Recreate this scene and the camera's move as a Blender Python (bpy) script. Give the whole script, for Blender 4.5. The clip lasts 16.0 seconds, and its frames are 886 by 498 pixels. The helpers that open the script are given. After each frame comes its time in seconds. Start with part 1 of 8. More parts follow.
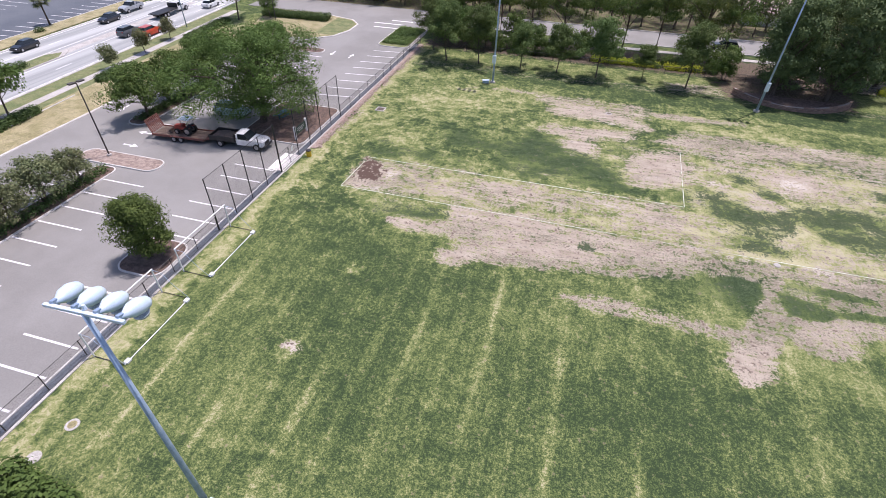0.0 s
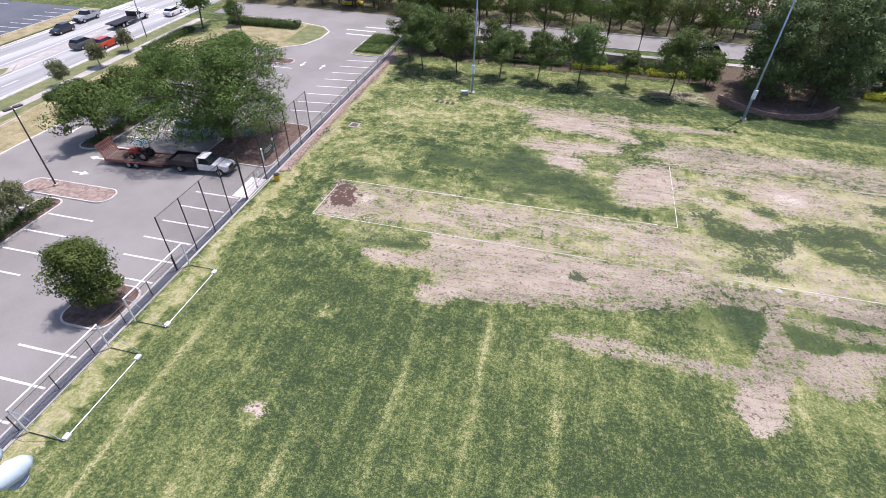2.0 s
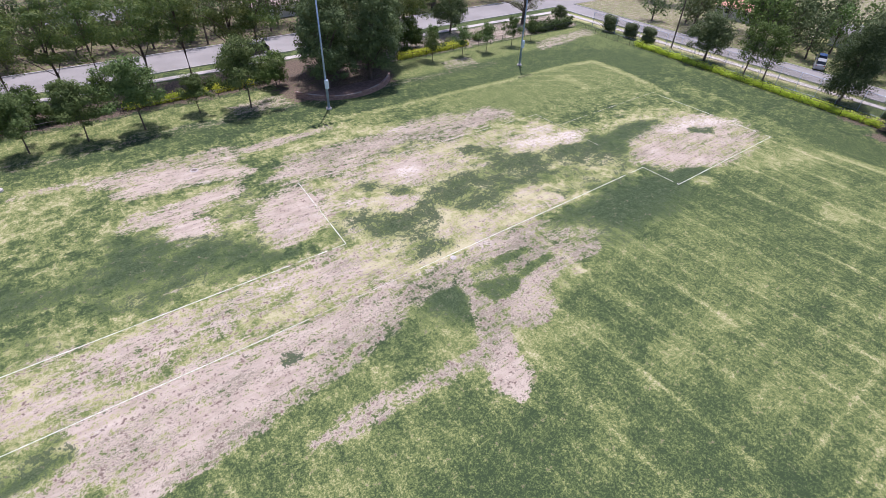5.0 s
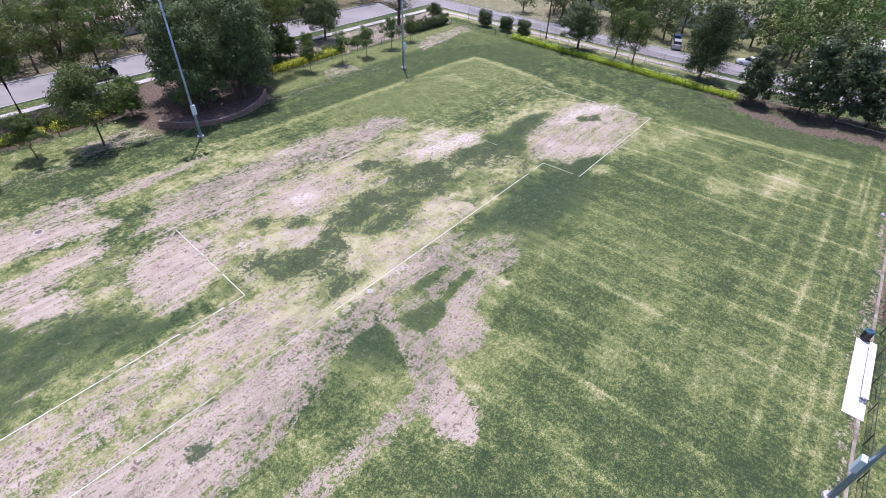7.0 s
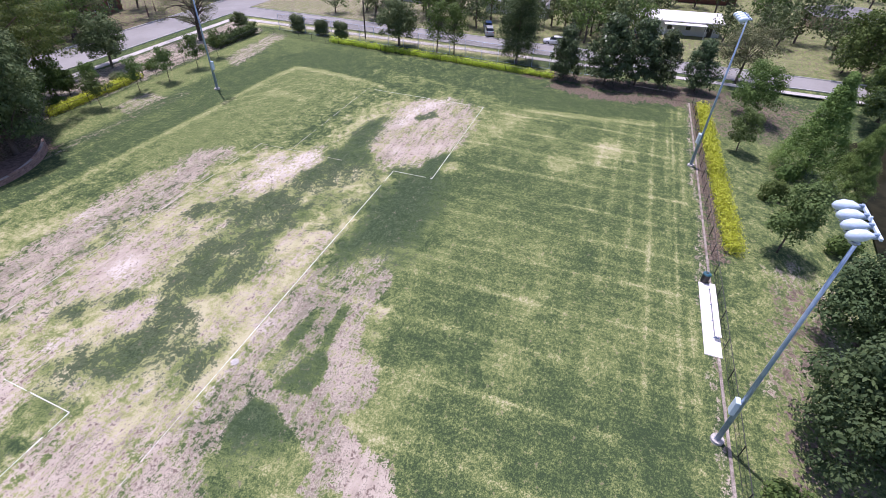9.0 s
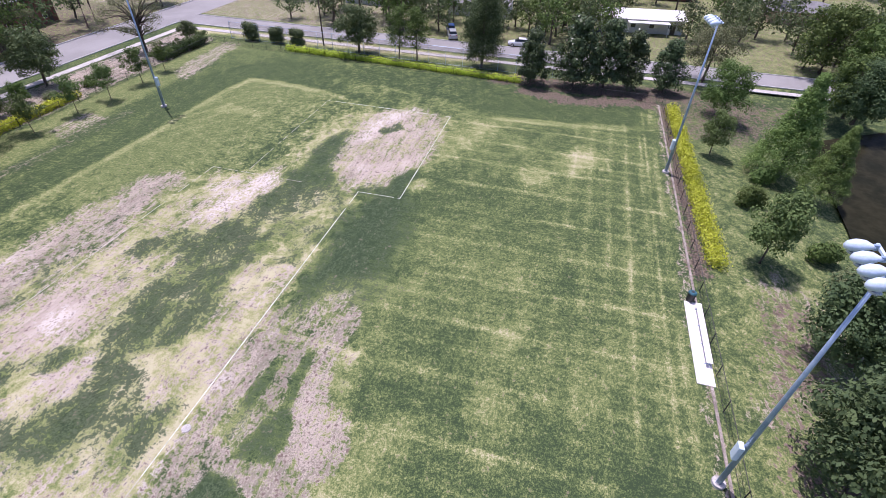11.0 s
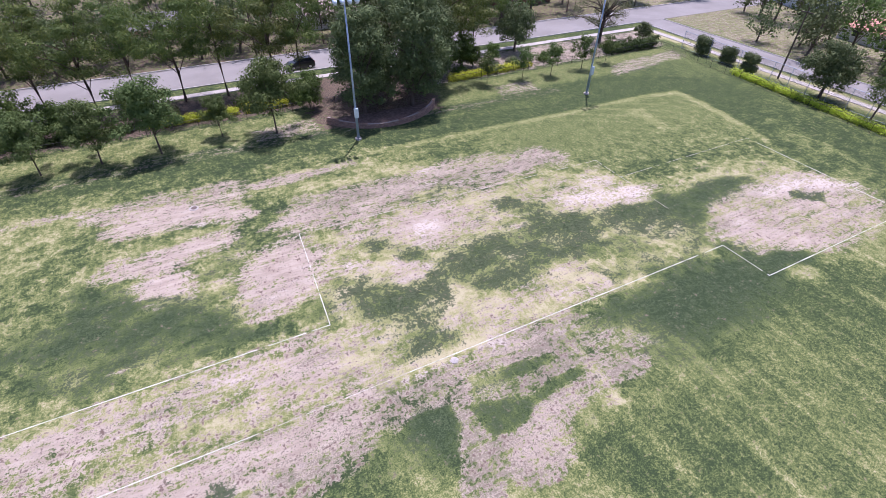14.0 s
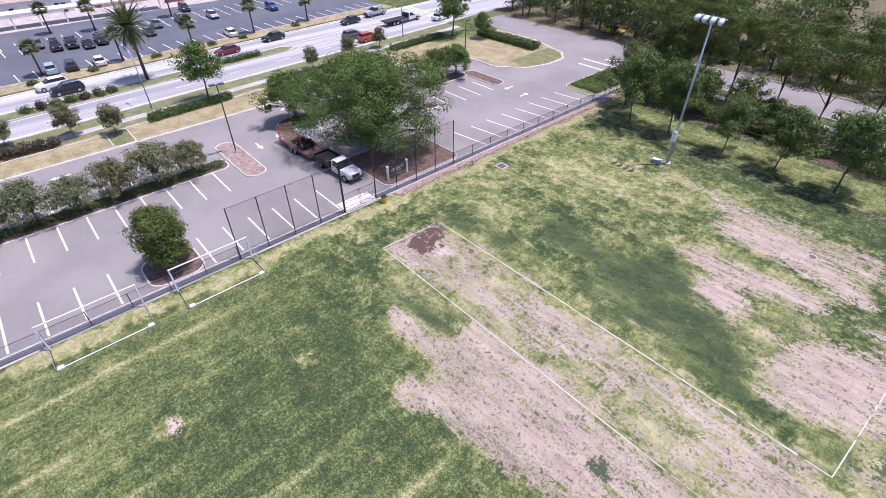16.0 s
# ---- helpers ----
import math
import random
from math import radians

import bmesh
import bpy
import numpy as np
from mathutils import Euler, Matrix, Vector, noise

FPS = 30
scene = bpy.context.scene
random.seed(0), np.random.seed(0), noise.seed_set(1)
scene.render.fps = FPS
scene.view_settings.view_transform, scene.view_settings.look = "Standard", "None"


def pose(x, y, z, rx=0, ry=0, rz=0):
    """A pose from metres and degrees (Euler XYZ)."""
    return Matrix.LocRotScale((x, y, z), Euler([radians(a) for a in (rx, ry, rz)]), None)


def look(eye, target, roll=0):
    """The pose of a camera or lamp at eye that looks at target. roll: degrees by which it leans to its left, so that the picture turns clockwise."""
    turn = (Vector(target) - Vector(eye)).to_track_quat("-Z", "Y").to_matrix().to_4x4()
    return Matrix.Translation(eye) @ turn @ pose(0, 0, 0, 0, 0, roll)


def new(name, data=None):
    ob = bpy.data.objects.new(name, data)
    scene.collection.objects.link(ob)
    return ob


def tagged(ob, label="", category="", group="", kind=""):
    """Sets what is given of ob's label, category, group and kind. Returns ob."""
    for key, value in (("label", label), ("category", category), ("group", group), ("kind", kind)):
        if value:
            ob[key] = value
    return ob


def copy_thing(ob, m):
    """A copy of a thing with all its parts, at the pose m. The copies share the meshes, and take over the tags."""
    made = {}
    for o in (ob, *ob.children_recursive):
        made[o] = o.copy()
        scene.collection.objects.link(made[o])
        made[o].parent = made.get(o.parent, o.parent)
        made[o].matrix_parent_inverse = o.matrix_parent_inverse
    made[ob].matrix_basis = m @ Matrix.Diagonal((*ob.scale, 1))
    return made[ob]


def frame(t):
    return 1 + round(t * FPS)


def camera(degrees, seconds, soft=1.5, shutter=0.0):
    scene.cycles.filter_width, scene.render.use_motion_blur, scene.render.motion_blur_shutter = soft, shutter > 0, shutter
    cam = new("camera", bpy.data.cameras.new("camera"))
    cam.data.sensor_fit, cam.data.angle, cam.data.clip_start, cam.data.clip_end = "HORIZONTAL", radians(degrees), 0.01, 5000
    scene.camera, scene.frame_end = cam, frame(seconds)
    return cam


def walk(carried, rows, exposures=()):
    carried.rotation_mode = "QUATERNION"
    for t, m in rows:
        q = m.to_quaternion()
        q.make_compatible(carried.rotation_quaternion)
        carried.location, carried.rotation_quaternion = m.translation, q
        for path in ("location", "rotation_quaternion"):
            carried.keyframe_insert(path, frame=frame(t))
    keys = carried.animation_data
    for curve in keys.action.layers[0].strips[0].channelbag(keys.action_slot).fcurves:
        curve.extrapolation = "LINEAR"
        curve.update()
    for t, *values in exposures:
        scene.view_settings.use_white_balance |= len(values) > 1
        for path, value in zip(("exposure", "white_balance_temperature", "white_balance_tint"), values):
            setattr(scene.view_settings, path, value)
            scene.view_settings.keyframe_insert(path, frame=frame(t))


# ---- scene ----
EXPOSURE, KELVIN, TINT = 0.16, 6120, 24
cam = camera(84.7, 16.0, 0.75)
METRES, EYE, TILT, LEAN, TURN = 27.75, 28.0, 0.0, 0.0, 14.7
ROWS = [
    (0.0, -0.0020, -0.0006, -0.0041, 1.04, -39.40, -1.21),
    (0.5, -0.0008, 0.0138, -0.0038, 0.96, -39.39, -1.24),
    (1.0, -0.0002, 0.0500, -0.0033, 0.86, -39.41, -1.23),
    (1.5, 0.0013, 0.1037, -0.0022, 0.74, -39.43, -1.23),
    (2.0, 0.0031, 0.1639, 0.0013, -1.57, -39.45, -1.21),
    (2.5, 0.0058, 0.2248, 0.0056, -11.81, -39.42, -1.32),
    (3.0, 0.0100, 0.2823, 0.0090, -15.29, -39.43, -1.39),
    (3.5, 0.0209, 0.3350, 0.0134, -24.64, -39.34, -1.48),
    (4.0, 0.0351, 0.3834, 0.0177, -39.03, -39.09, -1.70),
    (6.5, 0.1579, 0.5488, 0.0140, -57.79, -38.92, -1.75),
    (7.0, 0.1884, 0.5670, 0.0137, -64.86, -38.83, -1.72),
    (7.5, 0.2166, 0.5837, 0.0168, -73.02, -38.78, -1.71),
    (8.0, 0.2480, 0.5956, 0.0187, -78.64, -38.75, -1.66),
    (8.5, 0.2810, 0.6039, 0.0201, -82.58, -38.77, -1.60),
    (9.0, 0.3158, 0.6097, 0.0221, -85.11, -38.78, -1.53),
    (11.5, 0.4891, 0.6133, 0.0288, -89.43, -38.95, -1.32),
    (12.0, 0.5049, 0.6136, 0.0263, -88.18, -38.97, -1.35),
    (12.5, 0.5141, 0.6144, 0.0250, -75.67, -39.11, -1.25),
    (13.0, 0.5142, 0.6147, 0.0235, -58.95, -39.20, -1.08),
    (13.5, 0.5102, 0.6146, 0.0233, -48.04, -39.24, -0.90),
    (14.0, 0.5035, 0.6161, 0.0236, -41.47, -39.27, -0.79),
    (14.5, 0.4958, 0.6190, 0.0245, -31.72, -39.34, -0.66),
    (15.0, 0.4869, 0.6216, 0.0235, -15.81, -39.36, -0.42),
    (15.5, 0.4834, 0.6276, 0.0210, 8.50, -39.14, -0.09),
    (16.0, 0.4799, 0.6365, 0.0162, 33.57, -38.76, 0.22),
]
walk(cam, [(t, pose(0, 0, EYE, TILT, LEAN, TURN) @ pose(METRES * x, METRES * y, METRES * z, 90 + pitch, roll, yaw)) for t, x, y, z, yaw, pitch, roll in ROWS],
     exposures=[(0.0, EXPOSURE - 0.11, KELVIN + 150, TINT - 1), (4.0, EXPOSURE + 0.02, KELVIN + 50, TINT + 1), (7.0, EXPOSURE, KELVIN - 300, TINT + 6), (9.0, EXPOSURE, KELVIN - 200, TINT + 7), (13.0, EXPOSURE, KELVIN - 200, TINT + 11), (15.5, EXPOSURE + 0.03, KELVIN - 300, TINT + 11), (16.0, EXPOSURE - 0.05, KELVIN - 100, TINT + 8)])

# ---- light ----
SUN_UP, SUN_ROUND = 73.0, 38.5
world = bpy.data.worlds.new("sky")
scene.world = world
world.use_nodes = True
sky = world.node_tree.nodes.new("ShaderNodeTexSky")
sky.sky_type, sky.sun_disc = "NISHITA", False
sky.sun_elevation, sky.sun_rotation = radians(SUN_UP), radians(SUN_ROUND)
sky.air_density, sky.dust_density = 1.0, 1.5
world.node_tree.links.new(sky.outputs[0], world.node_tree.nodes["Background"].inputs[0])
world.node_tree.nodes["Background"].inputs[1].default_value = 0.142
sun_dir = Vector((math.sin(radians(SUN_ROUND)) * math.cos(radians(SUN_UP)), math.cos(radians(SUN_ROUND)) * math.cos(radians(SUN_UP)), math.sin(radians(SUN_UP))))
sun = new("sun", bpy.data.lights.new("sun", "SUN"))
sun.data.energy, sun.data.angle, sun.data.color = 4.6, radians(0.6), (1.0, 0.96, 0.9)
sun.matrix_world = look(sun_dir * 200, (0, 0, 0))

# ---- materials ----
def nodes_of(m):
    m.use_nodes = True
    return m.node_tree.nodes, m.node_tree.links


def ramp_mix(ns, ls, fac, a, b):
    mx = ns.new("ShaderNodeMix")
    mx.data_type = "RGBA"
    if hasattr(fac, "links"):
        ls.new(fac, mx.inputs["Factor"])
    else:
        mx.inputs["Factor"].default_value = fac
    for sock, val in ((mx.inputs[6], a), (mx.inputs[7], b)):
        if hasattr(val, "links"):
            ls.new(val, sock)
        else:
            sock.default_value = (*val, 1)
    return mx.outputs[2]


def noise_of(ns, ls, scale, detail=3.0, stretch=None, rough=0.6):
    tc = ns.new("ShaderNodeTexCoord")
    nz = ns.new("ShaderNodeTexNoise")
    nz.inputs["Scale"].default_value, nz.inputs["Detail"].default_value, nz.inputs["Roughness"].default_value = scale, detail, rough
    if stretch:
        mp = ns.new("ShaderNodeMapping")
        mp.inputs["Scale"].default_value = stretch
        ls.new(tc.outputs["Object"], mp.inputs[0])
        ls.new(mp.outputs[0], nz.inputs[0])
    else:
        ls.new(tc.outputs["Object"], nz.inputs[0])
    return nz.outputs[0]


def math_node(ns, ls, op, a, b=0.0, c=0.0, clamp=False):
    n = ns.new("ShaderNodeMath")
    n.operation, n.use_clamp = op, clamp
    for i, v in enumerate((a, b, c)):
        if hasattr(v, "links"):
            ls.new(v, n.inputs[i])
        else:
            n.inputs[i].default_value = v
    return n.outputs[0]


def step_node(ns, ls, v, lo, hi):
    n = ns.new("ShaderNodeMapRange")
    n.interpolation_type = "SMOOTHSTEP"
    ls.new(v, n.inputs[0])
    n.inputs[1].default_value, n.inputs[2].default_value = lo, hi
    return n.outputs[0]


def mat(name, c1, c2=None, rough=0.8, scale=4.0, fine=60.0, bump=0.2, metal=0.0, fine_amt=0.25, stretch=None, each=0.0):
    """A surface with blotches between c1 and c2, a finer grain over them, and relief."""
    m = bpy.data.materials.new(name)
    ns, ls = nodes_of(m)
    bs = ns["Principled BSDF"]
    c2 = c2 or tuple(v * 0.8 for v in c1)
    n1, n2 = noise_of(ns, ls, scale, 4, stretch), noise_of(ns, ls, fine, 2)
    col = ramp_mix(ns, ls, step_node(ns, ls, n1, 0.35, 0.65), c1, c2)
    dark = ramp_mix(ns, ls, step_node(ns, ls, n2, 0.3, 0.7), tuple([1 - fine_amt] * 3), tuple([1 + fine_amt] * 3))
    mul = ns.new("ShaderNodeMix")
    mul.data_type, mul.blend_type = "RGBA", "MULTIPLY"
    mul.inputs["Factor"].default_value = 1
    ls.new(col, mul.inputs[6])
    ls.new(dark, mul.inputs[7])
    out = mul.outputs[2]
    if each:
        oi = ns.new("ShaderNodeObjectInfo")
        hs = ns.new("ShaderNodeHueSaturation")
        ls.new(math_node(ns, ls, "MULTIPLY_ADD", oi.outputs["Random"], each, 1 - each / 2), hs.inputs["Value"])
        ls.new(out, hs.inputs["Color"])
        out = hs.outputs[0]
    ls.new(out, bs.inputs["Base Color"])
    bs.inputs["Roughness"].default_value, bs.inputs["Metallic"].default_value = rough, metal
    if bump:
        bp = ns.new("ShaderNodeBump")
        bp.inputs["Strength"].default_value, bp.inputs["Distance"].default_value = bump, 0.02
        ls.new(n2, bp.inputs["Height"])
        ls.new(bp.outputs[0], bs.inputs["Normal"])
    return m


def leaf_mat(name, dark, light, tip, rough=0.65, thru=0.27):
    """Leaves: each leaf its own shade, some light let through."""
    m = bpy.data.materials.new(name)
    ns, ls = nodes_of(m)
    bs = ns["Principled BSDF"]
    geo = ns.new("ShaderNodeNewGeometry")
    rnd = geo.outputs["Random Per Island"]
    big = noise_of(ns, ls, 0.9, 3)
    a = ramp_mix(ns, ls, math_node(ns, ls, "MULTIPLY_ADD", rnd, 0.34, 0.26), dark, light)
    b = ramp_mix(ns, ls, math_node(ns, ls, "MULTIPLY", step_node(ns, ls, big, 0.45, 0.7), 0.6), a, tip)
    oi = ns.new("ShaderNodeObjectInfo")
    hs = ns.new("ShaderNodeHueSaturation")
    ls.new(math_node(ns, ls, "MULTIPLY_ADD", oi.outputs["Random"], 0.3, 0.85), hs.inputs["Value"])
    ls.new(math_node(ns, ls, "MULTIPLY_ADD", oi.outputs["Random"], 0.03, 0.485), hs.inputs["Hue"])
    ls.new(b, hs.inputs["Color"])
    ls.new(hs.outputs[0], bs.inputs["Base Color"])
    bs.inputs["Roughness"].default_value, bs.inputs["Specular IOR Level"].default_value = rough, 0.13
    tr = ns.new("ShaderNodeBsdfTranslucent")
    ls.new(hs.outputs[0], tr.inputs[0])
    mx = ns.new("ShaderNodeMixShader")
    mx.inputs[0].default_value = thru
    ls.new(bs.outputs[0], mx.inputs[1])
    ls.new(tr.outputs[0], mx.inputs[2])
    ls.new(mx.outputs[0], ns["Material Output"].inputs[0])
    return m


def mesh_mat(name, colour, cell, wire):
    """Woven wire: diamonds of open air between thin strands."""
    m = bpy.data.materials.new(name)
    ns, ls = nodes_of(m)
    bs = ns["Principled BSDF"]
    bs.inputs["Base Color"].default_value, bs.inputs["Roughness"].default_value = (*colour, 1), 0.5
    tc = ns.new("ShaderNodeTexCoord")
    sp = ns.new("ShaderNodeSeparateXYZ")
    ls.new(tc.outputs["Object"], sp.inputs[0])
    run = math_node(ns, ls, "ADD", sp.outputs[0], sp.outputs[1])
    hits = []
    for op in ("ADD", "SUBTRACT"):
        d = math_node(ns, ls, "DIVIDE", math_node(ns, ls, op, run, sp.outputs[2]), cell)
        hits.append(math_node(ns, ls, "LESS_THAN", math_node(ns, ls, "FRACT", d), wire))
    cover = math_node(ns, ls, "MAXIMUM", hits[0], hits[1])
    tr = ns.new("ShaderNodeBsdfTransparent")
    mx = ns.new("ShaderNodeMixShader")
    ls.new(cover, mx.inputs[0])
    ls.new(tr.outputs[0], mx.inputs[1])
    ls.new(bs.outputs[0], mx.inputs[2])
    ls.new(mx.outputs[0], ns["Material Output"].inputs[0])
    return m


def ground_mat():
    """Mown turf from deep green to straw, clover in ragged islands, pinkish sandy soil with dead tufts, litter and mulch."""
    m = bpy.data.materials.new("turf_and_soil")
    ns, ls = nodes_of(m)
    bs = ns["Principled BSDF"]
    bs.inputs["Roughness"].default_value = 0.95
    bs.inputs["Specular IOR Level"].default_value = 0.12

    def attr(name):
        a = ns.new("ShaderNodeAttribute")
        a.attribute_name = name
        return a.outputs["Fac"]

    def sway(n, amount):
        return math_node(ns, ls, "MULTIPLY_ADD", n, amount, -amount / 2)

    def times(a, b):
        return math_node(ns, ls, "MULTIPLY", a, b)

    def total(*terms):
        out = terms[0]
        for v in terms[1:]:
            out = math_node(ns, ls, "ADD", out, v)
        return out

    # blotches of two metres, tussocks of half a metre, clumps of a hand's length, blades
    blotch = step_node(ns, ls, noise_of(ns, ls, 0.50, 4, None, 0.62), 0.32, 0.68)
    tussock = step_node(ns, ls, noise_of(ns, ls, 1.5, 3, None, 0.62), 0.34, 0.66)
    clump = step_node(ns, ls, noise_of(ns, ls, 4.2, 3, None, 0.65), 0.36, 0.64)
    blade = step_node(ns, ls, noise_of(ns, ls, 11.0, 2, None, 0.75), 0.36, 0.64)
    drag = step_node(ns, ls, noise_of(ns, ls, 1.5, 4, (0.16, 1.5, 1.0), 0.66), 0.34, 0.66)
    raked = step_node(ns, ls, noise_of(ns, ls, 3.6, 3, (0.42, 1.35, 1.0), 0.66), 0.36, 0.64)
    comb = step_node(ns, ls, noise_of(ns, ls, 3.4, 3, (1.0, 0.22, 1.0), 0.6), 0.36, 0.64)

    # clover
    lush = attr("clover")
    ragged = times(total(sway(blotch, 0.40), sway(tussock, 0.55), sway(clump, 0.55), sway(blade, 0.40)), math_node(ns, ls, "MULTIPLY", lush, 3.0, 0.0, True))
    tufted = step_node(ns, ls, total(lush, ragged), 0.40, 0.60)
    # turf
    coarse = attr("coarse")
    uneven = times(total(times(sway(blotch, 0.33), coarse), times(sway(tussock, 0.30), coarse), sway(clump, 0.36), sway(comb, 0.14), sway(blade, 0.46)), math_node(ns, ls, "MINIMUM", math_node(ns, ls, "MULTIPLY_ADD", attr("tone"), -0.85, 1.22), 1.0))
    tone = total(attr("tone"), times(attr("stripe"), 0.42), uneven)
    ramp = ns.new("ShaderNodeValToRGB")
    ls.new(tone, ramp.inputs[0])
    stops = ((0.0, (0.036, 0.058, 0.026)), (0.20, (0.066, 0.097, 0.036)), (0.42, (0.109, 0.143, 0.049)), (0.62, (0.193, 0.221, 0.082)), (0.80, (0.290, 0.292, 0.134)), (1.0, (0.43, 0.395, 0.245)))
    ramp.color_ramp.elements[0].position, ramp.color_ramp.elements[1].position = stops[0][0], stops[-1][0]
    ramp.color_ramp.elements[0].color, ramp.color_ramp.elements[1].color = (*stops[0][1], 1), (*stops[-1][1], 1)
    for at, c in stops[1:-1]:
        ramp.color_ramp.elements.new(at).color = (*c, 1)
    col = ramp.outputs[0]
    # soil, smooth and pinkish, dragged into long streaks, with clods and dead tufts where it is churned
    churn = attr("churn")
    soil = ramp_mix(ns, ls, total(times(drag, 0.55), times(blotch, 0.30), times(raked, 0.15)), (0.292, 0.240, 0.189), (0.490, 0.420, 0.343))
    clod = step_node(ns, ls, total(churn, sway(clump, 0.30), sway(raked, 0.26), sway(drag, 0.45), sway(tussock, 0.20), sway(blade, 0.50)), 0.36, 0.74)
    dead = ramp_mix(ns, ls, tussock, (0.108, 0.104, 0.066), (0.200, 0.180, 0.132))
    soil = ramp_mix(ns, ls, times(clod, 0.80), soil, dead)
    soil = ramp_mix(ns, ls, times(step_node(ns, ls, total(attr("pale"), sway(tussock, 0.8), sway(clump, 0.5)), 0.3, 0.9), 0.8), soil, (0.56, 0.51, 0.445))
    soil = ramp_mix(ns, ls, step_node(ns, ls, total(attr("wet"), sway(tussock, 0.9), sway(clump, 0.5)), 0.3, 0.7), soil, (0.105, 0.070, 0.056))
    bare = attr("bare")
    open_ground = math_node(ns, ls, "MULTIPLY_ADD", bare, 2.4, 0.0, True)
    breakup = times(total(sway(tussock, 0.60), sway(clump, 0.60), sway(drag, 0.46), sway(blade, 0.42)), open_ground)
    seen = step_node(ns, ls, total(bare, breakup, times(tufted, -0.25)), 0.32, 0.70)
    col = ramp_mix(ns, ls, seen, col, soil)
    green = ramp_mix(ns, ls, step_node(ns, ls, total(times(clump, 0.35), times(blade, 0.35), times(tussock, 0.30)), 0.15, 0.85), (0.018, 0.035, 0.018), (0.068, 0.097, 0.047))
    col = ramp_mix(ns, ls, times(tufted, 0.94), col, green)
    # leaf litter and bark
    litter = ramp_mix(ns, ls, clump, (0.060, 0.047, 0.036), (0.20, 0.155, 0.118))
    col = ramp_mix(ns, ls, step_node(ns, ls, total(attr("mulch"), sway(tussock, 0.6), sway(clump, 0.4)), 0.35, 0.6), col, litter)
    ls.new(col, bs.inputs["Base Color"])
    bp = ns.new("ShaderNodeBump")
    bp.inputs["Strength"].default_value, bp.inputs["Distance"].default_value = 0.35, 0.05
    ls.new(total(blade, times(clump, 0.8)), bp.inputs["Height"])
    ls.new(bp.outputs[0], bs.inputs["Normal"])
    return m


TURF = ground_mat()
ASPHALT = mat("worn_asphalt", (0.223, 0.214, 0.202), (0.268, 0.258, 0.245), 0.9, 0.12, 9.0, 0.3, fine_amt=0.06)
ASPHALT_DARK = mat("newer_asphalt", (0.092, 0.104, 0.124), (0.122, 0.134, 0.152), 0.9, 0.1, 9.0, 0.3, fine_amt=0.15)
ROAD = mat("road_asphalt", (0.272, 0.280, 0.278), (0.485, 0.490, 0.480), 0.9, 0.25, 8.0, 0.3, stretch=(1, 0.02, 1), fine_amt=0.06)
CONCRETE = mat("pale_concrete", (0.48, 0.45, 0.425), (0.38, 0.355, 0.33), 0.9, 0.5, 14.0, 0.3)
KERB = mat("whitish_kerb_concrete", (0.62, 0.595, 0.57), (0.48, 0.46, 0.435), 0.9, 0.8, 14.0, 0.2, fine_amt=0.08)
SLAB = mat("white_concrete", (0.80, 0.76, 0.73), (0.72, 0.68, 0.65), 0.85, 0.6, 14.0, 0.2, fine_amt=0.06)
PAINT = mat("worn_white_road_paint", (0.80, 0.79, 0.80), (0.62, 0.60, 0.60), 0.7, 1.5, 12.0, 0.15, fine_amt=0.12)
CHALK = mat("white_line_paint_on_grass", (0.66, 0.67, 0.60), (0.42, 0.45, 0.34), 0.95, 0.5, 5.0, 0.3, fine_amt=0.25)
FAINT_CHALK = mat("faded_line_paint_on_soil", (0.50, 0.47, 0.41), (0.36, 0.345, 0.27), 0.95, 0.5, 5.0, 0.3, fine_amt=0.25)
BLACK = mat("black_coated_steel", (0.025, 0.024, 0.026), None, 0.5, 3.0, 40.0, 0.05)
STEEL = mat("galvanised_steel", (0.27, 0.36, 0.49), (0.38, 0.48, 0.61), 0.42, 1.2, 30.0, 0.05, 0.35, fine_amt=0.1)
LAMP_SHELL = mat("white_lamp_shell", (0.68, 0.78, 0.88), (0.55, 0.66, 0.76), 0.35, 2.0, 30.0, 0.03, 0.1, fine_amt=0.06)
LENS = mat("lamp_glass", (0.5, 0.54, 0.58), None, 0.1, 2.0, 20.0, 0.0, 0.0)
WHITE = mat("white_enamel", (0.82, 0.82, 0.82), (0.70, 0.70, 0.70), 0.4, 1.5, 30.0, 0.03, fine_amt=0.06)
BRONZE = mat("dark_bronze_post", (0.06, 0.05, 0.045), None, 0.5, 2.0, 30.0, 0.05)
BARK = mat("grey_brown_bark", (0.13, 0.10, 0.08), (0.075, 0.058, 0.045), 0.95, 3.0, 18.0, 0.7, stretch=(1, 1, 0.25))
PINE_BARK = mat("pine_bark", (0.12, 0.082, 0.062), (0.06, 0.042, 0.034), 0.95, 3.0, 14.0, 0.7, stretch=(1, 1, 0.3))
OAK = leaf_mat("oak_leaves", (0.052, 0.090, 0.027), (0.152, 0.224, 0.056), (0.208, 0.290, 0.080))
DARK_OAK = leaf_mat("dark_oak_leaves", (0.062, 0.090, 0.042), (0.158, 0.205, 0.082), (0.220, 0.265, 0.108))
OLD_OAK = leaf_mat("old_dark_oak_leaves", (0.046, 0.074, 0.034), (0.115, 0.164, 0.064), (0.155, 0.205, 0.078))
LIGHT = leaf_mat("fresh_leaves", (0.075, 0.125, 0.040), (0.180, 0.255, 0.082), (0.235, 0.315, 0.105))
MYRTLE = leaf_mat("greyish_leaves", (0.088, 0.108, 0.052), (0.225, 0.245, 0.118), (0.30, 0.295, 0.150))
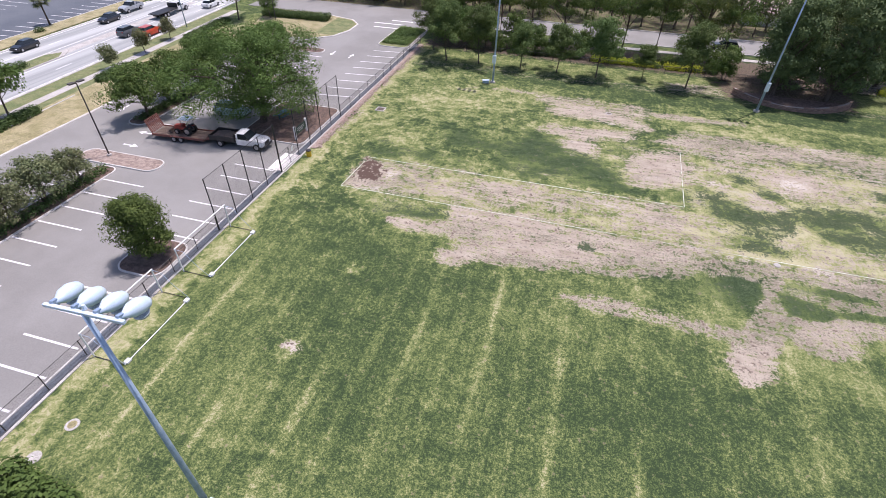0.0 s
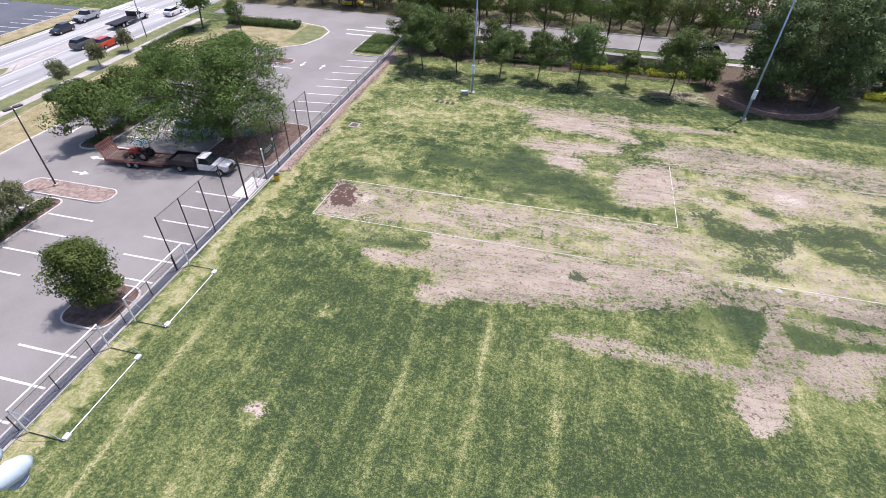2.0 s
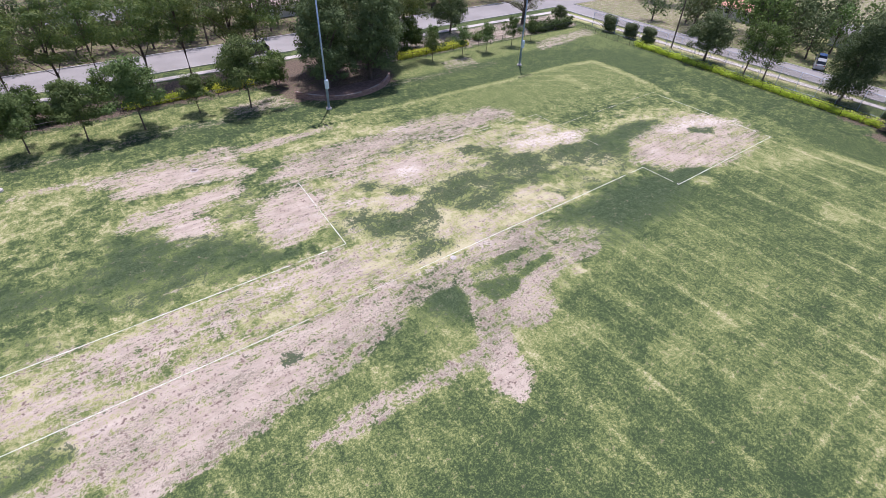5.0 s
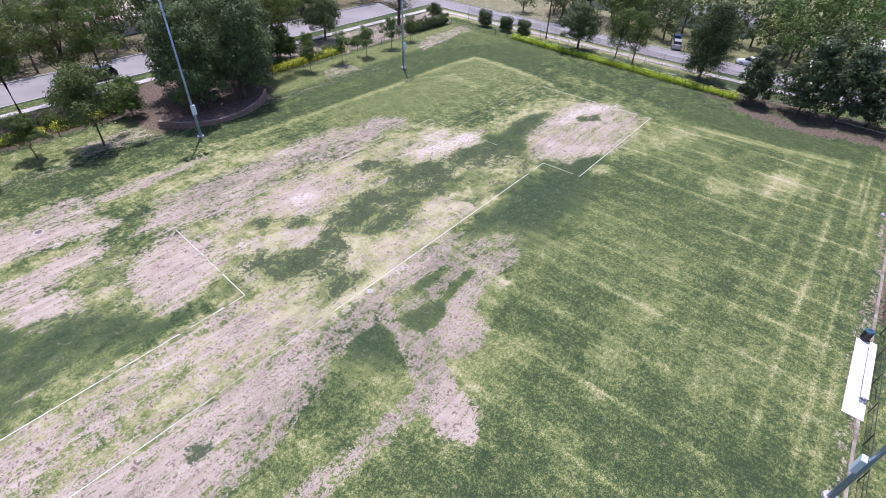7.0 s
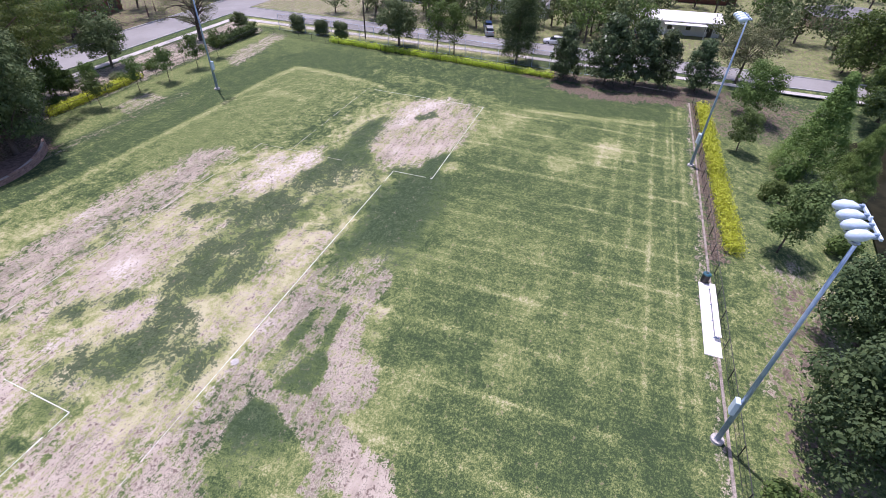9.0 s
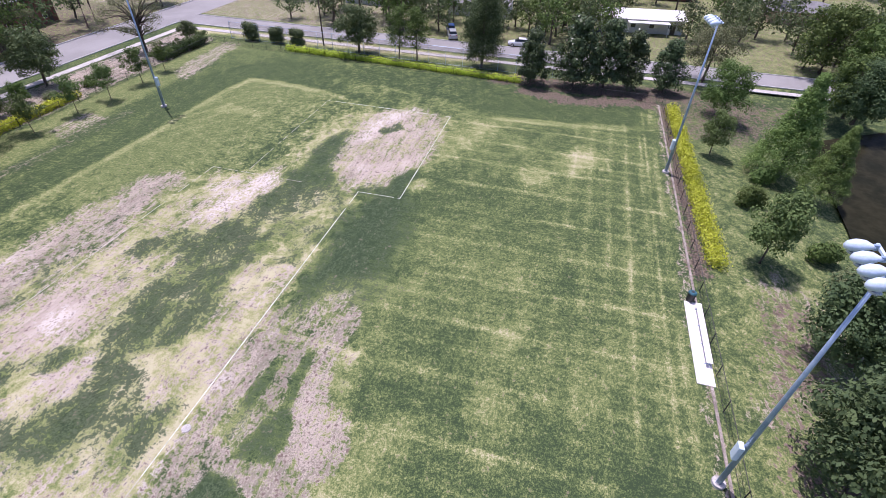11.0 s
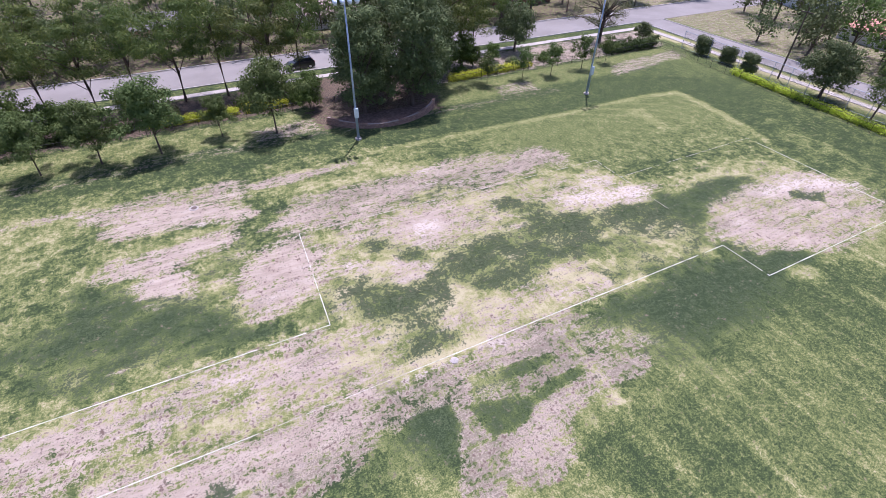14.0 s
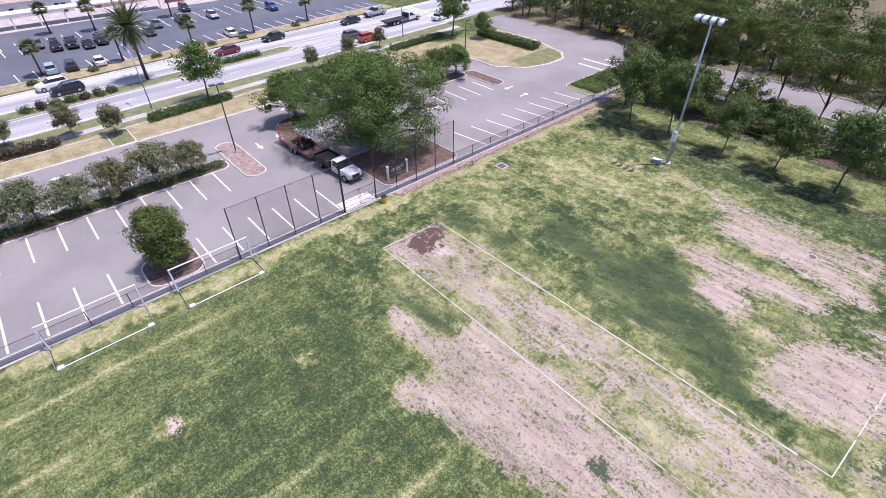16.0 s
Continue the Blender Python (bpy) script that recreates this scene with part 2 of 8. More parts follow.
MYRTLE_GREEN = leaf_mat("soft_green_leaves", (0.062, 0.100, 0.034), (0.158, 0.224, 0.070), (0.225, 0.290, 0.098))
PINE = leaf_mat("pine_needles", (0.050, 0.086, 0.026), (0.148, 0.206, 0.052), (0.275, 0.320, 0.080), 0.5, 0.34)
MAGNOLIA = leaf_mat("glossy_dark_leaves", (0.042, 0.068, 0.032), (0.115, 0.155, 0.066), (0.165, 0.210, 0.095), 0.28, 0.15)
CYPRESS = leaf_mat("feathery_leaves", (0.082, 0.152, 0.044), (0.240, 0.360, 0.090), (0.310, 0.440, 0.122))
YELLOW = leaf_mat("golden_leaves", (0.33, 0.41, 0.035), (0.68, 0.75, 0.06), (0.80, 0.87, 0.14), 0.5, 0.3)
HEDGE = leaf_mat("clipped_leaves", (0.040, 0.072, 0.024), (0.112, 0.162, 0.052), (0.150, 0.200, 0.068))
RUSSET = leaf_mat("russet_leaves", (0.050, 0.040, 0.030), (0.110, 0.085, 0.060), (0.120, 0.110, 0.070))
PALM = leaf_mat("palm_leaves", (0.058, 0.078, 0.032), (0.150, 0.175, 0.070), (0.200, 0.195, 0.085), 0.5, 0.2)
DRY_PALM = leaf_mat("dry_palm_leaves", (0.10, 0.065, 0.035), (0.24, 0.16, 0.085), (0.30, 0.21, 0.12), 0.7, 0.15)
# bark mulch for all beds, darkened to hold the oak's shade in its colour
MULCH = mat("bark_mulch", (0.19, 0.128, 0.102), (0.10, 0.068, 0.054), 0.95, 2.5, 22.0, 0.8, fine_amt=0.4)
TURF_PLAIN = mat("verge_turf", (0.24, 0.215, 0.105), (0.36, 0.31, 0.18), 0.95, 0.5, 9.0, 0.6, fine_amt=0.4)
TURF_GREEN = mat("trimmed_lawn", (0.125, 0.155, 0.06), (0.20, 0.205, 0.095), 0.95, 0.7, 10.0, 0.6, fine_amt=0.35)
GRAVEL = mat("pinkish_gravel_mulch", (0.36, 0.285, 0.245), (0.21, 0.155, 0.13), 0.95, 2.5, 16.0, 0.8, fine_amt=0.45)
BRICK = mat("brown_brick", (0.24, 0.145, 0.115), (0.30, 0.19, 0.15), 0.9, 3.0, 30.0, 0.3, each=0.5)
# soil edging, its colour darkened for the shade of hedge and fence
SHADED_SOIL_STRIP = mat("shaded_bare_soil_strip", (0.34, 0.295, 0.25), (0.17, 0.14, 0.12), 0.95, 0.8, 14.0, 0.5, fine_amt=0.3)
ROCK = mat("reddish_rock", (0.34, 0.24, 0.20), (0.44, 0.35, 0.30), 0.9, 2.0, 16.0, 0.5, fine_amt=0.25)
MORTAR = mat("mortar", (0.36, 0.31, 0.28), None, 0.95, 3.0, 30.0, 0.3)
RUBBER = mat("tyre_rubber", (0.02, 0.02, 0.021), None, 0.85, 4.0, 40.0, 0.1)
GLASS_DARK = mat("tinted_car_glass", (0.02, 0.025, 0.03), None, 0.06, 2.0, 20.0, 0.0, fine_amt=0.02)
RIM = mat("alloy_rim", (0.5, 0.5, 0.52), None, 0.3, 3.0, 30.0, 0.0, 0.8, fine_amt=0.05)
LINK_BLACK = mesh_mat("black_chain_link", (0.03, 0.03, 0.032), 0.075, 0.038)
LINK_GREY = mesh_mat("grey_chain_link", (0.22, 0.21, 0.21), 0.075, 0.085)
WATER = mat("dark_pond_water", (0.016, 0.017, 0.010), (0.026, 0.025, 0.014), 0.04, 0.3, 1.2, 0.05, fine_amt=0.1)
WATER.node_tree.nodes["Principled BSDF"].inputs["Specular IOR Level"].default_value = 0.05
WATER.node_tree.nodes["Principled BSDF"].inputs["IOR"].default_value = 1.15

# ---- builders ----
def thing(name, label, category, group="", kind="", at=(0, 0, 0), rz=0.0):
    ob = new(name)
    ob.matrix_basis = pose(*at, 0, 0, rz)
    ob.empty_display_size = 0.2
    return tagged(ob, label, category, group, kind)


def finish(bm, material, smooth=False):
    me = bpy.data.meshes.new("mesh")
    bm.to_mesh(me)
    bm.free()
    me.materials.append(material)
    if smooth:
        me.polygons.foreach_set("use_smooth", [True] * len(me.polygons))
    return me


def part(name, bm, material, parent, label="", smooth=False):
    me = bm if isinstance(bm, bpy.types.Mesh) else finish(bm, material, smooth)
    ob = new(name, me)
    ob.parent = parent
    return tagged(ob, label)


def solid(name, bm, material, label, category, group="", kind="", smooth=False):
    return tagged(new(name, finish(bm, material, smooth)), label, category, group, kind)


def box(bm, lo, hi, rz=0.0, about=None, bevel=0.0):
    """An upright block between two corners, turned by rz degrees about its middle."""
    lo, hi = Vector(lo), Vector(hi)
    mid = (lo + hi) / 2 if about is None else Vector(about)
    r = bmesh.ops.create_cube(bm, size=1.0, matrix=Matrix.Translation(mid) @ pose(0, 0, 0, 0, 0, rz) @ Matrix.Translation((lo + hi) / 2 - mid) @ Matrix.Diagonal((*(hi - lo), 1)))
    if bevel:
        es = {e for v in r["verts"] for e in v.link_edges}
        bmesh.ops.bevel(bm, geom=list(es), offset=bevel, segments=1, affect="EDGES")
    return bm


def rod(bm, a, b, r0, r1=None, n=8, caps=True):
    """A straight round bar from a to b, tapering from r0 to r1."""
    a, b = Vector(a), Vector(b)
    r1 = r0 if r1 is None else r1
    d = b - a
    m = Matrix.Translation((a + b) / 2) @ d.to_track_quat("Z", "Y").to_matrix().to_4x4()
    bmesh.ops.create_cone(bm, cap_ends=caps, segments=n, radius1=r0, radius2=r1, depth=d.length, matrix=m)
    return bm


def tube(bm, pts, radii, n=7):
    """A bent, tapering bar through the points."""
    rings = []
    for i, p in enumerate(pts):
        p = Vector(p)
        d = Vector(pts[min(i + 1, len(pts) - 1)]) - Vector(pts[max(i - 1, 0)])
        q = d.to_track_quat("Z", "Y")
        rings.append([bm.verts.new(p + q @ Vector((radii[i] * math.cos(k * math.tau / n), radii[i] * math.sin(k * math.tau / n), 0))) for k in range(n)])
    for a, b in zip(rings, rings[1:]):
        for k in range(n):
            bm.faces.new((a[k], a[(k + 1) % n], b[(k + 1) % n], b[k]))
    bm.faces.new(rings[0][::-1])
    bm.faces.new(rings[-1])
    return bm


def prism(bm, outline, z0, z1):
    """An upright block over a flat outline."""
    lo = [bm.verts.new((x, y, z0)) for x, y in outline]
    hi = [bm.verts.new((x, y, z1)) for x, y in outline]
    n = len(outline)
    bm.faces.new(hi)
    bm.faces.new(lo[::-1])
    for i in range(n):
        bm.faces.new((lo[i], lo[(i + 1) % n], hi[(i + 1) % n], hi[i]))
    bmesh.ops.recalc_face_normals(bm, faces=bm.faces)
    return bm


def side_prism(bm, outline, y0, y1):
    """A block over an outline in the x-z plane, from y0 to y1."""
    lo = [bm.verts.new((x, y0, z)) for x, z in outline]
    hi = [bm.verts.new((x, y1, z)) for x, z in outline]
    n = len(outline)
    bm.faces.new(lo)
    bm.faces.new(hi[::-1])
    for i in range(n):
        bm.faces.new((lo[(i + 1) % n], lo[i], hi[i], hi[(i + 1) % n]))
    bmesh.ops.recalc_face_normals(bm, faces=bm.faces)
    return bm


def arrays_mesh(verts, faces, material, smooth=False):
    me = bpy.data.meshes.new("mesh")
    k = faces.shape[1]
    me.vertices.add(len(verts))
    me.vertices.foreach_set("co", verts.astype(np.float32).ravel())
    me.loops.add(faces.size)
    me.loops.foreach_set("vertex_index", faces.astype(np.int32).ravel())
    me.polygons.add(len(faces))
    me.polygons.foreach_set("loop_start", np.arange(0, faces.size, k, dtype=np.int32))
    me.update(calc_edges=True)
    me.materials.append(material)
    if smooth:
        me.polygons.foreach_set("use_smooth", np.ones(len(faces), dtype=bool))
    return me


def leaves(rng, centres, radii, per, size, material, flat=0.75, long=1.7, droop=0.0, shell=0.5):
    """A crown: small folded leaves scattered through the outer part of many clumps."""
    k = len(centres)
    idx = np.repeat(np.arange(k), per)
    n = len(idx)
    d = rng.normal(size=(n, 3))
    d /= np.linalg.norm(d, axis=1)[:, None]
    r = radii[idx] * (shell + (1 - shell) * rng.random(n) ** 0.6)
    p = centres[idx] + d * r[:, None] * np.array([1, 1, flat]) + rng.normal(size=(n, 3)) * 0.12
    nrm = d * 1.1 + rng.normal(size=(n, 3)) * 0.27 + np.array([0, 0, 0.40])
    nrm /= np.linalg.norm(nrm, axis=1)[:, None]
    u = np.cross(nrm, rng.normal(size=(n, 3)))
    u[:, 2] -= droop
    u /= np.linalg.norm(u, axis=1)[:, None]
    v = np.cross(nrm, u)
    s = size * (0.6 + 0.8 * rng.random(n))[:, None]
    a, b = u * s * long / 2, v * s / 2
    verts = np.stack([p - a, p + b + nrm * s * 0.12, p + a, p - b + nrm * s * 0.12], axis=1).reshape(-1, 3)
    faces = np.arange(4 * n).reshape(n, 4)
    return arrays_mesh(verts, faces, material)


def crown_clumps(rng, n, radius, z0, z1, size, lumpy=0.25, top=0.5, fill=0.5):
    """Clump centres in an uneven dome between the heights z0 and z1."""
    c, r = [], []
    phase = rng.random(4) * 6.28
    for i in range(n):
        a = i * 2.39996 + rng.random() * 0.6
        h = rng.random()
        wide = radius * (1 - abs(h - (1 - top) * 0.7) ** 1.8 * 0.9)
        if top > 0.9:
            wide = radius * (0.06 + 0.98 * (1 - h) ** 0.9)
        wide *= 1 + lumpy * (math.sin(2 * a + phase[0]) * 0.5 + math.sin(3 * a + phase[1] + h * 3) * 0.5)
        q = (fill + (1 - fill) * rng.random()) if rng.random() < 0.75 else rng.random() * 0.6
        s = size * (0.7 + 0.6 * rng.random()) * (0.42 + 0.75 * (1 - h) if top > 0.9 else 1.0)
        w = max(wide - s * 0.8, 0.1) * q
        c.append((w * math.cos(a), w * math.sin(a), z0 + s * 0.5 + (z1 - z0 - s * 1.1) * h))
        r.append(s)
    return np.array(c), np.array(r)


CLUMPS, PER = 2.1, 0.70


def grow_tree(name, label, category, rng, h, radius, base, clumps, clump_size, per, leaf, leaf_m, bark_m, trunk_r, lumpy=0.25, top=0.5, limbs=9, lean=0.03, stems=1, flat=0.75, long=1.7, droop=0.0, fineness=1.0):
    """A tree: tapered trunk with limbs that reach into the clumps of its crown."""
    t = thing(name, label, category)
    clumps, clump_size, per, leaf = int(clumps * CLUMPS), clump_size * 0.70, int(per * PER * fineness), leaf * 0.64 / math.sqrt(fineness)
    c, r = crown_clumps(rng, clumps, radius, base, h, clump_size, lumpy, top, 0.8 if top > 0.9 else 0.5)
    r = r * (0.7 + 0.7 * rng.random(len(r)))
    for s in range(stems):
        bm = bmesh.new()
        a0 = s * math.tau / stems + 0.4
        off = Vector((math.cos(a0), math.sin(a0), 0)) * (0.0 if stems == 1 else trunk_r * 1.6)
        tip = Vector((h * lean * rng.normal(), h * lean * rng.normal(), base + (h - base) * 0.62)) + off * (1 if stems == 1 else 4)
        pts = [off + Vector((0, 0, -0.1)), off + Vector((0, 0, 0.25)), off.lerp(tip, 0.35) + Vector((rng.normal() * 0.03 * h * 0.3, rng.normal() * 0.03 * h * 0.3, 0)), tip]
        pts[2].z = base * 0.75 + 0.15
        tube(bm, pts, [trunk_r * 1.45, trunk_r * 1.05, trunk_r * 0.8, trunk_r * 0.22], 8)
        order = rng.permutation(clumps)[:max(limbs // stems, 2)]
        for j in order:
            end = Vector(c[j])
            f = 0.25 + 0.6 * rng.random()
            start = pts[2].lerp(tip, f * 0.8)
            if end.z < start.z + 0.2:
                start = pts[2].copy()
            mid = start.lerp(end, 0.5) + Vector((0, 0, 0.08 * (end - start).length))
            limb = bmesh.new() if limbs >= 18 or stems > 1 else bm
            tube(limb, [start, mid, end], [trunk_r * 0.42 * (1 - f * 0.5), trunk_r * 0.26, trunk_r * 0.07], 5)
            if limb is not bm:
                part("limb", limb, bark_m, t, smooth=True)
        part("trunk" if stems == 1 else "stem", bm, bark_m, t, smooth=True)
    part("crown", leaves(rng, c, r, per, leaf, leaf_m, flat, long, droop), leaf_m, t)
    return t


def plant(proto, x, y, scale=1.0, rz=0.0, z=0.0, tall=1.0):
    return copy_thing(proto, pose(x, y, z, 0, 0, rz) @ Matrix.Diagonal((scale, scale, scale * tall, 1)))


def lay_part(me, name, parent, x, y, z, rz=0.0):
    ob = new(name, me)
    ob.parent = parent
    ob.matrix_basis = pose(x, y, z, 0, 0, rz)
    return ob


def hedge(name, label, x0, y0, x1, y1, width, height, material, leaf=0.16, density=55.0, seed=1, lumps=0.18, z=0.0, group=""):
    """A clipped or loose row of shrubs from one end to the other: stems inside, leaves in overlapping clumps."""
    rng = np.random.default_rng(seed)
    a, b = Vector((x0, y0, z)), Vector((x1, y1, z))
    length = max((b - a).length, 0.01)
    ang = math.degrees(math.atan2(y1 - y0, x1 - x0))
    t = thing(name, label, "hedge" if length > 3 else "shrub", group, at=a, rz=ang)
    size = min(width * 0.34, height * 0.72)
    n, rows = max(int(length / (size * 0.97)), 1), max(3, int(width / (size * 1.1)))
    c, r = [], []
    for i in range(n):
        for j in range(rows):
            side = (j / (rows - 1) - 0.5) * (width - 1.35 * size)
            s = size * (1 + lumps * 0.7 * rng.normal())
            hz = height * (1 + 0.6 * lumps * rng.normal())
            c.append(((i + 0.5) * length / n + rng.normal() * 0.1, side, max(hz - s * 0.8, s * 0.6)))
            r.append(s)
            c.append(((i + 0.5) * length / n + rng.normal() * 0.1, side * 1.1, hz * 0.35))
            r.append(s)
    c, r = np.array(c), np.array(r)
    per = max(int(density * length * width * height * 6 / len(c)), 12)
    per = min(int(per * 2.2), 11500 // len(c) + 4)
    leaf *= 0.82
    k = max(int(length / 0.9), 1)
    stem = finish(tube(bmesh.new(), [(0, 0, -0.05), (0.04, 0.02, height * 0.4), (-0.03, 0.05, height * 0.8)], [0.035, 0.025, 0.01], 5), BARK)
    for i in range(min(k, 24)):
        lay_part(stem, "stem", t, (i + 0.5) * length / min(k, 24), rng.normal() * width * 0.12, 0.0, rng.random() * 360)
    part("foliage", leaves(rng, c, r, per, leaf, material, 0.9, 1.5, 0, 0.5), material, t)
    return t

# ---- ground ----
def lattice(rng, x, y, cell):
    """Smooth random values between -1 and 1 over the plane."""
    g = rng.random((256, 256)) * 2 - 1
    fx, fy = x / cell + 100.0, y / cell + 100.0
    ix, iy = np.floor(fx).astype(int), np.floor(fy).astype(int)
    u, v = fx - ix, fy - iy
    u, v = u * u * (3 - 2 * u), v * v * (3 - 2 * v)
    a, b, c, d = g[ix % 256, iy % 256], g[(ix + 1) % 256, iy % 256], g[ix % 256, (iy + 1) % 256], g[(ix + 1) % 256, (iy + 1) % 256]
    return (a * (1 - u) + b * u) * (1 - v) + (c * (1 - u) + d * u) * v


def inside_by(x, y, outline):
    """Metres inside an outline (negative outside)."""
    best = np.full(x.shape, 1e9)
    odd = np.zeros(x.shape, dtype=bool)
    for (ax, ay), (bx, by) in zip(outline, outline[1:] + outline[:1]):
        ex, ey = bx - ax, by - ay
        s = np.clip(((x - ax) * ex + (y - ay) * ey) / (ex * ex + ey * ey + 1e-9), 0, 1)
        best = np.minimum(best, np.hypot(x - ax - s * ex, y - ay - s * ey))
        cross = (ay > y) != (by > y)
        odd ^= cross & (x < ax + (y - ay) * ex / (ey if abs(ey) > 1e-9 else 1e-9))
    return np.where(odd, best, -best)


def axis(lo, hi, fine, far):
    """Places of the grid lines: even between lo and hi, then wider and wider out to far."""
    mid = np.arange(lo, hi + fine / 2, fine)
    steps = [1.0]
    while steps[-1] < far:
        steps.append(steps[-1] * 1.12 + 0.8)
    out = np.array(steps)
    return np.concatenate([lo - out[::-1], mid, hi + out])


XS, YS = axis(-30.0, 92.0, 0.31, 1800.0), axis(4.0, 89.0, 0.31, 1800.0)
GX, GY = np.meshgrid(XS, YS, indexing="ij")
gx, gy = GX.ravel(), GY.ravel()
grng = np.random.default_rng(5)
wx = 0.55 * lattice(grng, gx * 0.6, gy, 4.0) + 0.55 * lattice(grng, gx * 0.6, gy, 1.8) + 0.40 * lattice(grng, gx, gy, 0.8)
wy = 0.30 * lattice(grng, gx * 0.6, gy, 4.5) + 0.35 * lattice(grng, gx * 0.6, gy, 1.9) + 0.35 * lattice(grng, gx, gy, 0.8)
layers = {k: np.zeros(gx.shape) for k in ("bare", "tone", "clover", "churn", "wet", "pale", "mulch", "stripe", "coarse")}


def reach(outline, edge, warp):
    """Which points lie near an outline, and how far each is inside it, from 0 to 1."""
    xs, ys = [p[0] for p in outline], [p[1] for p in outline]
    near = (gx > min(xs) - 4) & (gx < max(xs) + 4) & (gy > min(ys) - 4) & (gy < max(ys) + 4)
    d = inside_by(gx[near] + warp * wx[near], gy[near] + warp * wy[near], outline)
    s = np.clip((d + edge) / (2 * edge), 0, 1)
    return near, s * s * (3 - 2 * s)


def patch(kind, amount, outline):
    near, s = reach(outline, 1.1, 1.0)
    layers[kind][near] = np.maximum(layers[kind][near], amount * s)


def paint(kind, amount, edge, outline):
    """Lay one kind of turf or soil over what was there."""
    if kind.get("bare", 0.0) > 0.8:
        near, s = reach(outline, edge + 1.6, 1.0)
        layers["tone"][near] += (0.66 - layers["tone"][near]) * 0.55 * amount * s
    near, s = reach(outline, (1.2 * edge + 0.15 if edge < 0.5 else 2.0 * edge + 0.4) + (0.45 if kind.get("bare", 0.0) > 0.5 else 0.0), min(0.35 + 0.7 * edge, 1.1))
    for k in ("clover",) if kind is CLOVER else ("tone",) if kind in (DEEP, YELLOWISH, LAWN) else ("clover", "tone", "bare", "churn", "pale", "wet"):
        layers[k][near] = layers[k][near] * (1 - amount * s) + kind.get(k, 0.0) * amount * s
    if kind is YELLOWISH:
        layers["clover"][near] *= 1 - 0.7 * amount * s


LAWN, GRASSY = {"tone": 0.44}, {"tone": 0.34, "clover": 0.42}
CLOVER, DEEP, YELLOWISH, MINTY = {"clover": 0.86}, {"tone": 0.12}, {"tone": 0.715}, {"tone": 0.66, "clover": 0.22}
SPECKLED, STRAW, THIN = {"clover": 0.46, "tone": 0.82, "bare": 0.36}, {"tone": 0.88, "bare": 0.32, "churn": 0.2}, {"tone": 0.87, "bare": 0.46, "churn": 0.16}
BARE, CLEAN, CHURNED = {"tone": 0.72, "bare": 0.86, "churn": 0.32}, {"tone": 0.8, "bare": 1.2, "churn": 0.06}, {"tone": 0.5, "bare": 0.74, "churn": 0.62}
RAKED, STALE, DAMP = {"tone": 0.95, "bare": 0.95, "pale": 0.8}, {"tone": 0.6, "bare": 0.95, "churn": 0.62}, {"bare": 1.2, "wet": 1.0}

layers["tone"] += 0.215 + 0.10 * lattice(grng, gx, gy, 11.0) + 0.10 * lattice(grng, gx, gy, 5.0) + 0.07 * lattice(grng, gx, gy, 2.4) + 0.068 * np.clip((4 - gx) / 12, 0, 1) + 0.045 * np.clip((gx - 18) / 10, 0, 1) * np.clip((36 - gy) / 6, 0, 1)
# sunburnt turf in the west and the north, yellower towards the east
paint(YELLOWISH, 0.45, 2.5, [(-28, 52), (-28, 82), (-9, 79), (0, 74), (-5, 64), (-15, 63), (-20, 57)])
paint(YELLOWISH, 0.40, 2.5, [(14, 74), (45, 73), (76, 71), (79, 60), (75, 55), (50, 59), (30, 65), (14, 70)])
paint(YELLOWISH, 0.18, 3.0, [(72, 46), (79, 60), (82, 30), (82, 9), (70, 10), (58, 30), (60, 36)])
paint(YELLOWISH, 0.25, 2.5, [(30, 9), (82, 9), (82, 14), (30, 14)])
paint(YELLOWISH, 0.30, 2.0, [(-27, 8), (-26, 36), (-20, 34), (-21, 20), (-22, 8)])
# the west end and the fence side
paint(YELLOWISH, 0.55, 1.2, [(-26.1, 35.2), (-26.3, 40.4), (-26.5, 47.9), (-26.8, 56.7), (-24.1, 59.6), (-20.8, 54.2), (-20.1, 51.7), (-23.3, 49.8), (-23.3, 45.2), (-24.0, 38.8)])
paint(YELLOWISH, 0.70, 1.0, [(-24.5, 51.0), (-25.8, 54.8), (-24.1, 59.6), (-21.5, 58.7), (-20.8, 55.1), (-22.1, 51.2)])
paint(YELLOWISH, 0.80, 1.0, [(-18.9, 50.1), (-21.6, 52.4), (-20.0, 55.1), (-16.8, 56.9), (-16.0, 53.2), (-17.3, 50.4)])
paint(YELLOWISH, 0.80, 1.2, [(-20.2, 62.0), (-20.0, 67.2), (-14.9, 68.9), (-9.8, 69.8), (-7.1, 66.1), (-7.1, 61.6), (-11.7, 62.7), (-17.2, 63.4)])
paint(YELLOWISH, 0.70, 1.0, [(-22.3, 63.6), (-22.3, 68.0), (-17.8, 68.6), (-17.9, 66.5)])
paint(DEEP, 0.60, 1.2, [(-24.0, 42.9), (-24.0, 47.4), (-23.7, 52.7), (-22.0, 52.8), (-20.0, 50.3), (-21.0, 47.0), (-21.1, 42.0), (-21.3, 37.0), (-23.3, 38.4)])
paint(DEEP, 0.50, 1.5, [(-18.7, 58.2), (-17.7, 62.9), (-11.4, 62.2), (-6.6, 60.8), (-10.5, 57.9), (-15.4, 57.0)])
